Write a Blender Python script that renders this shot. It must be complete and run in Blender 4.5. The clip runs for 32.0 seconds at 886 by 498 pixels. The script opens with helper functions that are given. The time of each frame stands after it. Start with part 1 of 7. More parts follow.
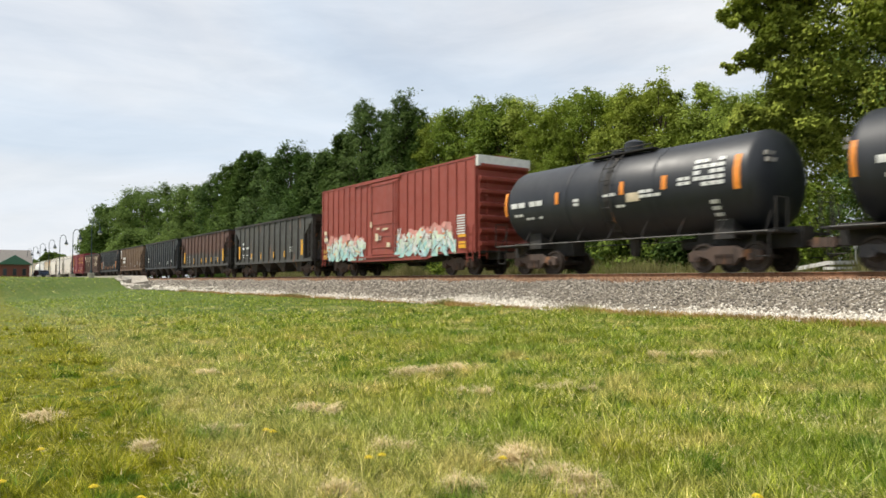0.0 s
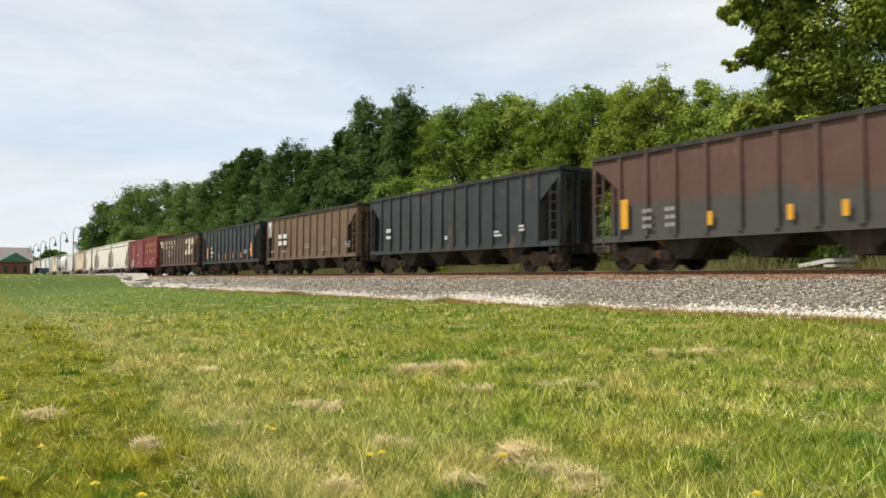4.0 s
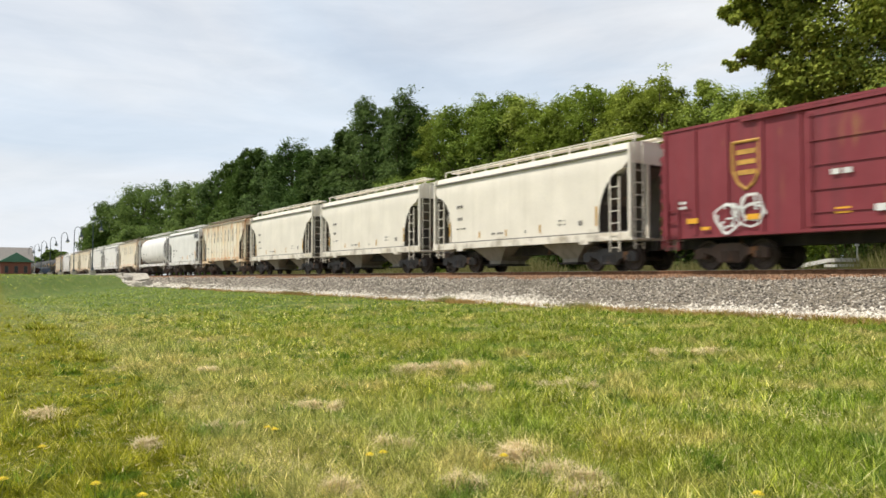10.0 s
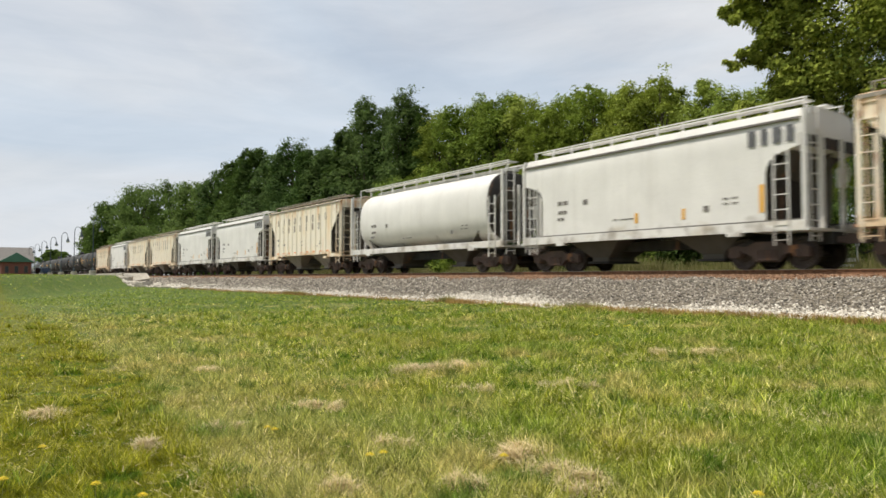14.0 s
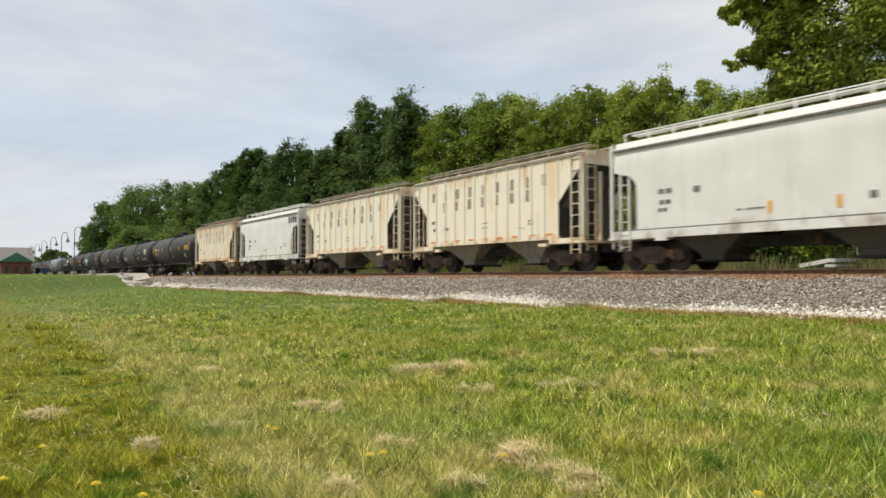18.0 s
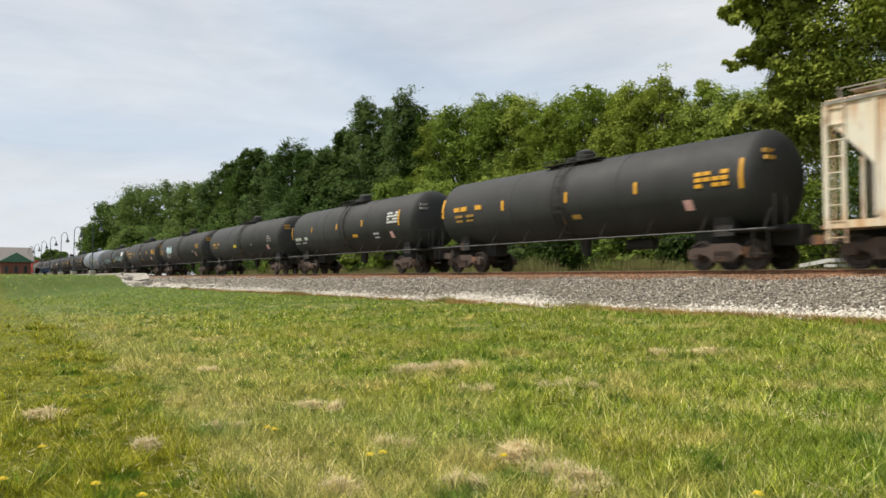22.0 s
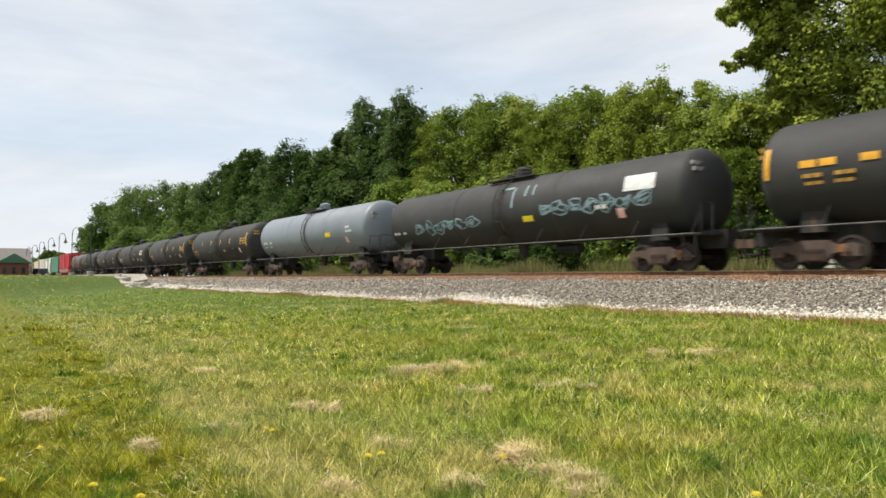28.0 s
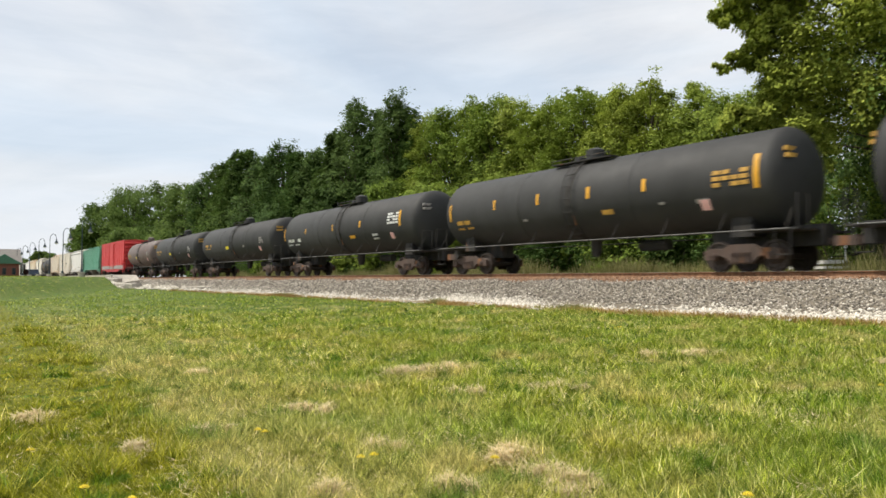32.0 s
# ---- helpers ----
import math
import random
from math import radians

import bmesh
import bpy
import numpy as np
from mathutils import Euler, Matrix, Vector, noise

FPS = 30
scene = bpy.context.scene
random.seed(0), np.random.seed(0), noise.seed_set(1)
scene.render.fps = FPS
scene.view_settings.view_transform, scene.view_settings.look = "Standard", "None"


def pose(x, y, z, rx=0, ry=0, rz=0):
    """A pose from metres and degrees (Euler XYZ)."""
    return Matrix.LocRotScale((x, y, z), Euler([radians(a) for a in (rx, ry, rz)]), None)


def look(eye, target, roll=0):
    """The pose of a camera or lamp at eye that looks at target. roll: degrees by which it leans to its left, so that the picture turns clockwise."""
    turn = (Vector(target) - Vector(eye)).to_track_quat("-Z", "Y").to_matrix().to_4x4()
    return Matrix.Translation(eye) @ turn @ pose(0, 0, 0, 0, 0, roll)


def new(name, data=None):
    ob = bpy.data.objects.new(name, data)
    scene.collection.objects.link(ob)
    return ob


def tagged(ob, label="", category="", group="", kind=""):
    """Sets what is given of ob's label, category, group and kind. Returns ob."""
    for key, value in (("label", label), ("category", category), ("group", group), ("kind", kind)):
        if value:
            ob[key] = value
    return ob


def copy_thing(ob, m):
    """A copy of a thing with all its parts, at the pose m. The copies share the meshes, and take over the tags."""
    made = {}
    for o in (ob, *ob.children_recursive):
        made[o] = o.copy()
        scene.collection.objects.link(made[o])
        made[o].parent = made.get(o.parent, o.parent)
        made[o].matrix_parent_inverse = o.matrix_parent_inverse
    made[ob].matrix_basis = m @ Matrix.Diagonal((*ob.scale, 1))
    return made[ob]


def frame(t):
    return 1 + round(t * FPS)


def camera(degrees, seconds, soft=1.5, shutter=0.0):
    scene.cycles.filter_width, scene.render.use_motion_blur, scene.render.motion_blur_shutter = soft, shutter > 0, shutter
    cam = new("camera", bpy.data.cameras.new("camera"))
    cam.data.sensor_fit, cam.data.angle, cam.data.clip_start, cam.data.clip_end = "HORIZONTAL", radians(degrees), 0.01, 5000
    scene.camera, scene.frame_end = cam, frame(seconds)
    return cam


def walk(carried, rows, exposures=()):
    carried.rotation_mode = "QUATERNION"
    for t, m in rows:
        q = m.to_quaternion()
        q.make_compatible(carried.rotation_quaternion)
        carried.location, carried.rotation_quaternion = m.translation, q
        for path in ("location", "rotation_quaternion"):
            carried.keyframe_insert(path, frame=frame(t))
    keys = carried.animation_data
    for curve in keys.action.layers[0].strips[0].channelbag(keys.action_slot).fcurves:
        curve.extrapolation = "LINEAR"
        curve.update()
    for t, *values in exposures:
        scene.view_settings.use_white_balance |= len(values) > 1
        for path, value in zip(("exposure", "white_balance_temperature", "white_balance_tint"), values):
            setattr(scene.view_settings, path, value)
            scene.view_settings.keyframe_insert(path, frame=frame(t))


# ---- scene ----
# x runs along the track (the train rolls towards +x), y away from the camera across the track, z up
EYE = (0.0, 0.0, 1.4)
RAIL_Y, RAIL_Z = 20.15, 1.62
cam = camera(64.0, 32.0, soft=1.6, shutter=0.32)


def aim(turn, lift):
    return pose(*EYE, 92.28 + lift, 0, 55.61 + turn)


walk(cam, [
    (0.0, aim(-0.068, 0.205)), (0.5, aim(-0.137, 0.068)), (1.0, aim(-0.155, 0.028)), (1.5, aim(-0.15, 0.0)),
    (2.5, aim(-0.09, 0.0)), (5.5, aim(-0.02, 0.0)), (9.0, aim(0.01, 0.0)), (16.5, aim(0.036, 0.0)),
    (22.0, aim(0.014, 0.0)), (25.5, aim(0.014, 0.0)), (27.5, aim(-0.023, 0.028)), (28.0, aim(-0.115, 0.07)),
    (28.5, aim(-0.62, 0.12)), (29.0, aim(-0.755, 0.137)), (29.5, aim(-0.765, 0.137)), (30.0, aim(-0.72, 0.146)),
    (32.0, aim(-0.685, 0.146)),
], exposures=[(0.0, 0.05), (10.2, 0.05), (11.3, -0.16), (21.6, -0.16), (22.8, 0.05), (32.0, 0.05)])

# ---- light ----
SUN_WAY = Vector((-0.36, -0.47, 0.95)).normalized()
world = bpy.data.worlds.new("sky")
scene.world = world
world.use_nodes = True
wn, wl = world.node_tree.nodes, world.node_tree.links
wn.clear()
w_out = wn.new("ShaderNodeOutputWorld")
w_bg = wn.new("ShaderNodeBackground")
w_bg.inputs["Strength"].default_value = 0.108
w_sky = wn.new("ShaderNodeTexSky")
w_sky.sky_type = "NISHITA"
w_sky.sun_disc = False
w_sky.sun_elevation = math.asin(SUN_WAY.z)
w_sky.sun_rotation = math.atan2(SUN_WAY.x, SUN_WAY.y)
w_sky.air_density, w_sky.dust_density, w_sky.ozone_density = 1.0, 2.0, 1.0
w_co = wn.new("ShaderNodeTexCoord")
w_map = wn.new("ShaderNodeMapping")
w_map.inputs["Scale"].default_value = (1.0, 1.0, 3.2)
w_n1 = wn.new("ShaderNodeTexNoise")
w_n1.inputs["Scale"].default_value = 1.9
w_n1.inputs["Detail"].default_value = 7.0
w_n1.inputs["Roughness"].default_value = 0.55
w_n1.inputs["Distortion"].default_value = 0.6
w_r = wn.new("ShaderNodeValToRGB")
w_r.color_ramp.elements[0].position, w_r.color_ramp.elements[0].color = 0.33, (0.7, 0.7, 0.7, 1)
w_r.color_ramp.elements[1].position, w_r.color_ramp.elements[1].color = 0.56, (0.97, 0.97, 0.97, 1)
w_mix = wn.new("ShaderNodeMix")
w_mix.data_type = "RGBA"
# cloud: thin bluish veil to warmer white
w_n2 = wn.new("ShaderNodeTexNoise")
w_n2.inputs["Scale"].default_value = 1.1
w_n2.inputs["Detail"].default_value = 6.0
w_n2.inputs["Distortion"].default_value = 0.9
w_r2 = wn.new("ShaderNodeValToRGB")
w_r2.color_ramp.elements[0].position, w_r2.color_ramp.elements[0].color = 0.38, (6.7, 7.55, 8.5, 1)
w_r2.color_ramp.elements[1].position, w_r2.color_ramp.elements[1].color = 0.6, (7.9, 8.1, 8.35, 1)
wl.new(w_map.outputs["Vector"], w_n2.inputs["Vector"])
wl.new(w_n2.outputs["Fac"], w_r2.inputs["Fac"])
wl.new(w_r2.outputs["Color"], w_mix.inputs["B"])
wl.new(w_co.outputs["Generated"], w_map.inputs["Vector"])
wl.new(w_map.outputs["Vector"], w_n1.inputs["Vector"])
wl.new(w_n1.outputs["Fac"], w_r.inputs["Fac"])
wl.new(w_r.outputs["Color"], w_mix.inputs["Factor"])
wl.new(w_sky.outputs["Color"], w_mix.inputs["A"])
# fine wisps
w_map3 = wn.new("ShaderNodeMapping")
w_map3.inputs["Scale"].default_value = (1.0, 1.0, 6.0)
w_map3.inputs["Rotation"].default_value = (0.25, 0.1, 0.0)
w_n3 = wn.new("ShaderNodeTexNoise")
w_n3.inputs["Scale"].default_value = 5.0
w_n3.inputs["Detail"].default_value = 9.0
w_n3.inputs["Roughness"].default_value = 0.6
w_n3.inputs["Distortion"].default_value = 1.2
w_r3 = wn.new("ShaderNodeValToRGB")
w_r3.color_ramp.elements[0].position, w_r3.color_ramp.elements[0].color = 0.35, (0.965, 0.97, 0.975, 1)
w_r3.color_ramp.elements[1].position, w_r3.color_ramp.elements[1].color = 0.66, (1.035, 1.025, 1.02, 1)
w_mul = wn.new("ShaderNodeMix")
w_mul.data_type, w_mul.blend_type = "RGBA", "MULTIPLY"
w_mul.inputs["Factor"].default_value = 1.0
wl.new(w_co.outputs["Generated"], w_map3.inputs["Vector"])
wl.new(w_map3.outputs["Vector"], w_n3.inputs["Vector"])
wl.new(w_n3.outputs["Fac"], w_r3.inputs["Fac"])
wl.new(w_mix.outputs["Result"], w_mul.inputs["A"])
wl.new(w_r3.outputs["Color"], w_mul.inputs["B"])
wl.new(w_mul.outputs["Result"], w_bg.inputs["Color"])
wl.new(w_bg.outputs["Background"], w_out.inputs["Surface"])

sun = new("sun", bpy.data.lights.new("sun", "SUN"))
sun.data.energy, sun.data.angle, sun.data.color = 4.4, radians(1.5), (1.0, 0.94, 0.83)
sun.matrix_world = look(SUN_WAY * 60, (0, 0, 0))

# ---- materials ----


def shader(name, rough=0.6, metal=0.0):
    m = bpy.data.materials.new(name)
    m.use_nodes = True
    b = m.node_tree.nodes["Principled BSDF"]
    b.inputs["Roughness"].default_value, b.inputs["Metallic"].default_value = rough, metal
    return m, m.node_tree.nodes, m.node_tree.links, b


def tex(n, l, scale, detail=4.0, stretch=(1, 1, 1), coord="Object", kind="ShaderNodeTexNoise"):
    co = n.new("ShaderNodeTexCoord")
    mp = n.new("ShaderNodeMapping")
    mp.inputs["Scale"].default_value = stretch
    t = n.new(kind)
    t.inputs["Scale"].default_value = scale
    if kind == "ShaderNodeTexNoise":
        t.inputs["Detail"].default_value = detail
    l.new(co.outputs[coord], mp.inputs["Vector"])
    l.new(mp.outputs["Vector"], t.inputs["Vector"])
    return t


def ramp(n, l, source, stops):
    r = n.new("ShaderNodeValToRGB")
    e = r.color_ramp.elements
    while len(e) < len(stops):
        e.new(0.5)
    for k, (p, c) in enumerate(stops):
        e[k].position = p
        e[k].color = (*c, 1) if len(c) == 3 else c
    l.new(source, r.inputs["Fac"])
    return r.outputs["Color"]


def mix(n, l, fac, a, b, how="MIX"):
    m = n.new("ShaderNodeMix")
    m.data_type, m.blend_type = "RGBA", how
    for key, v in (("Factor", fac), ("A", a), ("B", b)):
        if isinstance(v, (int, float)):
            m.inputs[key].default_value = v
        elif isinstance(v, tuple):
            m.inputs[key].default_value = (*v, 1)
        else:
            l.new(v, m.inputs[key])
    return m.outputs["Result"]


def bump(n, l, b, source, strength=0.3, distance=0.02):
    u = n.new("ShaderNodeBump")
    u.inputs["Strength"].default_value, u.inputs["Distance"].default_value = strength, distance
    l.new(source, u.inputs["Height"])
    l.new(u.outputs["Normal"], b.inputs["Normal"])


def grey(v):
    return (v, v, v)


def paint(name, col, rough=0.5, dirt=0.35, rust=0.0, dirt_col=(0.09, 0.075, 0.06), metal=0.0, splash=0.0, waves=0.25):
    """Weathered paint on steel: cloudy fading, streaks that run down, specks of rust."""
    m, n, l, b = shader(name, rough, metal)
    fade = ramp(n, l, tex(n, l, 0.7, 5).outputs["Fac"], [(0.3, grey(0.0)), (0.75, grey(1.0))])
    c = mix(n, l, fade, col, tuple(min(1.0, v * 1.16 + 0.012) for v in col))
    streak = ramp(n, l, tex(n, l, 1.0, 6, (3.6, 3.6, 0.16)).outputs["Fac"], [(0.48, grey(0.0)), (0.68, grey(dirt))])
    c = mix(n, l, streak, c, dirt_col)
    if rust:
        spots = ramp(n, l, tex(n, l, 1.0, 8, (2.0, 2.0, 0.42)).outputs["Fac"], [(0.66 - 0.3 * rust, grey(0.0)), (0.74 - 0.2 * rust, grey(0.85))])
        c = mix(n, l, spots, c, (0.30, 0.13, 0.05))
    if splash:
        co = n.new("ShaderNodeTexCoord")
        sep = n.new("ShaderNodeSeparateXYZ")
        l.new(co.outputs["Object"], sep.inputs["Vector"])
        low = n.new("ShaderNodeMapRange")
        low.inputs["From Min"].default_value, low.inputs["From Max"].default_value = 1.25, splash
        low.inputs["To Min"].default_value, low.inputs["To Max"].default_value = 0.14, -0.12
        l.new(sep.outputs["Z"], low.inputs["Value"])
        for stretch, tone in (((0.7, 0.7, 1.3), (0.42, 0.33, 0.20)), ((2.2, 2.2, 1.6), (0.17, 0.12, 0.075))):
            add = n.new("ShaderNodeMath")
            add.operation = "ADD"
            l.new(tex(n, l, 1.0, 8, stretch).outputs["Fac"], add.inputs[0])
            l.new(low.outputs["Result"], add.inputs[1])
            c = mix(n, l, ramp(n, l, add.outputs["Value"], [(0.63, grey(0.0)), (0.78, grey(0.5))]), c, tone)
    fine = tex(n, l, 30.0, 3)
    c = mix(n, l, 0.22, c, ramp(n, l, fine.outputs["Fac"], [(0.3, grey(0.55)), (0.7, grey(1.0))]), "MULTIPLY")
    l.new(c, b.inputs["Base Color"])
    loose = 1.0 if waves > 0.2 else 0.25
    r = ramp(n, l, tex(n, l, 2.0, 4).outputs["Fac"], [(0.3, grey(max(0.1, rough - 0.12 * loose))), (0.7, grey(min(1, rough + 0.18 * loose)))])
    l.new(r, b.inputs["Roughness"])
    bump(n, l, b, tex(n, l, 1.4, 3).outputs["Fac"], waves, 0.03)
    return m


def plain(name, col, rough=0.6, metal=0.0, scale=12.0, spread=0.3):
    m, n, l, b = shader(name, rough, metal)
    t = tex(n, l, scale, 5)
    lo, hi = tuple(v * (1 - spread) for v in col), tuple(min(1, v * (1 + spread)) for v in col)
    l.new(ramp(n, l, t.outputs["Fac"], [(0.3, lo), (0.7, hi)]), b.inputs["Base Color"])
    bump(n, l, b, t.outputs["Fac"], 0.2, 0.01)
    return m


def leafy(name, dark, light, sheen=0.8):
    """Leaves or blades: every one its own shade, with broad patches over the whole plant."""
    m, n, l, b = shader(name, sheen)
    g = n.new("ShaderNodeNewGeometry")
    c = ramp(n, l, g.outputs["Random Per Island"], [(0.0, dark), (1.0, light)])
    patch = ramp(n, l, tex(n, l, 0.45, 3).outputs["Fac"], [(0.35, grey(0.72)), (0.65, grey(1.12))])
    c = mix(n, l, 0.8, c, patch, "MULTIPLY")
    info = n.new("ShaderNodeObjectInfo")
    c = mix(n, l, 0.5, c, ramp(n, l, info.outputs["Random"], [(0.0, (0.75, 0.85, 0.75)), (1.0, (1.2, 1.1, 0.9))]), "MULTIPLY")
    l.new(c, b.inputs["Base Color"])
    b.inputs["Specular IOR Level"].default_value = 0.15
    tr = n.new("ShaderNodeBsdfTranslucent")
    l.new(c, tr.inputs["Color"])
    ms = n.new("ShaderNodeMixShader")
    ms.inputs["Fac"].default_value = 0.3
    l.new(b.outputs["BSDF"], ms.inputs[1])
    l.new(tr.outputs["BSDF"], ms.inputs[2])
    l.new(ms.outputs["Shader"], n["Material Output"].inputs["Surface"])
    return m


def lawn_colour(n, l, base):
    """Broad lawn patches by place: an olive mown strip along the near side, a dry pale band beside it, straw and lush spots."""
    big = tex(n, l, 0.22, 4)
    c = mix(n, l, ramp(n, l, big.outputs["Fac"], [(0.42, grey(0)), (0.6, grey(0.5))]), base, (0.30, 0.30, 0.04))
    lush = tex(n, l, 0.5, 4)
    c = mix(n, l, ramp(n, l, lush.outputs["Fac"], [(0.46, grey(0)), (0.6, grey(0.62))]), c, mix(n, l, 0.55, base, (0.085, 0.235, 0.012)))
    co = n.new("ShaderNodeTexCoord")
    sep = n.new("ShaderNodeSeparateXYZ")
    l.new(co.outputs["Object"], sep.inputs["Vector"])
    # the strip's edge bends towards the eye: y + 2.1 * exp(x / 6) is constant along it
    bend = n.new("ShaderNodeMath")
    bend.operation = "POWER"
    bend.inputs[0].default_value = 1.1814
    l.new(sep.outputs["X"], bend.inputs[1])
    tilt = n.new("ShaderNodeMath")
    tilt.operation = "MULTIPLY_ADD"
    l.new(bend.outputs["Value"], tilt.inputs[0])
    tilt.inputs[1].default_value = 2.1
    l.new(sep.outputs["Y"], tilt.inputs[2])
    wob = n.new("ShaderNodeMath")
    wob.operation = "MULTIPLY_ADD"
    l.new(tex(n, l, 0.9, 4).outputs["Fac"], wob.inputs[0])
    wob.inputs[1].default_value = 1.2
    l.new(tilt.outputs["Value"], wob.inputs[2])
    rng_y = n.new("ShaderNodeMapRange")
    rng_y.inputs["From Min"].default_value, rng_y.inputs["From Max"].default_value = 0.6, 16.6
    l.new(wob.outputs["Value"], rng_y.inputs["Value"])
    y = rng_y.outputs["Result"]
    c = mix(n, l, ramp(n, l, y, [(0.142, grey(0.0)), (0.166, grey(0.72)), (0.22, grey(0.38)), (0.32, grey(0.0))]), c, mix(n, l, 0.35, (0.50, 0.45, 0.19), base))
    far = n.new("ShaderNodeMapRange")
    far.inputs["From Min"].default_value, far.inputs["From Max"].default_value = -14.0, -42.0
    l.new(sep.outputs["X"], far.inputs["Value"])
    c = mix(n, l, ramp(n, l, far.outputs["Result"], [(0.0, grey(0.0)), (1.0, grey(0.75))]), c, mix(n, l, 0.5, base, (0.125, 0.225, 0.014)))
    c = mix(n, l, ramp(n, l, y, [(0.34, grey(0.0)), (0.62, grey(0.42))]), c, mix(n, l, 0.5, base, (0.085, 0.20, 0.008)))
    mid = tex(n, l, 1.1, 5, (1.0, 1.0, 1.0))
    c = mix(n, l, ramp(n, l, mid.outputs["Fac"], [(0.535, grey(0)), (0.67, grey(0.62))]), c, (0.58, 0.49, 0.19))
    c = mix(n, l, ramp(n, l, far.outputs["Result"], [(0.4, grey(0.0)), (1.0, grey(0.6))]), c, mix(n, l, 0.5, base, (0.15, 0.245, 0.018)))
    c = mix(n, l, ramp(n, l, y, [(0.133, grey(0.88)), (0.157, grey(0.0))]), c, mix(n, l, 0.7, base, (0.245, 0.24, 0.006)))
    tuft = tex(n, l, 2.6, 3)
    c = mix(n, l, ramp(n, l, tuft.outputs["Fac"], [(0.57, grey(0)), (0.64, grey(0.7))]), c, (0.055, 0.16, 0.010))
    clump = tex(n, l, 9.0, 5)
    c = mix(n, l, 1.0, c, ramp(n, l, clump.outputs["Fac"], [(0.38, (0.58, 0.63, 0.52)), (0.5, (0.98, 0.98, 0.95)), (0.64, (1.40, 1.36, 1.45))]), "MULTIPLY")
    return c


def make_lawn(name, blades):
    m, n, l, b = shader(name, 0.55)
    if blades:
        g = n.new("ShaderNodeNewGeometry")
        base = ramp(n, l, g.outputs["Random Per Island"], [(0.0, (0.05, 0.085, 0.006)), (0.4, (0.255, 0.32, 0.02)), (0.72, (0.56, 0.58, 0.085)), (0.88, (0.74, 0.72, 0.28)), (1.0, (0.92, 0.84, 0.42))])
    else:
        base = ramp(n, l, tex(n, l, 9.0, 8).outputs["Fac"], [(0.3, (0.05, 0.07, 0.008)), (0.55, (0.13, 0.165, 0.016)), (0.75, (0.25, 0.22, 0.06))])
    c = lawn_colour(n, l, base)
    if blades:
        # each blade its own random brightness: dark, middling or bright
        own = n.new("ShaderNodeMath")
        own.operation = "FRACT"
        tick = n.new("ShaderNodeMath")
        tick.operation = "MULTIPLY"
        tick.inputs[1].default_value = 37.7
        l.new(g.outputs["Random Per Island"], tick.inputs[0])
        l.new(tick.outputs["Value"], own.inputs[0])
        c = mix(n, l, 1.0, c, ramp(n, l, own.outputs["Value"], [(0.0, (0.45, 0.465, 0.43)), (0.45, (0.93, 0.94, 0.88)), (0.8, (1.42, 1.34, 1.36)), (1.0, (2.1, 1.92, 2.3))]), "MULTIPLY")
    else:
        # the turf's self-shade is put into the soil colour
        c = mix(n, l, 1.0, c, grey(0.66), "MULTIPLY")
    l.new(c, b.inputs["Base Color"])
    b.inputs["Specular IOR Level"].default_value = 0.08
    if blades:
        tr = n.new("ShaderNodeBsdfTranslucent")
        l.new(b.inputs["Base Color"].links[0].from_socket, tr.inputs["Color"])
        ms = n.new("ShaderNodeMixShader")
        ms.inputs["Fac"].default_value = 0.35
        l.new(b.outputs["BSDF"], ms.inputs[1])
        l.new(tr.outputs["BSDF"], ms.inputs[2])
        l.new(ms.outputs["Shader"], n["Material Output"].inputs["Surface"])
    else:
        bump(n, l, b, tex(n, l, 14.0, 8).outputs["Fac"], 0.8, 0.06)
    return m


def stone(name, lo, mid, hi):
    m, n, l, b = shader(name, 0.9)
    g = n.new("ShaderNodeNewGeometry")
    c = ramp(n, l, g.outputs["Random Per Island"], [(0.0, lo), (0.6, mid), (1.0, hi)])
    l.new(mix(n, l, 0.5, c, ramp(n, l, tex(n, l, 25, 4).outputs["Fac"], [(0.3, grey(0.6)), (0.7, grey(1.0))]), "MULTIPLY"), b.inputs["Base Color"])
    return m


M_LAWN, M_BLADE = make_lawn("lawn_soil", False), make_lawn("grass_blade", True)
M_STRAW = leafy("dry_clippings", (0.58, 0.46, 0.27), (0.90, 0.76, 0.52))
M_DEAD = leafy("dead_grass_blade", (0.30, 0.18, 0.06), (0.58, 0.40, 0.17))
M_YELLOW_FLOWER = plain("yellow_petal", (0.92, 0.66, 0.02), 0.6)
M_BALLAST_BED = plain("ballast_bed", (0.16, 0.135, 0.10), 0.95, 0, 22, 0.5)
M_STONE = stone("ballast_stone", (0.07, 0.06, 0.05), (0.31, 0.272, 0.22), (0.60, 0.54, 0.45))
M_RUST_STONE = stone("rusty_ballast_stone", (0.17, 0.085, 0.045), (0.30, 0.165, 0.09), (0.42, 0.26, 0.16))
M_WHITE_STONE = stone("limestone", (0.36, 0.32, 0.26), (0.66, 0.60, 0.50), (0.86, 0.80, 0.70))
M_RUST = plain("rusty_rail", (0.20, 0.098, 0.048), 0.85, 0, 9, 0.4)
M_RAILTOP = plain("polished_rail", (0.45, 0.43, 0.41), 0.3, 0.9, 6, 0.1)
M_TIE = plain("creosoted_wood", (0.13, 0.09, 0.065), 0.9, 0, 7, 0.45)
M_TRUCK = paint("truck_steel", (0.092, 0.06, 0.046), 0.85, 0.5, 0.2, (0.045, 0.036, 0.032))
M_TRUCK_NEW = paint("truck_steel_grey", (0.058, 0.056, 0.06), 0.75, 0.4, 0.15)
M_WHEEL = plain("wheel_steel", (0.065, 0.05, 0.042), 0.6, 0.5, 5, 0.3)
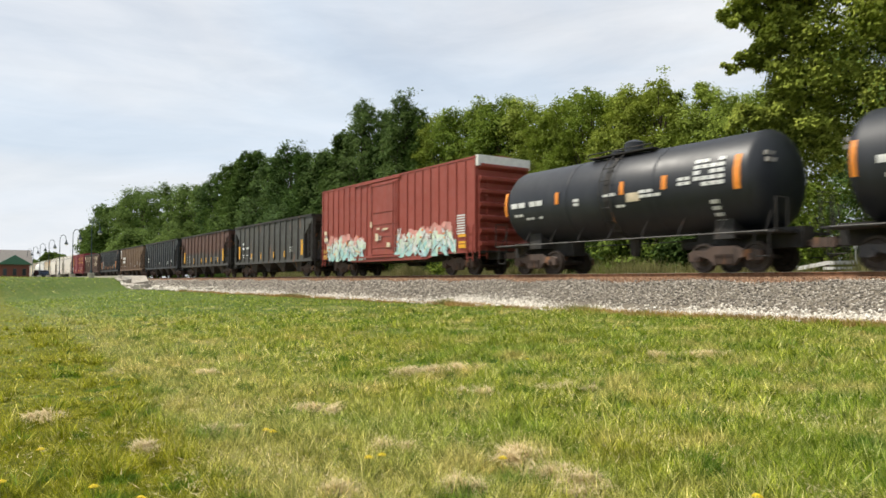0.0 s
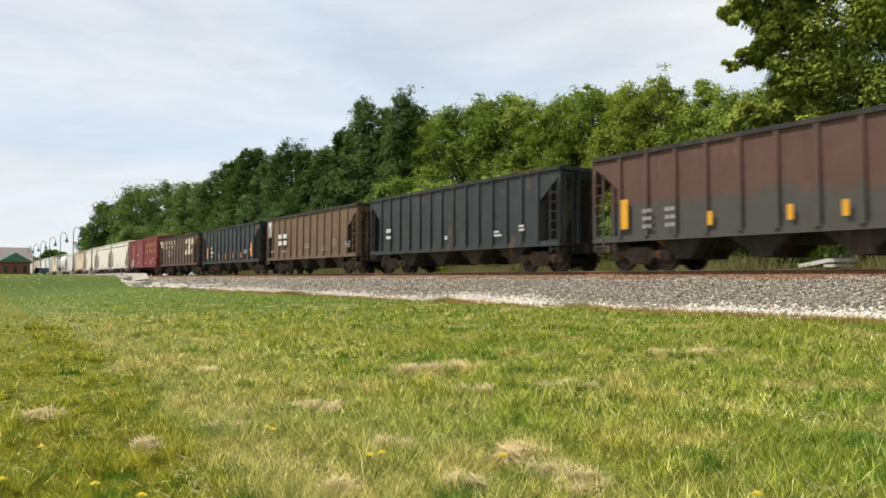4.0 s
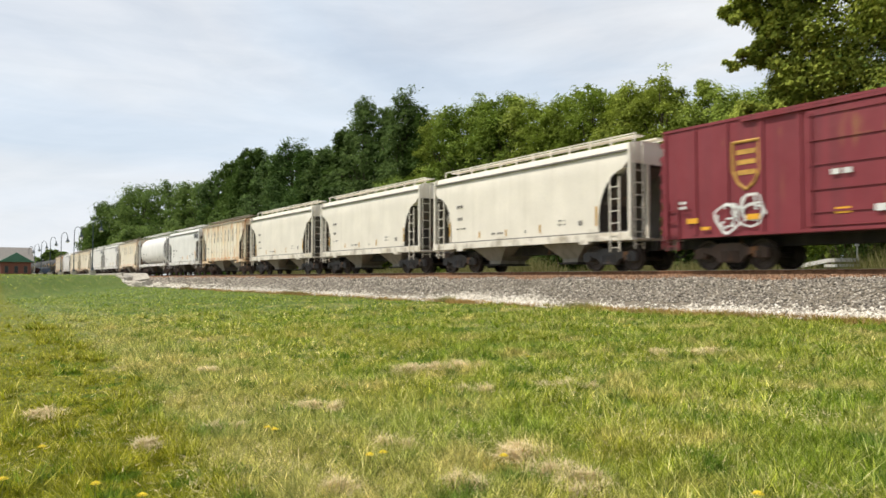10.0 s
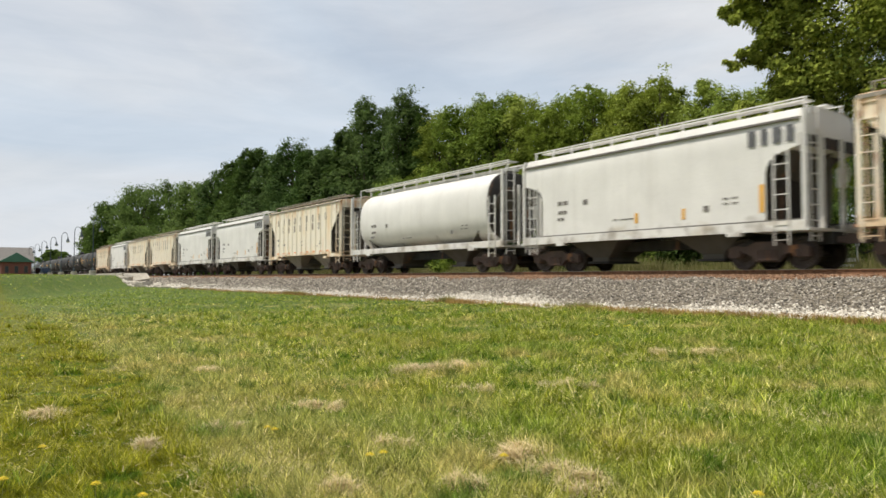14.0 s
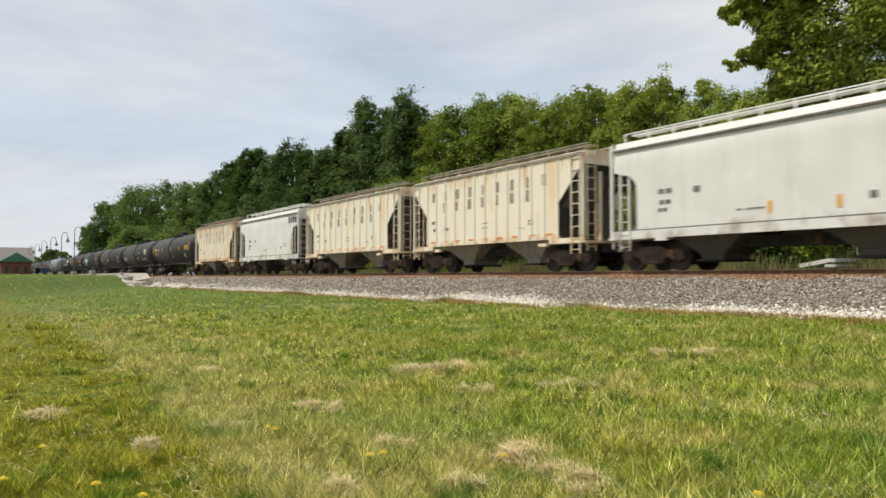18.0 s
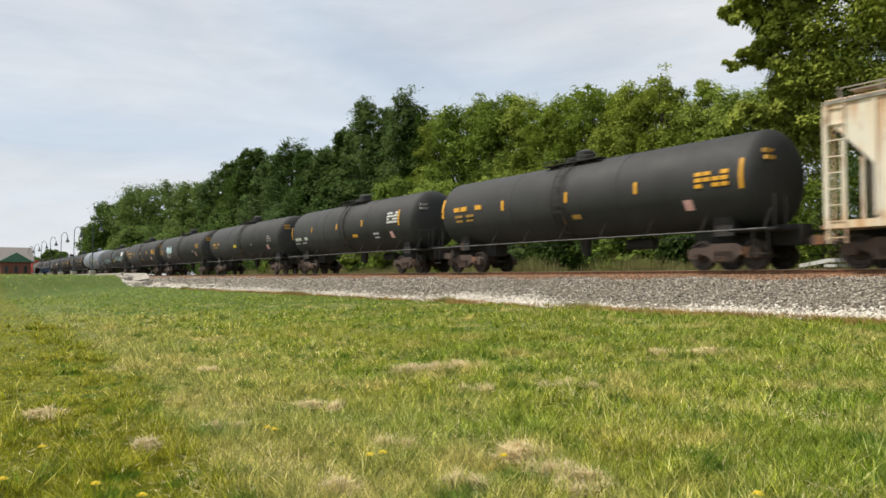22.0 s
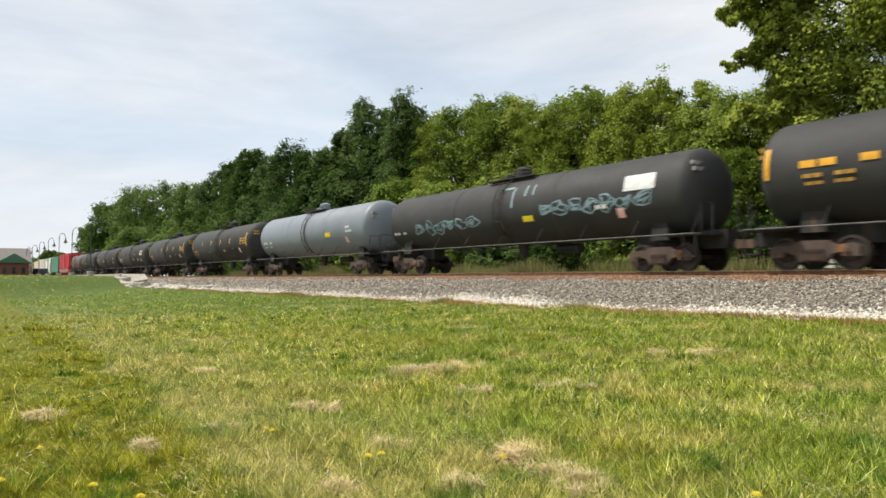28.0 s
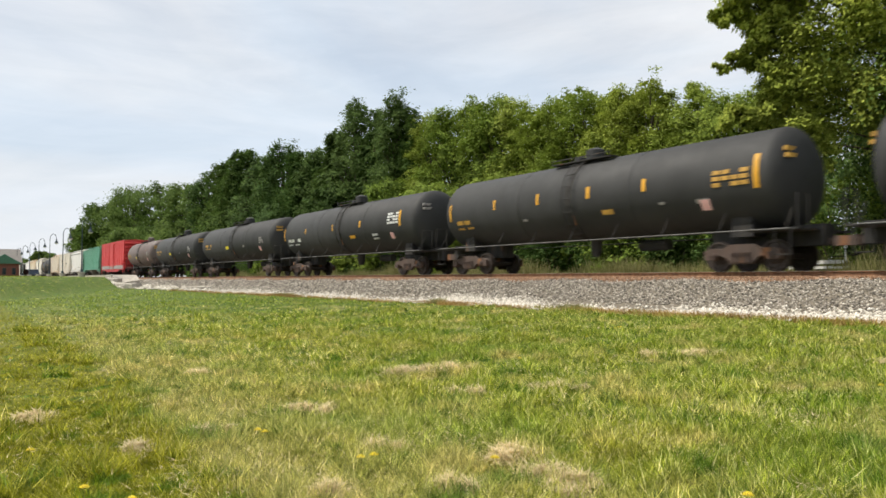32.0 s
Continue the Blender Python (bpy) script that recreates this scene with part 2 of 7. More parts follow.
# shade under hopper ends and bellies put into a dark, rust-specked colour
M_SHADE_DARK = paint("shade_dark_steel", (0.032, 0.027, 0.024), 0.85, 0.5, 0.2)
M_UNDER = paint("underframe_black", (0.02, 0.0185, 0.0175), 0.85, 0.4, 0.03)
M_RED_BOX = paint("boxcar_red", (0.285, 0.054, 0.036), 0.55, 0.25, 0.05, (0.16, 0.05, 0.04))
M_MAROON = paint("boxcar_maroon", (0.20, 0.02, 0.03), 0.55, 0.3, 0.08, (0.09, 0.02, 0.025))
M_BRIGHT_RED = paint("boxcar_bright_red", (0.55, 0.04, 0.04), 0.5, 0.2, 0.0, (0.2, 0.03, 0.03))
M_COAL_BLACK = paint("hopper_black", (0.058, 0.056, 0.051), 0.6, 0.35, 0.1)
M_COAL_BLUE = paint("hopper_blue_black", (0.022, 0.027, 0.031), 0.55, 0.3, 0.05)
M_COAL_BROWN = paint("hopper_oxide", (0.104, 0.06, 0.045), 0.7, 0.45, 0.08, (0.05, 0.035, 0.03))


def two_tone(name, upper, lower, level):
    """Old oxide paint worn down to grey below a ragged line."""
    m = paint(name, upper, 0.7, 0.35, 0.08, (0.05, 0.03, 0.025))
    n, l = m.node_tree.nodes, m.node_tree.links
    b = n["Principled BSDF"]
    old = b.inputs["Base Color"].links[0].from_socket
    co = n.new("ShaderNodeTexCoord")
    sep = n.new("ShaderNodeSeparateXYZ")
    l.new(co.outputs["Object"], sep.inputs["Vector"])
    add = n.new("ShaderNodeMath")
    add.operation = "MULTIPLY_ADD"
    l.new(tex(n, l, 0.5, 5, (1, 1, 0.6)).outputs["Fac"], add.inputs[0])
    add.inputs[1].default_value = 1.7
    l.new(sep.outputs["Z"], add.inputs[2])
    step = n.new("ShaderNodeMapRange")
    step.inputs["From Min"].default_value, step.inputs["From Max"].default_value = level + 0.7, level + 1.0
    l.new(add.outputs["Value"], step.inputs["Value"])
    l.new(mix(n, l, step.outputs["Result"], lower, old), b.inputs["Base Color"])
    return m


M_COAL_OXIDE = two_tone("hopper_oxide_over_grey", (0.098, 0.046, 0.034), (0.066, 0.06, 0.054), 2.2)
M_DARK_BROWN = paint("dark_brown_steel", (0.085, 0.074, 0.06), 0.8, 0.4, 0.1)
M_CHUTE = paint("tan_grey_steel", (0.27, 0.245, 0.205), 0.8, 0.4, 0.05)
M_COAL_TAN = paint("hopper_tan_brown", (0.152, 0.094, 0.054), 0.7, 0.5, 0.12, (0.085, 0.055, 0.04))
M_WHITE_HOP = paint("hopper_white", (0.735, 0.68, 0.59), 0.5, 0.13, 0.0, (0.42, 0.36, 0.27), splash=1.7, waves=0.1)
M_GREY_HOP = paint("hopper_pale_grey", (0.70, 0.68, 0.64), 0.45, 0.14, 0.0, (0.42, 0.38, 0.32), splash=2.0, waves=0.1)


def rusty_cream(name, amount):
    """Cream paint with rust that runs down from the roof seam and between the ribs, and up from the sill."""
    m, n, l, b = shader(name, 0.6)
    fade = ramp(n, l, tex(n, l, 0.8, 5).outputs["Fac"], [(0.35, grey(0.0)), (0.7, grey(1.0))])
    c = mix(n, l, fade, (0.82, 0.755, 0.63), (0.86, 0.77, 0.60))
    co = n.new("ShaderNodeTexCoord")
    sep = n.new("ShaderNodeSeparateXYZ")
    l.new(co.outputs["Object"], sep.inputs["Vector"])
    rise = n.new("ShaderNodeMapRange")
    rise.inputs["From Min"].default_value, rise.inputs["From Max"].default_value = 1.3, 4.4
    l.new(sep.outputs["Z"], rise.inputs["Value"])
    near_edge = ramp(n, l, rise.outputs["Result"], [(0.0, grey(0.12)), (0.06, grey(0.03)), (0.4, grey(-0.02)), (0.75, grey(0.04)), (0.95, grey(0.10)), (1.0, grey(0.13))])
    for scale, stretch, level, tone, most in ((1.0, (1.5, 1.5, 0.3), 0.56, (0.76, 0.55, 0.32), 0.7), (1.0, (4.2, 4.2, 0.4), 0.645, (0.58, 0.30, 0.12), 0.75), (1.0, (9.0, 9.0, 1.6), 0.68, (0.34, 0.13, 0.045), 0.9)):
        t = tex(n, l, scale, 7, stretch)
        add = n.new("ShaderNodeMath")
        add.operation = "ADD"
        l.new(t.outputs["Fac"], add.inputs[0])
        l.new(near_edge, add.inputs[1])
        c = mix(n, l, ramp(n, l, add.outputs["Value"], [(level - amount, grey(0.0)), (level - amount + 0.13, grey(most))]), c, tone)
    fine = tex(n, l, 26.0, 3)
    c = mix(n, l, 0.2, c, ramp(n, l, fine.outputs["Fac"], [(0.3, grey(0.6)), (0.7, grey(1.0))]), "MULTIPLY")
    l.new(c, b.inputs["Base Color"])
    bump(n, l, b, tex(n, l, 1.4, 3).outputs["Fac"], 0.25, 0.03)
    return m


M_WC_CLEAN = rusty_cream("hopper_cream", 0.0)
M_WC_RUSTY = rusty_cream("hopper_rusty_cream", 0.06)
M_GREEN_HOP = paint("hopper_green", (0.10, 0.30, 0.20), 0.5, 0.2)
M_TANK = paint("tank_black", (0.0215, 0.021, 0.0205), 0.7, 0.12, 0.0, (0.05, 0.045, 0.04), waves=0.02)
M_TANK_SHINY = paint("tank_glossy_black", (0.009, 0.011, 0.016), 0.46, 0.12, 0.0, (0.06, 0.06, 0.06), waves=0.02)
M_TANK_BROWN = paint("tank_brown", (0.12, 0.085, 0.075), 0.55, 0.4, 0.1, waves=0.02)
M_TANK_SILVER = paint("tank_grey", (0.185, 0.208, 0.24), 0.5, 0.2, 0.0, (0.22, 0.22, 0.21), waves=0.02)
M_YELLOW = plain("reflective_yellow", (0.72, 0.36, 0.02), 0.5, 0, 3, 0.12)
M_LEMON = plain("lemon_yellow_panel", (0.80, 0.62, 0.02), 0.5, 0, 3, 0.1)
M_ORANGE = plain("reflective_orange", (0.78, 0.26, 0.03), 0.5, 0, 3, 0.12)
M_AMBER = plain("faded_amber_letters", (0.50, 0.28, 0.05), 0.6, 0, 6, 0.3)
M_WHITE = plain("white_marking", (0.66, 0.66, 0.64), 0.55, 0, 5, 0.18)
M_CREAM = plain("cream_marking", (0.64, 0.54, 0.38), 0.6, 0, 2.5, 0.25)
M_CHALK = plain("faded_white_marking", (0.30, 0.28, 0.26), 0.65, 0, 5, 0.35)
M_DARK_INK = plain("dark_letters", (0.10, 0.10, 0.105), 0.6, 0, 8, 0.35)
M_WORN_STEEL = plain("worn_grey_steel", (0.13, 0.125, 0.12), 0.6, 0.3, 5, 0.3)
M_GREY_INK = plain("worn_letters", (0.15, 0.135, 0.12), 0.65, 0, 6, 0.4)
M_PALE_INK = plain("faded_brown_letters", (0.30, 0.255, 0.20), 0.65, 0, 6, 0.4)
M_MINT = plain("mint_spray", (0.60, 0.70, 0.55), 0.6, 0, 2.5, 0.2)
M_CYAN = plain("cyan_spray", (0.36, 0.60, 0.58), 0.6, 0, 2.5, 0.2)
M_PINK = plain("pink_spray", (0.60, 0.28, 0.24), 0.6, 0, 2.5, 0.2)
M_PALE_SPRAY = plain("pale_blue_spray", (0.20, 0.30, 0.33), 0.6, 0, 2.5, 0.3)
M_LIGHT_SPRAY = plain("sky_blue_spray", (0.48, 0.64, 0.68), 0.6, 0, 2.5, 0.2)
M_PLACARD = plain("placard_white_red", (0.90, 0.52, 0.50), 0.5, 0, 3, 0.1)
M_BARK = plain("bark", (0.085, 0.065, 0.045), 0.95, 0, 6, 0.5)
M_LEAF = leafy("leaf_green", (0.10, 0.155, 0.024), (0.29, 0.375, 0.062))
# sunlight on the near overhanging crown is put into this brighter leaf colour
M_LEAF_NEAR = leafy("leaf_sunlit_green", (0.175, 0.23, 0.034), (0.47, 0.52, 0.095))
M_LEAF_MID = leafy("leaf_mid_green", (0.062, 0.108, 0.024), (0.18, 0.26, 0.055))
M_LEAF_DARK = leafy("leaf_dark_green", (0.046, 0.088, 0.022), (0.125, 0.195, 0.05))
M_LEAF_YELLOW = leafy("leaf_yellow_green", (0.15, 0.205, 0.03), (0.37, 0.44, 0.085))
M_WEED = leafy("weed_stem", (0.19, 0.20, 0.06), (0.48, 0.43, 0.22))
M_CONCRETE = plain("concrete", (0.40, 0.36, 0.30), 0.9, 0, 4, 0.25)
M_BRICK = plain("red_brick", (0.18, 0.065, 0.048), 0.9, 0, 14, 0.3)
M_ROOF_GREEN = plain("green_metal_roof", (0.05, 0.14, 0.09), 0.6, 0, 5, 0.2)
M_SHINGLE = plain("brown_shingle", (0.17, 0.155, 0.14), 0.9, 0, 9, 0.3)
M_LAMP = plain("dark_green_lamp_paint", (0.025, 0.045, 0.055), 0.5, 0, 8, 0.2)
M_WHITE_PAINT = plain("white_paint", (0.78, 0.77, 0.73), 0.6, 0, 4, 0.1)
M_GLASS_DARK = plain("dark_window", (0.02, 0.025, 0.03), 0.1, 0, 2, 0.1)
M_CAR_BLUE = plain("car_paint_blue", (0.03, 0.05, 0.09), 0.25, 0.2, 2, 0.1)
M_CAR_TEAL = plain("car_paint_teal", (0.04, 0.13, 0.16), 0.25, 0.2, 2, 0.1)
M_TYRE = plain("rubber", (0.02, 0.02, 0.02), 0.9, 0, 6, 0.2)
M_LENS = plain("frosted_lens", (0.7, 0.68, 0.6), 0.4, 0, 3, 0.1)

# ---- building blocks ----


class Geo:
    """Vertices and faces of one mesh, gathered from simple solids."""

    def __init__(self):
        self.v, self.f = [], []

    def add(self, vs, fs):
        k = len(self.v)
        self.v += [tuple(p) for p in vs]
        self.f += [tuple(i + k for i in f) for f in fs]
        return self

    def box(self, x0, x1, y0, y1, z0, z1):
        vs = [(x, y, z) for z in (z0, z1) for x, y in ((x0, y0), (x1, y0), (x1, y1), (x0, y1))]
        return self.add(vs, [(0, 3, 2, 1), (4, 5, 6, 7), (0, 1, 5, 4), (1, 2, 6, 5), (2, 3, 7, 6), (3, 0, 4, 7)])

    def loft(self, rings, caps=True):
        n = len(rings[0])
        k = len(self.v)
        for r in rings:
            self.v += [tuple(p) for p in r]
        for i in range(len(rings) - 1):
            for j in range(n):
                a, b = k + i * n + j, k + i * n + (j + 1) % n
                self.f.append((a, b, b + n, a + n))
        if caps:
            self.f.append(tuple(k + j for j in reversed(range(n))))
            self.f.append(tuple(k + (len(rings) - 1) * n + j for j in range(n)))
        return self

    def tube(self, p0, p1, r0, r1=None, n=8):
        p0, p1 = Vector(p0), Vector(p1)
        r1 = r0 if r1 is None else r1
        w = (p1 - p0).normalized()
        a = w.orthogonal().normalized()
        b = w.cross(a)
        ring = [a * math.cos(2 * math.pi * i / n) + b * math.sin(2 * math.pi * i / n) for i in range(n)]
        return self.loft([[p0 + q * r0 for q in ring], [p1 + q * r1 for q in ring]])

    def pipe(self, pts, r, n=6):
        """A bent round bar through the points, in one piece."""
        pts = [Vector(p) for p in pts]
        ways = [(b - a).normalized() for a, b in zip(pts, pts[1:])]
        ways = [ways[0]] + [(u + v).normalized() for u, v in zip(ways, ways[1:])] + [ways[-1]]
        a = ways[0].orthogonal().normalized()
        rings = []
        for p, w in zip(pts, ways):
            a = (a - w * a.dot(w)).normalized()
            b = w.cross(a)
            rings.append([p + (a * math.cos(2 * math.pi * i / n) + b * math.sin(2 * math.pi * i / n)) * r for i in range(n)])
        return self.loft(rings)

    def spin(self, rows, n=24, axis="x"):
        """A solid of revolution from (place on the axis, radius)."""
        rings = []
        for s, r in rows:
            ring = []
            for i in range(n):
                c, d = math.cos(2 * math.pi * i / n) * r, math.sin(2 * math.pi * i / n) * r
                ring.append((s, c, d) if axis == "x" else ((c, -s, d) if axis == "y" else (c, d, s)))
            rings.append(ring)
        return self.loft(rings)

    def side(self, pts, y0, y1):
        """An outline in x and z, made thick between y0 and y1."""
        return self.loft([[(x, y0, z) for x, z in pts], [(x, y1, z) for x, z in pts]])

    def moved(self, m):
        self.v = [tuple(m @ Vector(p)) for p in self.v]
        return self


def mesh_of(name, geo, material, smooth=False):
    me = bpy.data.meshes.new(name)
    me.from_pydata(geo.v, [], geo.f)
    b = bmesh.new()
    b.from_mesh(me)
    bmesh.ops.recalc_face_normals(b, faces=b.faces)
    b.to_mesh(me)
    b.free()
    me.materials.append(material)
    if smooth:
        me.polygons.foreach_set("use_smooth", [True] * len(me.polygons))
        me.set_sharp_from_angle(angle=radians(40))
    return me


def pieces(geo):
    """The separate solids of a Geo, each as its own."""
    root = list(range(len(geo.v)))

    def find(a):
        while root[a] != a:
            root[a] = root[root[a]]
            a = root[a]
        return a

    for f in geo.f:
        for k in f[1:]:
            root[find(k)] = find(f[0])
    groups = {}
    for f in geo.f:
        groups.setdefault(find(f[0]), []).append(f)
    out = []
    for faces in groups.values():
        ids = sorted({k for f in faces for k in f})
        at = {k: n for n, k in enumerate(ids)}
        g = Geo()
        g.v, g.f = [geo.v[k] for k in ids], [tuple(at[k] for k in f) for f in faces]
        out.append(g)
    return out


def part(name, geo, material, parent, label="", smooth=False, at=(0, 0, 0), split=False):
    if split and isinstance(geo, Geo):
        geo = pieces(geo)
    if isinstance(geo, list):
        return [part(name, g, material, parent, label, smooth, at) for g in geo]
    me = geo if isinstance(geo, bpy.types.Mesh) else mesh_of(name, geo, material, smooth)
    ob = new(name, me)
    ob.parent, ob.location = parent, at
    return tagged(ob, label)


def thing(name, label, category, group="", m=None):
    ob = new(name)
    if m is not None:
        ob.matrix_basis = m
    return tagged(ob, label, category, group)


def fast_mesh(name, co, size, material):
    """A mesh of separate triangles (size 3) or quads (size 4) from an array of points."""
    me = bpy.data.meshes.new(name)
    n = len(co)
    me.vertices.add(n)
    me.vertices.foreach_set("co", co.astype(np.float32).ravel())
    me.loops.add(n)
    me.loops.foreach_set("vertex_index", np.arange(n, dtype=np.int32))
    me.polygons.add(n // size)
    me.polygons.foreach_set("loop_start", np.arange(0, n, size, dtype=np.int32))
    me.update(calc_edges=True)
    me.materials.append(material)
    return me


def solids_mesh(name, places, radii, base_v, base_f, material, rng, flat=0.75):
    """Many small rough solids as one mesh: each is the base solid, turned, squashed and made uneven."""
    k, nv = len(places), len(base_v)
    base = np.array(base_v, float)
    ang = rng.uniform(0, 2 * np.pi, k)
    c, s = np.cos(ang), np.sin(ang)
    p = base[None] * rng.uniform(0.65, 1.3, (k, nv, 3)) * radii[:, None, None]
    q = np.stack([p[..., 0] * c[:, None] - p[..., 1] * s[:, None], p[..., 0] * s[:, None] + p[..., 1] * c[:, None], p[..., 2] * flat], -1) + places[:, None, :]
    faces = (np.array(base_f)[None] + (np.arange(k) * nv)[:, None, None]).reshape(-1)
    me = bpy.data.meshes.new(name)
    me.vertices.add(k * nv)
    me.vertices.foreach_set("co", q.astype(np.float32).ravel())
    me.loops.add(len(faces))
    me.loops.foreach_set("vertex_index", faces.astype(np.int32))
    me.polygons.add(len(faces) // 3)
    me.polygons.foreach_set("loop_start", np.arange(0, len(faces), 3, dtype=np.int32))
    me.update(calc_edges=True)
    me.materials.append(material)
    return me


OCTA_V = [(1, 0, 0), (-1, 0, 0), (0, 1, 0), (0, -1, 0), (0, 0, 1), (0, 0, -1)]
OCTA_F = [(0, 2, 4), (2, 1, 4), (1, 3, 4), (3, 0, 4), (2, 0, 5), (1, 2, 5), (3, 1, 5), (0, 3, 5)]


def ease(a, b, v):
    t = np.clip((v - a) / (b - a), 0, 1)
    return t * t * (3 - 2 * t)


def ground_z(x, y):
    """Height of the lawn and of the land about it."""
    x, y = np.asarray(x, float), np.asarray(y, float)
    z = 0.46 * np.clip(y, -4, 15.3) / 15.3
    # the raised lawn about the platform begins along a slanting foot
    past = -0.41 * (x + 49.0) - 0.912 * (y - 2.0)
    up = (0.86 * ease(-0.3, 3.4, past) + 0.14 * ease(3.0, 22.0, past)) * ease(-26, -50, x)
    z = z + up * (1.8 - z) * ease(17.0, 15.7, y)
    z = z + ease(15.6, 18.2, y) * (1.05 - np.minimum(z, 1.05))
    z = z + 0.05 * np.sin(x * 0.31 + 1.3) * np.sin(y * 0.43) * ease(60, 20, np.abs(x)) * ease(15, 11, y)
    return z

# ---- ground, track and lawn ----
rng = np.random.default_rng(7)


def build_ground():
    xs = np.concatenate([[-3000, -1500, -800, -500, -350], np.arange(-260, -120, 10), np.arange(-120, -100, 2.5), np.arange(-100, 30, 1.0), [32, 40, 60, 120, 300, 900, 2500]])
    ys = np.concatenate([[-2500, -800, -300, -120, -60, -30, -15, -8], np.arange(-5, 19, 0.75), np.arange(19, 60, 3), [70, 100, 200, 500, 1200, 3000]])
    gx, gy = np.meshgrid(xs, ys)
    gz = ground_z(gx, gy)
    nx, ny = len(xs), len(ys)
    me = bpy.data.meshes.new("ground")
    faces = [(j * nx + i, j * nx + i + 1, (j + 1) * nx + i + 1, (j + 1) * nx + i) for j in range(ny - 1) for i in range(nx - 1)]
    me.from_pydata(np.stack([gx, gy, gz], -1).reshape(-1, 3).tolist(), [], faces)
    me.materials.append(M_LAWN)
    me.polygons.foreach_set("use_smooth", [True] * len(me.polygons))
    return tagged(new("ground", me), "mown lawn with dry patches sloping up to a railway bank", "ground", kind="structure")


build_ground()


def build_track():
    track = thing("railway_track", "rusty steel rails on wooden sleepers in a crushed stone bed", "railway track")
    tagged(track, kind="structure")
    x0, x1 = -900.0, 160.0
    prof = [(15.5, 0.15), (15.5, 0.5), (17.6, 1.26), (18.2, 1.37), (18.8, 1.445), (21.5, 1.445), (22.3, 1.36), (22.9, 1.25), (24.6, 0.9), (24.6, 0.15)]
    part("ballast_bed", Geo().loft([[(x0, y, z) for y, z in prof], [(x1, y, z) for y, z in prof]]), M_BALLAST_BED, track)
    for s in (-1, 1):
        y, z = RAIL_Y + s * 0.7525, RAIL_Z
        sec = [(-0.07, -0.17), (0.07, -0.17), (0.07, -0.155), (0.012, -0.125), (0.012, -0.05), (0.036, -0.035), (0.036, -0.006), (-0.036, -0.006), (-0.036, -0.035), (-0.012, -0.05), (-0.012, -0.125), (-0.07, -0.155)]
        rail = part("rail", Geo().loft([[(x, y + a, z + b) for a, b in sec] for x in (x0, x1)]), M_RUST, track)
        part("railhead", Geo().box(x0, x1, y - 0.03, y + 0.03, z - 0.006, z), M_RAILTOP, rail, "polished running surface")
    tie = mesh_of("sleeper", Geo().box(-0.115, 0.115, -1.3, 1.3, -0.15, 0.0), M_TIE)
    for i in range(170):
        x = 14.0 - i * 0.56
        ob = part("sleeper", tie, None, track, at=(x + random.uniform(-0.03, 0.03), RAIL_Y + random.uniform(-0.05, 0.05), RAIL_Z - 0.165 + random.uniform(-0.012, 0.006)))
        ob.rotation_euler[2] = random.uniform(-0.015, 0.015)


def bank_z(y):
    return np.interp(y, [15.0, 15.5, 17.6, 18.2, 18.8, 19.4], [0.43, 0.5, 1.26, 1.37, 1.445, 1.445])


def scatter_stones():
    # grey crushed stone over the slope and shoulder, denser in the stretch nearest the camera
    spots = []
    for xa, xb, n, r in ((-24, 9, 34000, 0.036), (-52, -24, 14000, 0.05), (-110, -52, 9000, 0.08)):
        x, y = rng.uniform(xa, xb, n), rng.uniform(16.05, 19.33, n)
        spots.append((np.stack([x, y, bank_z(y) + rng.uniform(-0.01, 0.02, n)], -1), rng.uniform(0.6, 1.35, n) * r))
    p, r = np.concatenate([a for a, _ in spots]), np.concatenate([b for _, b in spots])
    near_rail = p[:, 1] > 18.12 + 0.25 * np.sin(p[:, 0] * 1.3) + rng.normal(0, 0.12, len(p))
    me = solids_mesh("rusty_ballast", p[near_rail], r[near_rail], OCTA_V, OCTA_F, M_RUST_STONE, rng)
    tagged(new("rusty_ballast", me), "rust-stained crushed stone along the rail", "ballast", kind="stuff")
    p, r = p[~near_rail], r[~near_rail]
    me = solids_mesh("ballast_stones", p, r, OCTA_V, OCTA_F, M_STONE, rng)
    tagged(new("ballast_stones", me), "grey crushed stone ballast beside the rails", "ballast", kind="stuff")
    spots = []
    for xa, xb, n, r in ((-24, 9, 20000, 0.042), (-52, -24, 5200, 0.052), (-100, -52, 1000, 0.07)):
        x = rng.uniform(xa, xb, n)
        edge = 15.45 + 0.14 * np.sin(x * 0.55) + 0.1 * np.sin(x * 1.7 + 1)
        y = edge + np.abs(rng.normal(0, 0.34 + 0.1 * np.sin(x * 0.37) * np.sin(x * 0.11 + 1), n)) - 0.25
        spots.append((np.stack([x, y, np.maximum(bank_z(y), ground_z(x, y)) + 0.02], -1), rng.uniform(0.55, 1.4, n) * r))
    p, r = np.concatenate([a for a, _ in spots]), np.concatenate([b for _, b in spots])
    me = solids_mesh("limestone_edge", p, r, OCTA_V, OCTA_F, M_WHITE_STONE, rng)
    tagged(new("limestone_edge", me), "band of white limestone rubble along the lawn's edge", "gravel", kind="stuff")


def view_spots(n, near, far, power=1.0):
    """Random places on the lawn within the wedge that the lawn fills before the track."""
    d = near * (far / near) ** (rng.uniform(0, 1, n) ** power)
    a = rng.uniform(radians(34.4 - 36.5), radians(34.4 + 36.5), n)
    x, y = -d * np.cos(a), d * np.sin(a)
    keep = y < 15.35 + 0.14 * np.sin(x * 0.55) + rng.normal(0, 0.08, n)
    return x[keep], y[keep], d[keep]


def lushness(x, y):
    return 0.5 + 0.5 * np.sin(x * 0.9 + 1.7 * np.sin(y * 0.6)) * np.sin(y * 1.1 + 1.2 * np.sin(x * 0.5))


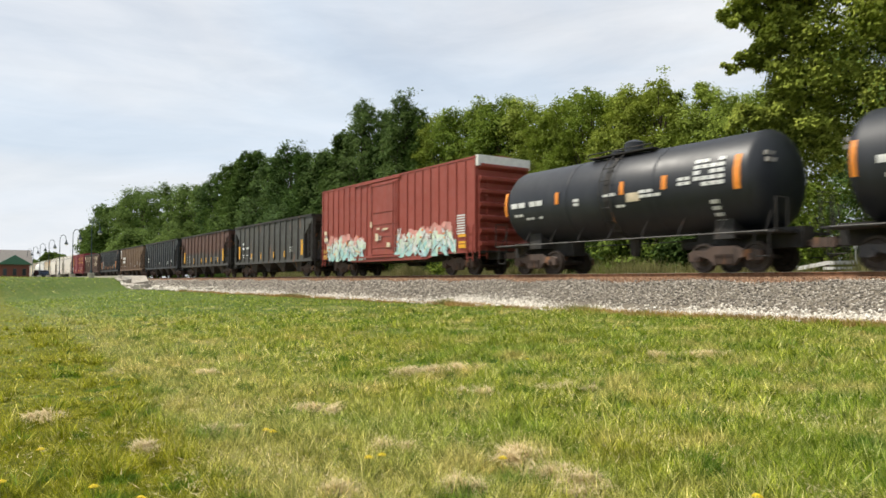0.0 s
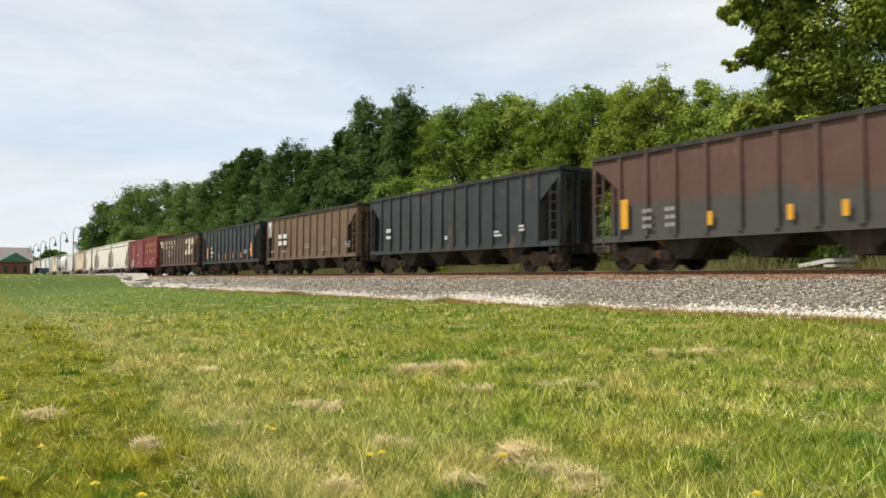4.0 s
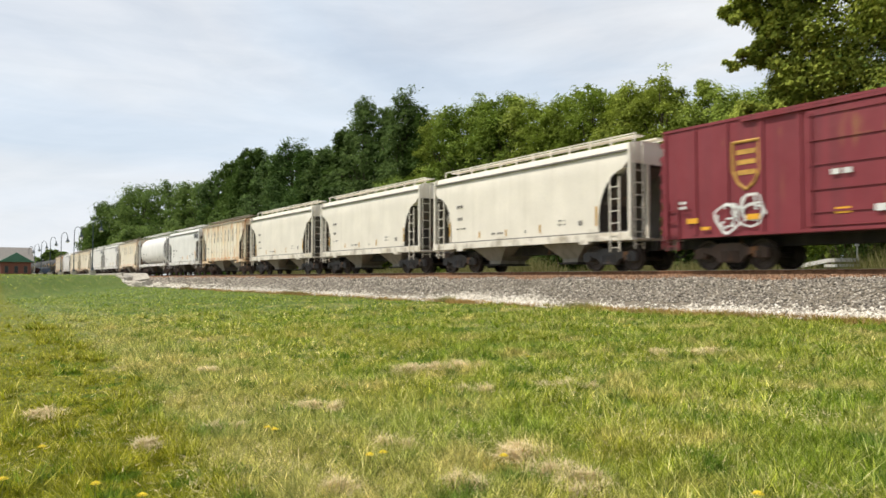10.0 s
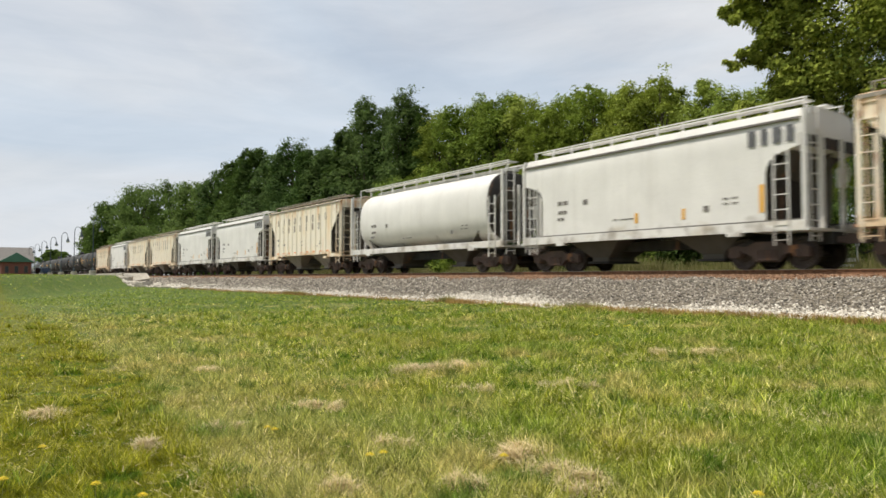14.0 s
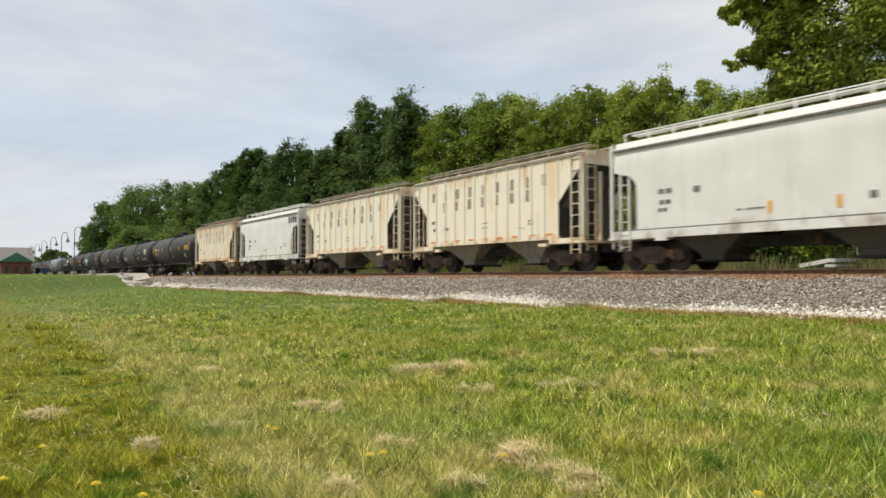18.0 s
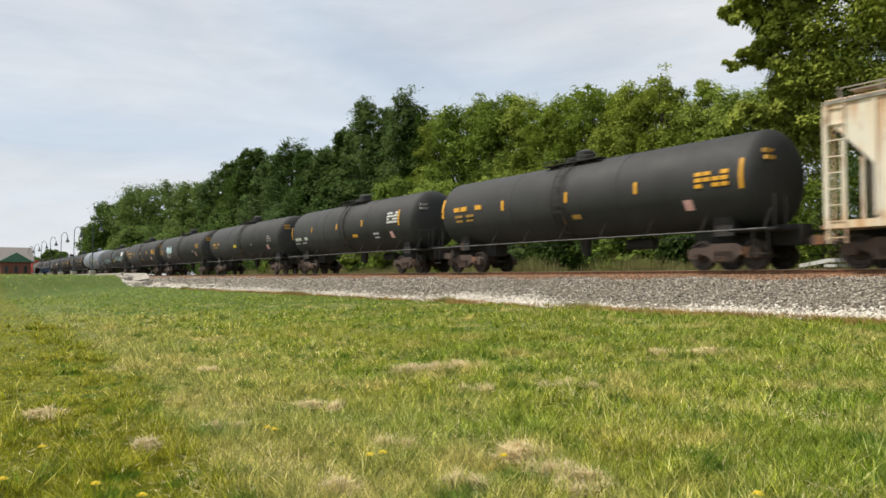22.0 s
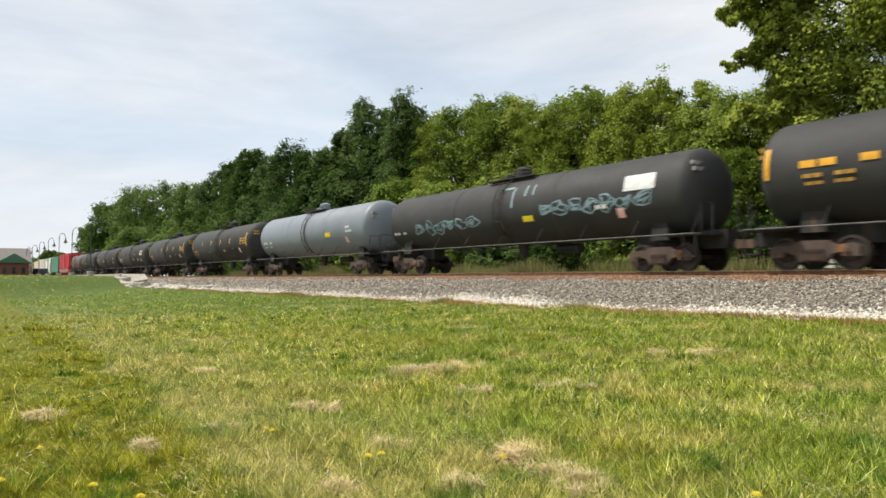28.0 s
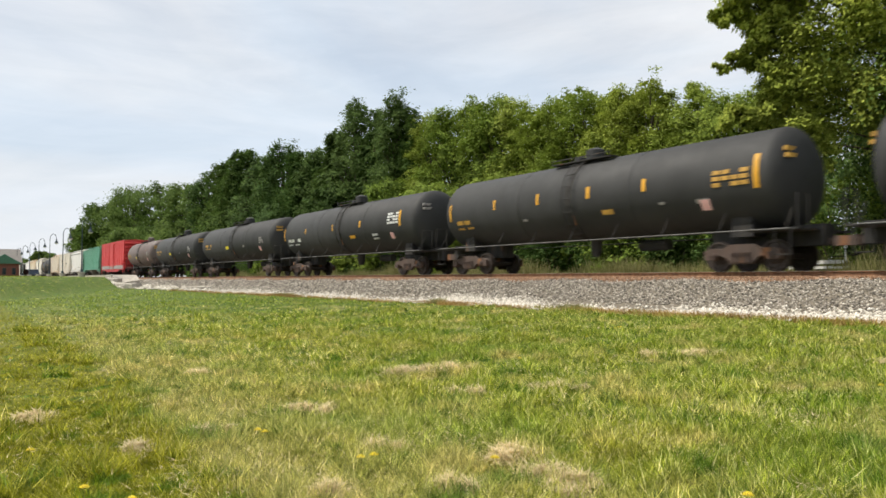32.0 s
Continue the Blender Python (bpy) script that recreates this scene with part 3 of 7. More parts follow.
def build_grass():
    tris = []
    for n, near, far, h, w in ((290000, 3.2, 9.0, 0.088, 0.0033), (240000, 8.0, 20.0, 0.08, 0.007), (90000, 19.0, 50.0, 0.075, 0.02), (34000, 48.0, 105.0, 0.075, 0.04)):
        x, y, d = view_spots(n, near, far)
        k = len(x)
        hh = h * rng.uniform(0.35, 1.25, k) * (0.6 + 0.65 * lushness(x, y)) * np.where(rng.uniform(0, 1, k) > 0.975, 1.7, 1.0)
        hh *= np.where(y + 2.1 * np.exp(x / 6) < 2.35, 0.62, 1.0)
        ww = w * rng.uniform(0.6, 1.3, k)
        turn = rng.uniform(0, 2 * np.pi, k)
        lean = hh * rng.uniform(0.2, 1.6, k)
        la = rng.uniform(0, 2 * np.pi, k)
        z = ground_z(x, y) - 0.012
        cx, cy = np.cos(turn) * ww, np.sin(turn) * ww
        a = np.stack([x - cx, y - cy, z], -1)
        b = np.stack([x + cx, y + cy, z], -1)
        c = np.stack([x + np.cos(la) * lean, y + np.sin(la) * lean, z + hh], -1)
        tris.append(np.stack([a, b, c], 1).reshape(-1, 3))
    # the lawn about and behind the camera
    k = 60000
    d, a = 0.3 + 17 * np.sqrt(rng.uniform(0, 1, k)), rng.uniform(0, 2 * np.pi, k)
    x, y = d * np.cos(a), d * np.sin(a)
    out = (np.abs((np.degrees(np.arctan2(y, -x)) - 34.4 + 180) % 360 - 180) > 36) | (d < 3.3)
    x, y = x[out & (y < 15.3)], y[out & (y < 15.3)]
    k = len(x)
    hh, ww = 0.09 * rng.uniform(0.35, 1.3, k), 0.016 * rng.uniform(0.6, 1.3, k)
    t, la = rng.uniform(0, 2 * np.pi, k), rng.uniform(0, 2 * np.pi, k)
    z = ground_z(x, y) - 0.012
    cx, cy = np.cos(t) * ww, np.sin(t) * ww
    tris.append(np.stack([np.stack([x - cx, y - cy, z], -1), np.stack([x + cx, y + cy, z], -1), np.stack([x + np.cos(la) * hh, y + np.sin(la) * hh, z + hh], -1)], 1).reshape(-1, 3))
    # longer, coarser tufts
    tx, ty, td = view_spots(2300, 3.3, 24.0)
    keep = (ty > 1.4) | (rng.uniform(0, 1, len(tx)) > 0.7)
    tx, ty, td = tx[keep], ty[keep], td[keep]
    own = rng.integers(0, len(tx), 110000)
    k = len(own)
    x, y = tx[own] + rng.normal(0, 0.06, k), ty[own] + rng.normal(0, 0.06, k)
    a, h = rng.uniform(0, 2 * np.pi, k), rng.uniform(0.06, 0.19, k)
    reach = h * rng.uniform(0.5, 1.8, k)
    w = 0.0019 + 0.00048 * td[own]
    z = ground_z(x, y) - 0.01
    cx, cy = -np.sin(a) * w, np.cos(a) * w
    tris.append(np.stack([np.stack([x - cx, y - cy, z], -1), np.stack([x + cx, y + cy, z], -1), np.stack([x + np.cos(a) * reach, y + np.sin(a) * reach, z + h], -1)], 1).reshape(-1, 3))
    me = fast_mesh("grass", np.concatenate(tris), 3, M_BLADE)
    tagged(new("grass", me), "short mown green grass with yellowed blades", "grass", kind="stuff")


def straw_heap(x, y, r, n):
    """Loose dry clippings left by the mower: a ragged flat patch of several wisps."""
    k = 7
    wx, wy = x + rng.normal(0, r * 0.75, k), y + rng.normal(0, r * 0.5, k)
    own = rng.choice(k, n, p=np.array([0.3, 0.2, 0.15, 0.12, 0.1, 0.08, 0.05]))
    px, py = wx[own] + rng.normal(0, r * 0.34, n), wy[own] + rng.normal(0, r * 0.22, n)
    lump = np.exp(-((px - wx[own]) ** 2 + (py - wy[own]) ** 2) / (0.2 * r * r))
    pz = ground_z(px, py) + 0.04 + 0.06 * lump * rng.uniform(0.0, 1, n)
    t, ln = rng.uniform(0, 2 * np.pi, n), rng.uniform(0.05, 0.17, n)
    up = rng.uniform(-0.035, 0.045, n)
    p0 = np.stack([px, py, pz], -1)
    p1 = p0 + np.stack([np.cos(t) * ln, np.sin(t) * ln, up], -1)
    side = np.stack([-np.sin(t), np.cos(t), 0 * t], -1) * 0.0045
    return np.stack([p0 - side, p0 + side, p1], 1).reshape(-1, 3)


def on_lawn(px, py):
    """The place on the lawn that lies that way from the eye (tangents across and down)."""
    a = radians(34.39)
    ax, rt = Vector((-math.cos(a), math.sin(a), 0)), Vector((math.sin(a), math.cos(a), 0))
    d = 4.0
    for _ in range(40):
        p = ax * d + rt * (d * px)
        d = (EYE[2] - float(ground_z(p.x, p.y)) - 0.03) / py * 0.5 + d * 0.5
    return p.x, p.y


def build_clippings():
    heaps = []
    for px, py, r, n in ((0.365, 0.107, 0.26, 900), (0.30, 0.107, 0.2, 350), (-0.055, 0.13, 0.32, 900), (-0.0, 0.128, 0.25, 600), (0.17, 0.155, 0.18, 420),
                         (0.19, 0.292, 0.13, 700), (0.035, 0.292, 0.1, 450), (0.115, 0.25, 0.15, 500), (-0.31, 0.215, 0.12, 420), (-0.555, 0.192, 0.16, 460),
                         (-0.33, 0.13, 0.18, 260), (0.05, 0.157, 0.16, 260), (-0.18, 0.18, 0.14, 260), (-0.15, 0.295, 0.1, 260), (0.66, 0.12, 0.3, 260), (-0.075, 0.238, 0.12, 220), (-0.163, 0.183, 0.12, 220), (-0.418, 0.238, 0.12, 260), (0.148, 0.274, 0.12, 420), (0.025, 0.124, 0.22, 420)):
        x, y = on_lawn(px, py)
        heaps.append(straw_heap(x, y, r, int(n * 1.5)))
    x, y, d = view_spots(52000, 3.4, 26.0)
    dry = (0.5 + 0.5 * np.sin(x * 1.9 + 2 * np.sin(y * 1.3)) * np.sin(y * 2.3 + np.sin(x * 1.1))) > rng.uniform(0.25, 0.95, len(x))
    dry &= (y + 2.1 * np.exp(x / 6) > 2.2) | (rng.uniform(0, 1, len(x)) > 0.75)
    x, y, d = x[dry], y[dry], d[dry]
    t, ln = rng.uniform(0, 2 * np.pi, len(x)), rng.uniform(0.03, 0.12, len(x))
    p0 = np.stack([x, y, ground_z(x, y) + rng.uniform(0.015, 0.075, len(x))], -1)
    p1 = p0 + np.stack([np.cos(t) * ln, np.sin(t) * ln, rng.uniform(-0.02, 0.03, len(x))], -1)
    side = np.stack([-np.sin(t), np.cos(t), 0 * t], -1) * (0.0012 + 0.0004 * d)[:, None]
    heaps.append(np.stack([p0 - side, p0 + side, p1], 1).reshape(-1, 3))
    tagged(new("grass_clippings", fast_mesh("grass_clippings", np.concatenate(heaps), 3, M_STRAW)), "dry straw-coloured clippings in small heaps on the lawn", "clippings", kind="stuff")
    # brown strip of dead grass at the foot of the stone bank
    k = 22000
    x = np.concatenate([rng.uniform(-15, 8, k * 6 // 10), rng.normal(-36.7, 1.1, k // 10), rng.normal(-21, 0.7, k // 20), rng.uniform(-60, -15, k - k * 6 // 10 - k // 10 - k // 20)])
    y = 15.16 + 0.14 * np.sin(x * 0.55) - np.abs(rng.normal(0, 0.12 + 0.16 * (0.5 + 0.5 * np.sin(x * 0.9 + np.sin(x * 2.3))), k)) + 0.12
    t, h = rng.uniform(0, 2 * np.pi, k), rng.uniform(0.06, 0.2, k)
    z = ground_z(x, y) - 0.01
    w = 0.012
    tri = np.stack([np.stack([x - np.cos(t) * w, y - np.sin(t) * w, z], -1), np.stack([x + np.cos(t) * w, y + np.sin(t) * w, z], -1),
                    np.stack([x + np.sin(t) * h * 0.6, y + np.cos(t) * h * 0.6, z + h], -1)], 1).reshape(-1, 3)
    tagged(new("dead_grass", fast_mesh("dead_grass", tri, 3, M_DEAD)), "dry brown grass at the foot of the stone bank", "dry grass", kind="stuff")
    # green and rusty weeds that grow out of the stone's edge
    tri = []
    for bx, r, n in ((-58.5, 0.35, 260), (-36.5, 0.9, 700), (-22.2, 0.28, 420), (-14.9, 0.4, 700), (-5.3, 0.45, 700), (-3.0, 0.3, 300)):
        x, y = bx + rng.normal(0, r, n), 15.3 + 0.14 * np.sin(bx * 0.55) + rng.normal(0, 0.13, n)
        h, la = rng.uniform(0.06, 0.26, n), rng.uniform(0, 2 * np.pi, n)
        z = np.maximum(ground_z(x, y), bank_z(y)) - 0.01
        w = 0.014
        tri.append(np.stack([np.stack([x - np.sin(la) * w, y + np.cos(la) * w, z], -1), np.stack([x + np.sin(la) * w, y - np.cos(la) * w, z], -1), np.stack([x + np.cos(la) * h * 0.7, y + np.sin(la) * h * 0.7, z + h], -1)], 1).reshape(-1, 3))
    tagged(new("edge_weeds", fast_mesh("edge_weeds", np.concatenate(tri), 3, M_WEED)), "low olive weeds in clumps at the edge of the stone", "weeds", kind="stuff")


def build_dandelions():
    proto = None
    spots = [(-0.103, 0.27), (-0.085, 0.266), (0.085, 0.272), (-0.615, 0.305), (-0.485, 0.312), (-0.235, 0.231), (-0.245, 0.228), (0.119, 0.122), (0.26, 0.076), (0.262, 0.075), (0.215, 0.09), (0.63, 0.165),
             (-0.56, 0.257), (-0.59, 0.12), (-0.62, 0.07), (0.255, 0.077), (0.44, 0.33), (-0.42, 0.33)]
    for px, py in spots:
        x, y = on_lawn(px, py)
        m = pose(x, y, float(ground_z(x, y)), 0, 0, random.uniform(0, 360))
        if proto is None:
            proto = thing("dandelion", "small yellow dandelion flower in the lawn", "flower", "dandelions in the lawn", m)
            part("stem", Geo().tube((0, 0, 0), (0.006, 0.0, 0.136), 0.002, 0.0016, 5), M_WEED, proto)
            g = Geo()
            for ring, (n, r, up) in enumerate(((12, 0.036, 0.138), (9, 0.025, 0.146), (5, 0.013, 0.151))):
                for i in range(n):
                    a = 2 * math.pi * i / n + ring * 0.3
                    c, s = math.cos(a), math.sin(a)
                    g.add([(0.006, 0, up - 0.004), (0.006 + c * r * 0.7 - s * 0.004, s * r * 0.7 + c * 0.004, up + 0.002), (0.006 + c * r, s * r, up), (0.006 + c * r * 0.7 + s * 0.004, s * r * 0.7 - c * 0.004, up + 0.002)], [(0, 1, 2, 3)])
            part("flower_head", g, M_YELLOW_FLOWER, proto, "yellow flower head")
        else:
            copy_thing(proto, m)


# ---- trees ----


def crown_mesh(name, height, width, lobes, leaves, leaf, material, seed, low=0.1, conical=0.0, extra=(), bough=1.0):
    """Leaf by leaf: the crown is made of boughs, each a dome of leafy twigs, so that its outline is uneven and has gaps."""
    r = np.random.default_rng(seed)
    # boughs about the stem, wide at a third of the height and drawn in towards the top
    u = (np.arange(lobes) + r.uniform(0.1, 0.9, lobes)) / max(1, lobes)
    zc = low + 0.06 + (0.88 - low) * u ** 0.9
    dome = np.sqrt(np.clip(1 - ((zc - 0.42) / 0.57) ** 2, 0.05, 1))
    spire = np.clip(1.12 * (1.0 - zc), 0.05, 1) ** 0.8
    reach = dome * (1 - conical) + spire * conical
    ang = np.arange(lobes) * 2.4 + r.uniform(-0.5, 0.5, lobes)
    rad = width * 0.36 * reach * np.sqrt(r.uniform(0.12, 1.1, lobes))
    c = np.stack([np.cos(ang) * rad, np.sin(ang) * rad, zc * height], -1)
    size = bough * width * r.uniform(0.13, 0.22, lobes) * (0.5 + 0.5 * reach)
    if extra:
        c = np.concatenate([c, np.array([e[:3] for e in extra])])
        size = np.concatenate([size, np.array([e[3] for e in extra])])
        lobes = len(c)
    # twigs on each bough's outside
    twigs = lobes * 22
    own = r.choice(lobes, twigs, p=size / np.sum(size))
    d = r.normal(0, 1, (twigs, 3)) + np.array([0, 0, 0.45])
    d += c[own] / np.array([width, width, height]) * np.array([1.6, 1.6, 0.4])
    d /= np.linalg.norm(d, axis=1)[:, None]
    tall = 0.9 + 0.8 * conical
    tw = c[own] + d * (size[own] * r.uniform(0.35, 1.05, twigs))[:, None] * np.array([1.0, 1.0, tall])
    tw[:, 2] += np.where(r.uniform(0, 1, twigs) > 0.86, size[own] * r.uniform(0.1, 0.4, twigs), 0)
    spread = size[own] * r.uniform(0.2, 0.46, twigs)
    which = r.integers(0, twigs, leaves)
    e = np.clip(r.normal(0, 1, (leaves, 3)), -2.0, 2.0) * np.array([1.0, 1.0, 0.8]) * 0.6
    p = tw[which] + e * spread[which][:, None]
    if not extra:
        p[:, 2] *= height / np.quantile(p[:, 2], 0.9995)
    p[:, 2] = np.clip(p[:, 2], height * 0.02, height * 1.005)
    nrm = d[which] * 0.8 + np.array([-0.2, -0.42, 0.75]) + r.normal(0, 0.42, (leaves, 3))
    nrm /= np.linalg.norm(nrm, axis=1)[:, None]
    t1 = np.cross(nrm, r.normal(0, 1, (leaves, 3)))
    t1 /= np.linalg.norm(t1, axis=1)[:, None]
    t2 = np.cross(nrm, t1)
    s = leaf * r.uniform(0.6, 1.35, leaves)[:, None]
    q = np.stack([p - t1 * s, p + t1 * s * 0.7 - t2 * s * 0.65, p + t1 * s * 0.5 + t2 * s * 0.75 + nrm * s * 0.12], 1)
    return fast_mesh(name, q.reshape(-1, 3), 3, material), c


def trunk_geo(height, width, limbs, seed):
    r = random.Random(seed)
    g = Geo()
    base = 0.022 * height
    pts = [Vector((0, 0, -0.3))]
    for k in range(1, 6):
        pts.append(Vector((r.uniform(-0.02, 0.02) * height, r.uniform(-0.02, 0.02) * height, height * 0.16 * k)))
    for k in range(5):
        g.tube(pts[k], pts[k + 1], base * (1 - 0.17 * k), base * (1 - 0.17 * (k + 1)), 8)
    for c in limbs:
        z0 = max(0.15 * height, min(0.7 * height, c[2] * 0.62))
        k = min(4, int(z0 / (0.16 * height)))
        a = pts[k].lerp(pts[k + 1], z0 / (0.16 * height) - k) if k < 5 else pts[5]
        e = Vector(c)
        mid = a.lerp(e, 0.55) + Vector((0, 0, 0.03 * height))
        g.tube(a, mid, base * 0.34, base * 0.2, 5)
        g.tube(mid, e, base * 0.2, base * 0.06, 5)
    return g


def make_tree(name, label, height, width, clumps, leaves, leaf, material, seed, m, low=0.14, conical=0.0, group="trees beyond the track", extra=(), bough=1.0):
    tree = thing(name, label, "tree", group, m)
    me, c = crown_mesh("crown", height, width, clumps, leaves, leaf, material, seed, low, conical, extra, bough)
    part("crown", me, None, tree)
    part("trunk", trunk_geo(height, width, c[:clumps].tolist(), seed), M_BARK, tree)
    return tree


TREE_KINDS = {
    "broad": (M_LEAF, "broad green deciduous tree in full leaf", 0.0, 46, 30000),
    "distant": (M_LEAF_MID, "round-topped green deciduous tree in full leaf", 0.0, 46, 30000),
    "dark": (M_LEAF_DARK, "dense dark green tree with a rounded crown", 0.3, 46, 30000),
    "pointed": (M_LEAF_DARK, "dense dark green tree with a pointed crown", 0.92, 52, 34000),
    "light": (M_LEAF_YELLOW, "yellow-green deciduous tree with airy foliage", 0.0, 42, 26000),
}


def build_trees():
    for kind, x, y, height, width in TREES:
        mat, label, conical, clumps, leaves = TREE_KINDS[kind]
        leaf = 0.00135 * math.hypot(x, y) + 0.03
        seed = int(abs(x * 7 + y * 13)) % 997
        if abs(x) > 120:
            leaves = leaves * 2 // 3
        make_tree("tree", label, height, width, clumps, leaves, leaf, mat, seed, pose(x, y, 1.0, 0, 0, random.uniform(0, 360)), 0.06, conical)


# kind, x, y, height, crown width
TREES = [
    ("distant", -272.8, 40.0, 19.6, 15.0), ("distant", -234.8, 39.5, 23.4, 19.0), ("distant", -195.5, 40.0, 24.7, 20.0),
    ("distant", -161.1, 39.0, 21.7, 17.0), ("distant", -146.1, 40.0, 19.9, 14.0),
    ("dark", -127.6, 38.5, 19.6, 11.0), ("dark", -116.1, 38.0, 20.1, 11.0), ("dark", -109.1, 38.6, 20.7, 10.5), ("dark", -98.0, 37.6, 18.3, 10.6),
    ("dark", -92.5, 38.2, 19.4, 11.0), ("dark", -83.4, 37.2, 16.6, 8.9), ("dark", -79.5, 37.6, 17.0, 9.1),
    ("pointed", -73.7, 36.8, 17.6, 8.6), ("pointed", -68.2, 36.4, 20.3, 9.9), ("pointed", -64.6, 36.9, 18.3, 8.3), ("pointed", -59.3, 36.0, 19.2, 10.7),
    ("pointed", -56.9, 36.6, 16.6, 8.3),
    ("light", -53.5, 37.0, 15.8, 7.6), ("broad", -49.5, 36.4, 15.3, 7.6), ("broad", -47.2, 36.8, 16.0, 7.8), ("broad", -44.1, 36.2, 15.3, 7.8),
    ("light", -41.8, 36.8, 14.7, 7.3), ("light", -39.2, 36.2, 13.5, 6.7), ("light", -36.9, 36.4, 13.7, 7.0), ("light", -34.4, 36.0, 13.7, 7.3),
    ("light", -32.4, 36.3, 13.0, 6.7), ("light", -30.0, 35.4, 13.0, 6.7), ("light", -27.8, 35.0, 12.9, 6.4), ("light", -25.2, 34.8, 11.7, 5.6),
    ("light", -23.9, 35.2, 10.6, 5.3), ("broad", -22.0, 34.6, 10.6, 6.2), ("light", -20.0, 35.0, 10.6, 6.4),
    ("broad", -55.2, 32.6, 9.6, 7.4), ("broad", -46.3, 31.3, 8.2, 6.6), ("light", -39.9, 32.2, 8.0, 6.0), ("broad", -32.9, 31.3, 7.4, 5.8),
    ("broad", -27.8, 31.0, 7.0, 5.6), ("light", -23.6, 30.5, 6.8, 5.4), ("broad", -20.0, 31.0, 6.6, 5.4), ("distant", -103.4, 33.3, 10.5, 10.0),
    ("dark", -85.7, 34.7, 10.4, 10.3), ("dark", -68.9, 33.6, 10.5, 8.0), ("distant", -143.4, 36.1, 10.5, 12.0), ("distant", -184.6, 36.7, 13.0, 15.0),
    ("distant", -219.0, 38.7, 12.0, 12.0),
    ("distant", -348, 36.5, 11.5, 10), ("distant", -340, 33.0, 12.0, 9.5), ("distant", -300, 43, 11.0, 10), ("dark", -14.6, 33.6, 8.6, 7.0), ("dark", -10.6, 33.0, 9.0, 7.5), ("dark", -6.4, 33.4, 9.4, 8.0), ("dark", -2.0, 33.0, 9.0, 8.0), ("dark", 2.5, 33.5, 9.0, 8.0), ("dark", -7.5, 37.5, 17.5, 12.5), ("broad", 1, 36, 15.5, 12), ("broad", 14, 36, 14.5, 13),
    ("distant", -540, 10, 15, 24), ("distant", -560, 40, 15, 26),
]

# ---- railway cars: local x forward, y to the far side, z up from the railhead ----
WHEELSETS = []
WHEEL_R = 0.457


def truck_meshes():
    side = Geo().side([(-1.22, 0.36), (-1.22, 0.62), (-1.0, 0.70), (-0.62, 0.66), (-0.36, 0.80), (0.36, 0.80), (0.62, 0.66), (1.0, 0.70), (1.22, 0.62), (1.22, 0.36),
                       (0.98, 0.34), (0.80, 0.50), (0.52, 0.42), (0.36, 0.22), (-0.36, 0.22), (-0.52, 0.42), (-0.80, 0.50), (-0.98, 0.34)], -0.07, 0.07)
    for x in (-0.89, 0.89):
        side.tube((x, -0.14, 0.457), (x, 0.08, 0.457), 0.105, 0.13, 10)
    for x in (-0.24, -0.08, 0.08, 0.24):
        side.tube((x, -0.1, 0.26), (x, -0.1, 0.56), 0.065, 0.065, 8)
    wheels = Geo()
    for s in (-1, 1):
        y = s * 0.7525
        prof = [(-0.07, 0.10), (-0.07, 0.2), (-0.02, 0.24), (-0.02, 0.36), (-0.07, 0.39), (-0.07, 0.452), (0.045, 0.459), (0.05, 0.482), (0.075, 0.475), (0.075, 0.39), (0.02, 0.36), (0.02, 0.24), (0.07, 0.2), (0.07, 0.1)]
        rings = []
        for u, r in prof:
            rings.append([(math.cos(2 * math.pi * i / 28) * r, y - s * u, math.sin(2 * math.pi * i / 28) * r) for i in range(28)])
        wheels.loft(rings)
    wheels.tube((0, -1.0, 0), (0, 1.0, 0), 0.085, 0.085, 10)
    bolster = Geo().box(-0.2, 0.2, -1.02, 1.02, 0.52, 0.72)
    bolster.spin([(0.72, 0.22), (0.80, 0.22)], 14, "z")
    beam = Geo()
    for s in (-1, 1):
        beam.box(s * 0.38 - 0.05, s * 0.38 + 0.05, -0.95, 0.95, 0.36, 0.46)
    return side, wheels, bolster, beam


_side, _wheels, _bolster, _beam = truck_meshes()
TRUCK = {}
for _key, _mat in (("old", M_TRUCK), ("new", M_TRUCK_NEW)):
    TRUCK[_key] = (mesh_of("side_frame", _side, _mat, True), mesh_of("wheelset", _wheels, M_WHEEL, True), mesh_of("bolster", _bolster, _mat), mesh_of("brake_beam", _beam, _mat))


def add_truck(car, x, style="old"):
    side, wheels, bolster, beam = TRUCK[style]
    t = part("truck", bolster, None, car, "rusty cast steel truck" if style == "old" else "grey cast steel truck", at=(x, 0, 0))
    for s in (-1, 1):
        ob = part("side_frame", side, None, t, at=(0, s * 1.0, 0))
        if s > 0:
            ob.rotation_euler[2] = math.pi
    part("brake_beam", beam, None, t)
    for sx in (-0.89, 0.89):
        w = part("wheelset", wheels, None, t, at=(sx, 0, WHEEL_R))
        WHEELSETS.append((w, sx))


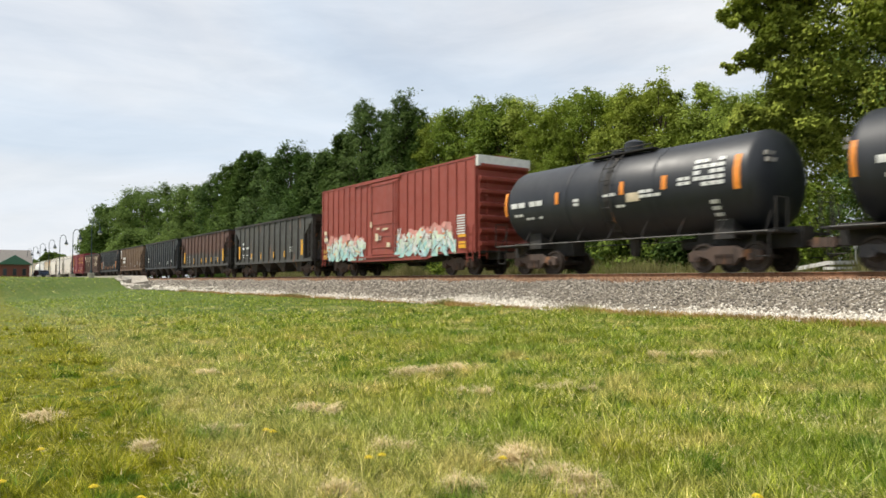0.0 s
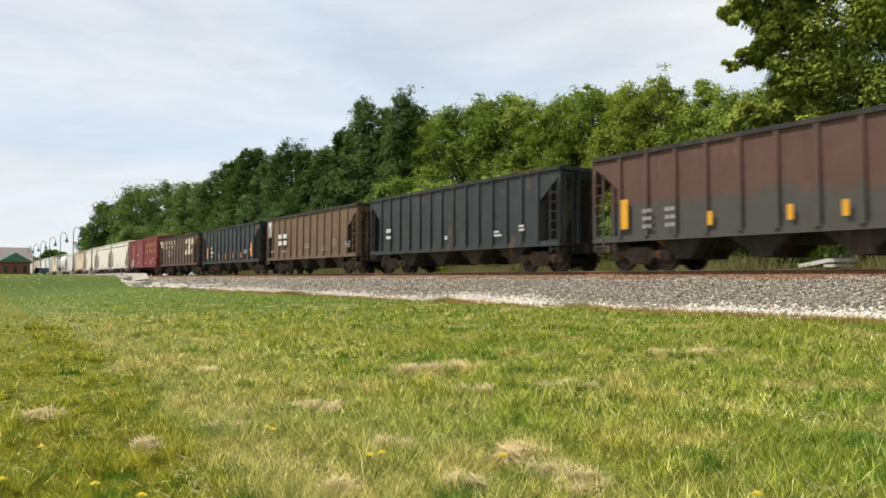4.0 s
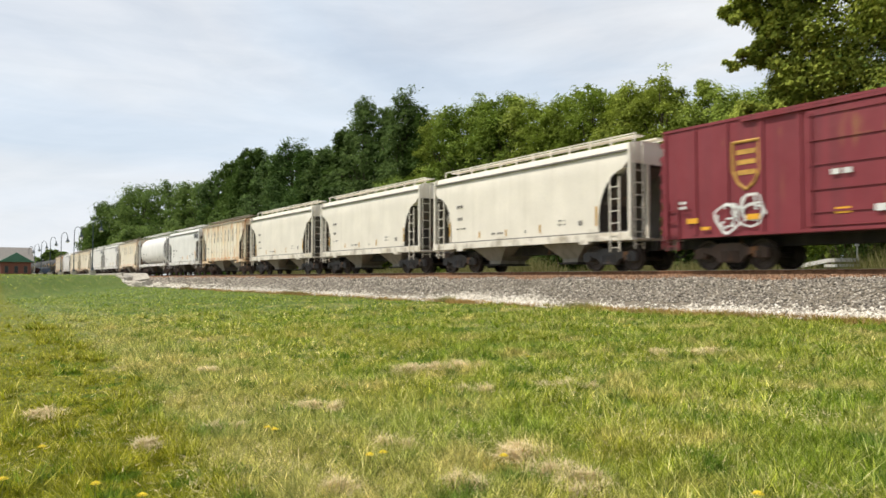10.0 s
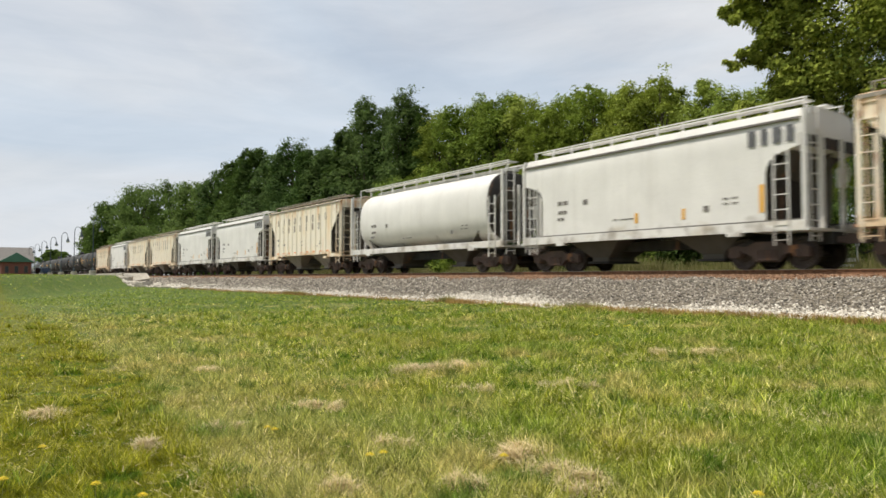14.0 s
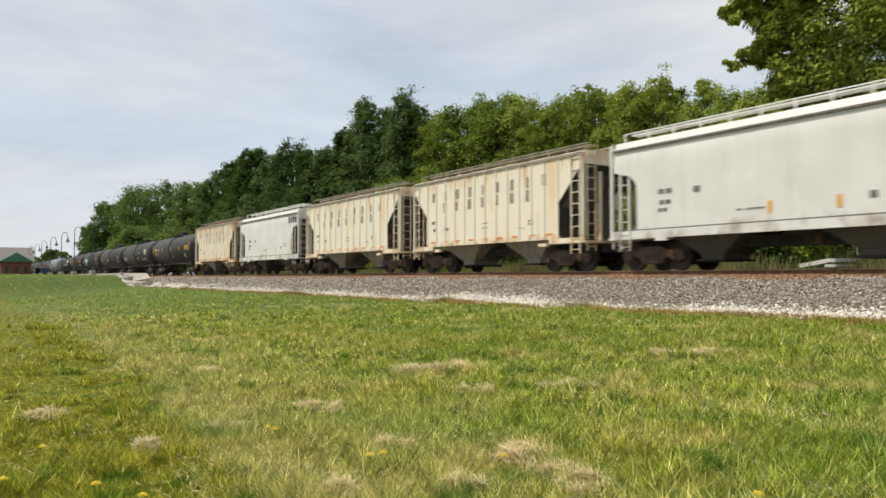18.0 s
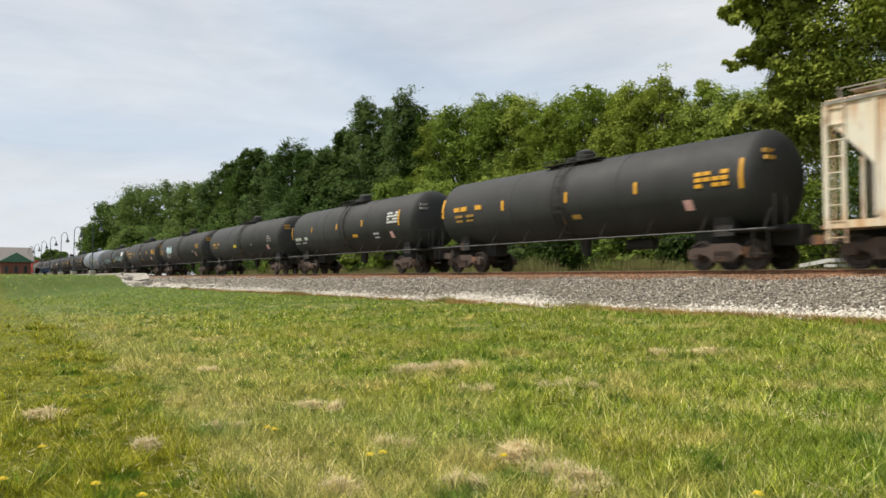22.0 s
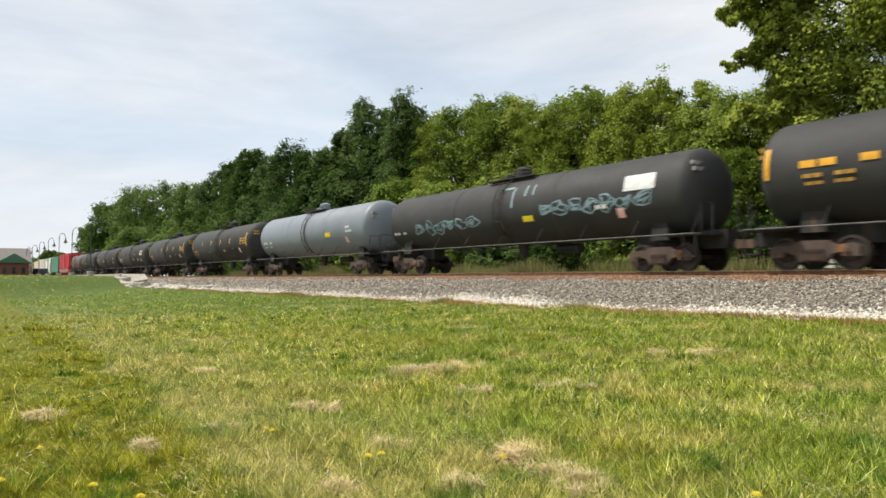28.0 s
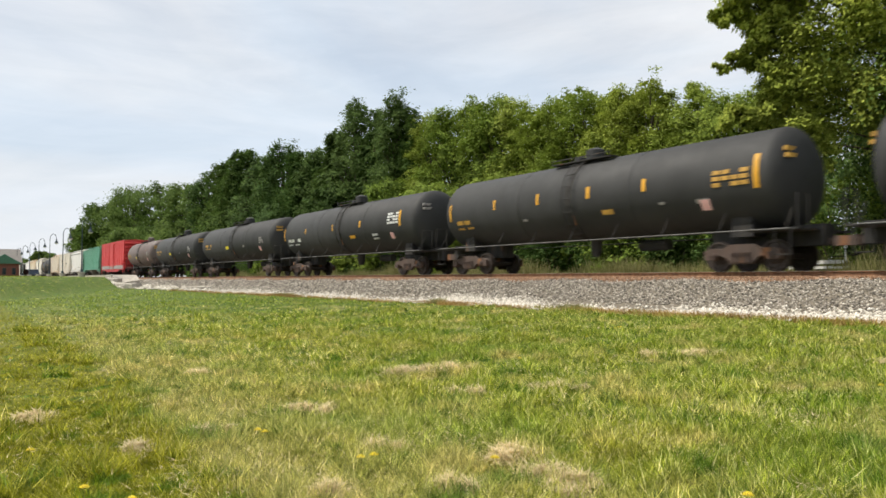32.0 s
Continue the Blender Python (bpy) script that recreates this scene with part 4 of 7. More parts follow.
def add_ends(car, L, sill=0.86, through_sill=True):
    """Centre sill, draft gear and a coupler at each end."""
    if through_sill:
        part("centre_sill", Geo().box(-L / 2 + 0.55, L / 2 - 0.55, -0.3, 0.3, sill - 0.16, sill + 0.18), M_UNDER, car)
    for s in (-1, 1):
        g = Geo().box(min(s * (L / 2 - 0.6), s * (L / 2 - 0.06)), max(s * (L / 2 - 0.6), s * (L / 2 - 0.06)), -0.09, 0.09, sill - 0.12, sill + 0.06)
        g.side([(s * (L / 2 - 0.32), sill - 0.17), (s * (L / 2 + 0.06), sill - 0.15), (s * (L / 2 + 0.08), sill + 0.1), (s * (L / 2 - 0.3), sill + 0.12)], -0.17, 0.13)
        c = part("coupler", g, M_TRUCK, car, "rusty knuckle coupler")
        part("air_hose", Geo().pipe([(s * (L / 2 - 0.3), 0.3, sill - 0.1), (s * (L / 2 - 0.15), 0.3, 0.5), (s * (L / 2 + 0.02), 0.2, 0.42)], 0.028), M_UNDER, c)


def ladder_geo(x, y, z0, z1, w=0.42, step=0.36, along="x"):
    g = Geo()
    d = (w / 2, 0) if along == "x" else (0, w / 2)
    for s in (-1, 1):
        g.box(x + s * d[0] - 0.02, x + s * d[0] + 0.02, y + s * d[1] - 0.02, y + s * d[1] + 0.02, z0, z1)
    k = z0 + 0.15
    while k < z1 - 0.05:
        if along == "x":
            g.box(x - d[0], x + d[0], y - 0.015, y + 0.015, k - 0.013, k + 0.013)
        else:
            g.box(x - 0.015, x + 0.015, y - d[1], y + d[1], k - 0.013, k + 0.013)
        k += step
    return g


def slab_marks(rects, y, thick=0.006):
    """Flat painted marks on a side wall at y: (x, z, width, height), or a list of such that make one sign."""
    out = []
    for sign in rects:
        g = Geo()
        for x, z, w, h in (sign if isinstance(sign, list) else [sign]):
            g.box(x - w / 2, x + w / 2, y - thick, y, z - h / 2, z + h / 2)
        out.append(g)
    return out


def text_marks(rects, y):
    """Lettering as plain bars: every line of it broken into a few bars, taller blocks into several lines."""
    signs = []
    for sign in rects:
        if isinstance(sign, list):
            signs.append(sign)
            continue
        x, z, w, h = sign
        rows = max(1, round(h / 0.15))
        bars = []
        for i in range(rows):
            zz, hh = z + h / 2 - (i + 0.5) * h / rows, h / rows * (0.6 if rows > 1 else 0.9)
            n = max(1, min(9, round(w / (hh * 1.8))))
            bars += [(x - w / 2 + (j + 0.5) * w / n, zz, w / n * 0.74, hh) for j in range(n) if (i * 5 + j * 3) % 7 != 6]
        signs.append(bars)
    return slab_marks(signs, y)


def letters(x0, x1, z, n, h, w):
    """Plain upright bars in place of lettering, evenly spaced."""
    return [[(x0 + (x1 - x0) * (i + 0.5) / n, z, w * (0.62, 0.5, 0.7)[i % 3], h)] for i in range(n)]


def blob(g, x, z, rx, rz, y, seed, n=12):
    r = random.Random(seed)
    ring = []
    for i in range(n):
        a = 2 * math.pi * i / n
        k = r.uniform(0.7, 1.2)
        ring.append((x + math.cos(a) * rx * k, z + math.sin(a) * rz * k))
    return g.side(ring, y - 0.004, y)


def burner(car, x0, x1, z0, z1, y, n, seed):
    """A wide spray-painted piece: tangled slanting strokes and wedges in several colours over a pale cloud, with thin outlines."""
    r = random.Random(seed)
    layers = [(Geo(), M_PINK), (Geo(), M_MINT), (Geo(), M_CYAN), (Geo(), M_WHITE), (Geo(), M_LIGHT_SPRAY), (Geo(), M_GREY_INK), (Geo(), M_ORANGE)]
    w, h = (x1 - x0) / n, z1 - z0
    k = 0

    def wedge(layer, cx, cz, a, ln, wide, taper):
        nonlocal k
        k += 1
        depth = 0.006 * layer + 0.00006 * k
        dx, dz = math.cos(a) * ln / 2, math.sin(a) * ln / 2
        nx, nz = -math.sin(a) * wide / 2, math.cos(a) * wide / 2
        q = [(cx - dx - nx, cz - dz - nz), (cx + dx - nx * taper, cz + dz - nz * taper), (cx + dx + nx * taper, cz + dz + nz * taper), (cx - dx + nx, cz - dz + nz)]
        q = [(min(max(px, x0), x1), min(max(pz, z0), z1)) for px, pz in q]
        layers[layer][0].side(q, y - depth - 0.003, y - depth)

    for i in range(n):
        cx = x0 + (i + 0.5) * w
        for j in range(4):
            k += 1
            blob(layers[0][0], cx + r.uniform(-0.45, 0.45) * w, z1 - r.uniform(0.1, 0.4) * h, 0.26 * w, 0.16 * h, y - 0.0006 * j, seed * 31 + k)
        tall = r.uniform(0.7, 1.0) * h
        lean = r.uniform(1.2, 1.95)
        for j in range(5):
            wedge(1, cx + r.uniform(-0.4, 0.4) * w, z0 + tall * r.uniform(0.35, 0.6), lean + r.choice((0, 0.6, -0.6, 1.4)) + r.uniform(-0.2, 0.2), tall * r.uniform(0.6, 1.1), 0.36 * w, r.uniform(0.5, 1.1))
        for j in range(4):
            wedge(2, cx + r.uniform(-0.4, 0.4) * w, z0 + tall * r.uniform(0.1, 0.45), lean + r.uniform(-0.9, 0.9), tall * r.uniform(0.3, 0.6), 0.24 * w, r.uniform(0.2, 1.0))
        for j in range(5):
            wedge(3, cx + r.uniform(-0.45, 0.45) * w, z0 + tall * r.uniform(0.4, 0.85), lean + r.uniform(-1.0, 1.0), tall * r.uniform(0.3, 0.7), 0.12 * w, r.uniform(0.1, 0.8))
        for j in range(3):
            wedge(4, cx + r.uniform(-0.45, 0.45) * w, z0 + tall * r.uniform(0.15, 0.7), lean + r.uniform(-0.8, 0.8), tall * r.uniform(0.25, 0.6), 0.12 * w, 0.5)
        for j in range(5):
            wedge(5, cx + r.uniform(-0.45, 0.45) * w, z0 + tall * r.uniform(0.2, 0.8), lean + r.choice((0, 0.7, -0.7)) + r.uniform(-0.2, 0.2), tall * r.uniform(0.3, 0.7), 0.03, 0.8)
        for j in range(2):
            blob(layers[6][0], cx + r.uniform(-0.4, 0.4) * w, z0 + r.uniform(0.25, 0.9) * h, 0.08, 0.05, y - 0.046, seed * 57 + i * 3 + j, 8)
    for g, mat in layers:
        part("graffiti", g, mat, car, "spray-painted graffiti")


def loops(car, x0, x1, z0, z1, y, mat, n, seed, wide=0.06):
    """Loose looping spray lines, each loop a part of its own."""
    r = random.Random(seed)
    for i in range(n):
        cx, cz = r.uniform(x0, x1), r.uniform(z0 + 0.2, z1 - 0.2)
        rx, rz = r.uniform(0.2, 0.5), r.uniform(0.2, 0.6) * (z1 - z0) * 0.6
        m = 14
        rings = []
        for k in range(m):
            a = 2 * math.pi * k / (m - 1) * r.uniform(0.8, 0.84) + i
            k1 = r.uniform(0.85, 1.15)
            px, pz = cx + math.cos(a) * rx * k1, min(max(cz + math.sin(a) * rz * k1, z0), z1)
            nx, nz = math.cos(a) * wide / 2, math.sin(a) * wide / 2
            yy = y - 0.002 * i
            rings.append([(px - nx, yy, pz - nz), (px + nx, yy, pz + nz), (px + nx, yy - 0.004, pz + nz), (px - nx, yy - 0.004, pz - nz)])
        part("graffiti", Geo().loft(rings), mat, car, "white looping spray line")


def rect_ring(hx, hy, z):
    return [(-hx, -hy, z), (hx, -hy, z), (hx, hy, z), (-hx, hy, z)]


def shade_ends(ob, limit):
    """The overhanging end sheets below a height are darkened: their shade is put into the colour."""
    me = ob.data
    me.materials.append(M_SHADE_DARK)
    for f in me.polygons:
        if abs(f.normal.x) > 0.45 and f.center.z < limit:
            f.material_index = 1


def new_car(name, label, category):
    return thing(name, label, category, "cars of the freight train")


def boxcar(label, L, body_mat, top=4.42, bottom=0.82, roof_mat=None, name="boxcar", ribs=14, door=(-0.16, 0.12), white_top=False):
    car = new_car(name, label, "boxcar")
    Lb, hy = L - 1.5, 1.50
    hx = Lb / 2
    body = part("body", Geo().box(-hx, hx, -hy, hy, 1.05, top), body_mat, car)
    part("side_sill", Geo().side([(-hx, 1.06), (hx, 1.06), (hx, 0.98), (hx * 0.62, 0.98), (hx * 0.5, bottom - 0.05), (-hx * 0.5, bottom - 0.05), (-hx * 0.62, 0.98), (-hx, 0.98)], -hy - 0.012, -hy + 0.05), body_mat, car)
    part("side_sill", Geo().side([(-hx, 1.06), (hx, 1.06), (hx, 0.98), (hx * 0.62, 0.98), (hx * 0.5, bottom - 0.05), (-hx * 0.5, bottom - 0.05), (-hx * 0.62, 0.98), (-hx, 0.98)], hy - 0.05, hy + 0.012), body_mat, car)
    roof = Geo().loft([[(x, -hy - 0.03, top - 0.06), (x, -hy - 0.03, top + 0.02), (x, 0, top + 0.14), (x, hy + 0.03, top + 0.02), (x, hy + 0.03, top - 0.06)] for x in (-hx - 0.03, hx + 0.03)])
    k = -hx + 0.5
    while k < hx:
        roof.loft([[(x, -hy - 0.035, top + 0.02), (x, 0, top + 0.17), (x, hy + 0.035, top + 0.02), (x, 0, top + 0.1)] for x in (k - 0.04, k + 0.04)])
        k += 1.1
    part("roof", roof, roof_mat or body_mat, car)
    rib = mesh_of("rib", Geo().side([(-0.055, 1.08), (0.055, 1.08), (0.055, top - 0.1), (-0.055, top - 0.1)], -0.045, 0.0), body_mat)
    d0, d1 = door[0] * Lb, door[1] * Lb
    for i in range(ribs):
        x = -hx + 0.06 + (Lb - 0.12) * i / (ribs - 1)
        if d0 - 0.1 < x < d1 + 0.1:
            continue
        part("rib", rib, None, body, at=(x, -hy, 0))
        ob = part("rib", rib, None, body, at=(x, hy, 0))
        ob.rotation_euler[2] = math.pi
    for s in (-1, 1):
        dr = part("door", Geo().box(d0, d1, min(s * hy, s * (hy + 0.06)), max(s * hy, s * (hy + 0.06)), 1.12, top - 0.22), body_mat, car, "sliding plug door")
        y = s * (hy + 0.06)
        g = Geo()
        for z in (1.5, 2.1, 2.75, 3.4, top - 0.35):
            g.box(d0 + 0.05, d1 - 0.05, min(y, y + s * 0.03), max(y, y + s * 0.03), z - 0.03, z + 0.03)
        part("door_stiffener", g, body_mat, dr, split=True)
        g = Geo()
        for x in (d0 + 0.16, d1 - 0.45, d1 - 0.16):
            g.tube((x, y + s * 0.05, 1.2), (x, y + s * 0.05, top - 0.3), 0.022, 0.022, 6)
        part("locking_bar", g, body_mat, dr, split=True)
        g = Geo()
        for z in (1.02, top - 0.12):
            g.box(d0 - 1.9, d1 + 0.2, min(s * hy, s * (hy + 0.09)), max(s * hy, s * (hy + 0.09)), z - 0.04, z + 0.04)
        part("door_track", g, body_mat, car, split=True)
    for s in (-1, 1):
        x = s * hx
        g = Geo()
        for i in range(7):
            z = 1.35 + i * (top - 1.75) / 6
            g.loft([[(x, yy, z - 0.17), (x + s * 0.24, yy, z - 0.05), (x + s * 0.26, yy, z + 0.06), (x, yy, z + 0.17)] for yy in (-hy + 0.12, hy - 0.12)])
        part("end_corrugation", g, body_mat, car, split=True)
        if white_top and s > 0:
            part("end_cap", Geo().box(min(x, x + s * 0.18), max(x, x + s * 0.18), -hy, hy, top - 0.42, top + 0.06), M_WHITE_PAINT, car, "white-painted top of the end wall")
        part("ladder", ladder_geo(x + s * 0.14, -hy + 0.3, 0.7, top - 0.9, 0.42, 0.38, "y"), body_mat, car)
        part("ladder", ladder_geo(x - s * 0.35, -hy - 0.06, 0.6, 2.2, 0.42, 0.38), body_mat, car)
        part("crossover_platform", Geo().box(min(x, x + s * 0.3), max(x, x + s * 0.3), -1.2, 1.2, 1.0, 1.05), M_UNDER, car)
        add_truck(car, s * (L / 2 - 2.75))
    part("underframe", Geo().box(-hx, hx, -1.25, 1.25, 0.98, 1.06), M_UNDER, car)
    part("brake_reservoir", Geo().tube((-0.9, 0.55, 0.72), (0.5, 0.55, 0.72), 0.2, 0.2, 12), M_UNDER, car)
    add_ends(car, L)
    return car


def coal_hopper(label, L, mat, top=3.98, ribs=13, name="open_hopper"):
    car = new_car(name, label, "hopper car")
    hy, hx, cut = 1.5, (L - 1.6) / 2, 1.15
    zb, zk, zt = 1.12, 2.75, 3.55
    rings = [rect_ring(hx - cut, hy, zb), rect_ring(hx - cut, hy, zk), rect_ring(hx - 0.15, hy, zt), rect_ring(hx, hy, top - 0.02), rect_ring(hx - 0.1, hy - 0.08, top - 0.02), rect_ring(hx - 0.3, hy - 0.1, zt), rect_ring(hx - 2.6, hy - 0.12, 1.6)]
    body = part("body", Geo().loft(rings), mat, car)
    shade_ends(body, 3.5)
    rim = Geo()
    for s in (-1, 1):
        rim.box(-hx - 0.02, hx + 0.02, min(s * (hy - 0.02), s * (hy + 0.07)), max(s * (hy - 0.02), s * (hy + 0.07)), top - 0.12, top + 0.02)
        rim.box(min(s * hx, s * (hx + 0.06)), max(s * hx, s * (hx + 0.06)), -hy, hy, top - 0.12, top + 0.02)
    part("top_rim", rim, M_UNDER, car, "dark worn top chord")
    sill = Geo()
    for s in (-1, 1):
        sill.box(-hx, hx, min(s * (hy - 0.1), s * (hy + 0.05)), max(s * (hy - 0.1), s * (hy + 0.05)), zb - 0.14, zb + 0.06)
    part("side_sill", sill, mat, car, split=True)
    rib = mesh_of("rib", Geo().loft([[(-0.075, -0.1, zb), (0.075, -0.1, zb), (0.075, 0, zb), (-0.075, 0, zb)], [(-0.06, -0.06, top - 0.13), (0.06, -0.06, top - 0.13), (0.06, 0, top - 0.12), (-0.06, 0, top - 0.12)]]), mat)
    for i in range(ribs):
        x = (-(hx - cut) + 0.08) + (2 * (hx - cut) - 0.16) * i / (ribs - 1)
        part("rib", rib, None, body, at=(x, -hy, 0))
        ob = part("rib", rib, None, body, at=(x, hy, 0))
        ob.rotation_euler[2] = math.pi
    n = 4
    for i in range(n):
        x = (i - 1.5) * (2 * (hx - cut) - 1.6) / n
        w = (2 * (hx - cut) - 1.6) / n / 2 - 0.1
        chute = Geo().loft([rect_ring(w * 0.85, hy - 0.3, zb), rect_ring(0.32, hy - 0.5, 0.5), rect_ring(0.32, hy - 0.5, 0.38)])
        part("hopper_chute", chute.moved(Matrix.Translation((x, 0, 0))), M_SHADE_DARK, car)
    for s in (-1, 1):
        x = s * hx
        g = Geo()
        for yy in (-hy + 0.06, hy - 0.06, -0.5, 0.5):
            g.box(x - 0.06 - (0.06 if s > 0 else 0), x + 0.06 - (0.06 if s > 0 else -0.06), yy - 0.06, yy + 0.06, 1.05, top - 0.1)
        part("end_post", g, mat, car, split=True)
        part("slope_sheet", Geo().loft([[(s * (hx - 0.25), y, zt), (s * (hx - 0.2), y, zt), (s * (hx - 2.3), y, 1.25), (s * (hx - 2.35), y, 1.25)] for y in (-hy + 0.15, hy - 0.15)]), M_SHADE_DARK, car)
        # added plates, shade-dark, that close the view below the slope sheet
        for yy in (-0.62, 0.62):
            part("end_gusset", Geo().side([(s * (hx - 0.3), zt - 0.08), (s * (hx - 2.3), 1.2), (s * (hx - 0.75), 1.08), (s * (hx - 0.22), 2.6)], yy - 0.02, yy + 0.02), M_SHADE_DARK, car)
        part("end_platform", Geo().box(min(x - s * 1.4, x + s * 0.1), max(x - s * 1.4, x + s * 0.1), -hy, hy, 1.0, 1.08), M_UNDER, car)
        part("ladder", ladder_geo(x - s * 0.3, -hy - 0.05, 0.7, 3.4, 0.42, 0.36), mat, car)
        part("ladder", ladder_geo(x + s * 0.1, -hy + 0.35, 0.7, top - 0.2, 0.42, 0.36, "y"), mat, car)
        add_truck(car, s * (L / 2 - 2.45))
    add_ends(car, L)
    return car


def covered_hopper(label, L, mat, style="ribbed", top=4.42, frame_mat=None, name="covered_hopper", truck="old", roof_mat=None, small_cut=False, chute_mat=M_CHUTE):
    """A two-bay covered hopper. style: ribbed (flat sides, straight-cut ends) or smooth (curved shell, rounded cut-outs) or barrel."""
    car = new_car(name, label, "hopper car")
    frame_mat = frame_mat or mat
    roof_mat = roof_mat or frame_mat
    hx = (L - 1.4) / 2
    hy = 1.5
    zb = 1.32
    cut = {"ribbed": 1.25, "smooth": 1.0 if small_cut else 1.3, "barrel": 1.1}[style]
    rings = []
    if style == "barrel":
        # a bulging shell with upright round-edged ends
        mid, half = (zb + top) / 2, (top - zb) / 2
        for x, k in ((-1.0, 0.9), (-0.985, 0.97), (-0.96, 1.0), (0.0, 1.004), (0.96, 1.0), (0.985, 0.97), (1.0, 0.9)):
            ring = []
            for i in range(36):
                c, d = math.cos(2 * math.pi * i / 36), math.sin(2 * math.pi * i / 36)
                p = 2 / 2.7
                ring.append((x * (hx - 0.95), k * hy * math.copysign(abs(c) ** p, c), mid + k * half * math.copysign(abs(d) ** p, d)))
            rings.append(ring)
    elif style == "ribbed":
        for z, ex, ey in ((zb, hx - cut, hy), (2.55, hx - cut, hy), (3.95, hx, hy), (top - 0.08, hx, hy), (top, hx, hy - 0.12), (top + 0.1, hx, 0.5)):
            rings.append(rect_ring(ex, ey, z))
    else:
        steps = 18
        for i in range(steps + 1):
            u = i / steps
            z = zb + (top - 0.03 - zb) * u
            lo, hi, bend = (2.55, 3.3, 2.6) if small_cut else (1.75, 3.55, 2.0)
            ex = hx - 0.1 if z > hi else hx - 0.1 - cut * max(0.0, 1 - ((z - lo) / (hi - lo)) ** bend) ** (1 / bend) if z > lo else hx - 0.1 - cut
            ey = hy - 0.02 - 0.15 * max(0, (u - 0.72) / 0.28) ** 2.2
            rings.append(rect_ring(ex, ey, z))
        rings.append(rect_ring(hx - 0.05, 0.7, top + 0.07))
    body = part("body", Geo().loft(rings), mat, car, smooth=style != "ribbed")
    shade_ends(body, 4.6 if style == "barrel" else 3.7)
    if style == "ribbed":
        rib = mesh_of("rib", Geo().box(-0.035, 0.035, -0.035, 0.0, zb, top - 0.1), mat)
        for i in range(13):
            x = -(hx - cut) + 2 * (hx - cut) * i / 12
            for s in (-1, 1):
                part("rib", rib, None, body, at=(x, s * hy if s < 0 else hy + 0.035, 0))
        cap = Geo()
        for s in (-1, 1):
            cap.box(-hx, hx, min(s * (hy - 0.02), s * (hy + 0.05)), max(s * (hy - 0.02), s * (hy + 0.05)), top - 0.16, top - 0.06)
        part("top_chord", cap, mat if roof_mat is frame_mat else roof_mat, car, split=True)
    elif style == "smooth":
        g = Geo()
        for s in (-1, 1):
            g.box(-hx + 0.1, hx - 0.1, min(s * (hy - 0.15), s * (hy + 0.015)), max(s * (hy - 0.15), s * (hy + 0.015)), top - 0.34, top - 0.28)
        seam = Geo()
        for s in (-1, 1):
            seam.box(-hx + 0.1, hx - 0.1, min(s * (hy - 0.15), s * (hy + 0.012)), max(s * (hy - 0.15), s * (hy + 0.012)), zb + 0.015, zb + 0.05)
        part("sill_seam", seam, M_GREY_INK, car, "thin dark seam above the side sill", split=True)
        part("roof_eave", g, M_GREY_INK, car, split=True)
    sill = Geo()
    for s in (-1, 1):
        sill.box(-hx, hx, min(s * (hy - 0.12), s * (hy + 0.02)), max(s * (hy - 0.12), s * (hy + 0.02)), zb - 0.26, zb + 0.01)
    if style == "ribbed":
        sill = Geo()
        for s in (-1, 1):
            for e in (-1, 1):
                sill.box(min(e * hx, e * (hx - cut - 0.5)), max(e * hx, e * (hx - cut - 0.5)), min(s * (hy - 0.12), s * (hy + 0.02)), max(s * (hy - 0.12), s * (hy + 0.02)), zb - 0.28, zb - 0.08)
            sill.box(-hx + cut, hx - cut, min(s * (hy - 0.1), s * (hy + 0.01)), max(s * (hy - 0.1), s * (hy + 0.01)), zb - 0.1, zb)
    part("side_sill", sill, frame_mat, car, split=True)
    g = Geo()
    for i in (-1, 1):
        g.box(-hx + 0.3, hx - 0.3, i * 0.55 - 0.2, i * 0.55 + 0.2, top + 0.3, top + 0.34)
    for s in (-1, 1):
        walk_rail = Geo()
        y = s * (0.98 if style != "ribbed" else 1.05)
        walk_rail.box(-hx + 0.15, hx - 0.15, y - 0.018, y + 0.018, top + 0.32, top + 0.355)
        k = -hx + 0.2
        while k < hx:
            walk_rail.box(k - 0.022, k + 0.022, y - 0.022, y + 0.022, top - 0.1, top + 0.34)
            k += (2 * hx - 0.4) / 11
        part("roof_walk_edge", walk_rail, roof_mat, car)
    part("roof_walk", g, roof_mat, car, "steel running board on the roof", split=True)
    part("roof_hatch", Geo().box(-hx + 1.0, hx - 1.0, -0.3, 0.3, top + 0.04, top + 0.17), roof_mat, car)
    for i in (-1, 1):
        w = 1.5
        chute = Geo().loft([rect_ring(w, hy - 0.3, zb - 0.02), rect_ring(0.4, 0.7, 0.5), rect_ring(0.4, 0.7, 0.34)])
        part("hopper_chute", chute.moved(Matrix.Translation((i * (hx - cut) / 2, 0, 0))), chute_mat, car)
        part("outlet_gate", Geo().box(i * (hx - cut) / 2 - 0.5, i * (hx - cut) / 2 + 0.5, -0.85, 0.85, 0.28, 0.35), M_UNDER, car)
    for s in (-1, 1):
        x = s * hx
        part("slope_sheet", Geo().loft([[(s * (hx - 0.15), y, 3.6), (s * (hx - 0.1), y, 3.6), (s * (hx - 2.3), y, 1.35), (s * (hx - 2.35), y, 1.35)] for y in (-hy + 0.2, hy - 0.2)]), M_DARK_BROWN, car)
        g = Geo()
        for yy in (-hy + 0.05, hy - 0.05):
            g.box(x - 0.05, x + 0.05, yy - 0.05, yy + 0.05, zb - 0.2, top - 0.1)
        for yy in (-0.55, 0.55):
            g.box(x - 0.05, x + 0.05, yy - 0.05, yy + 0.05, zb - 0.2, 3.7)
        part("end_post", g, frame_mat, car, split=True)
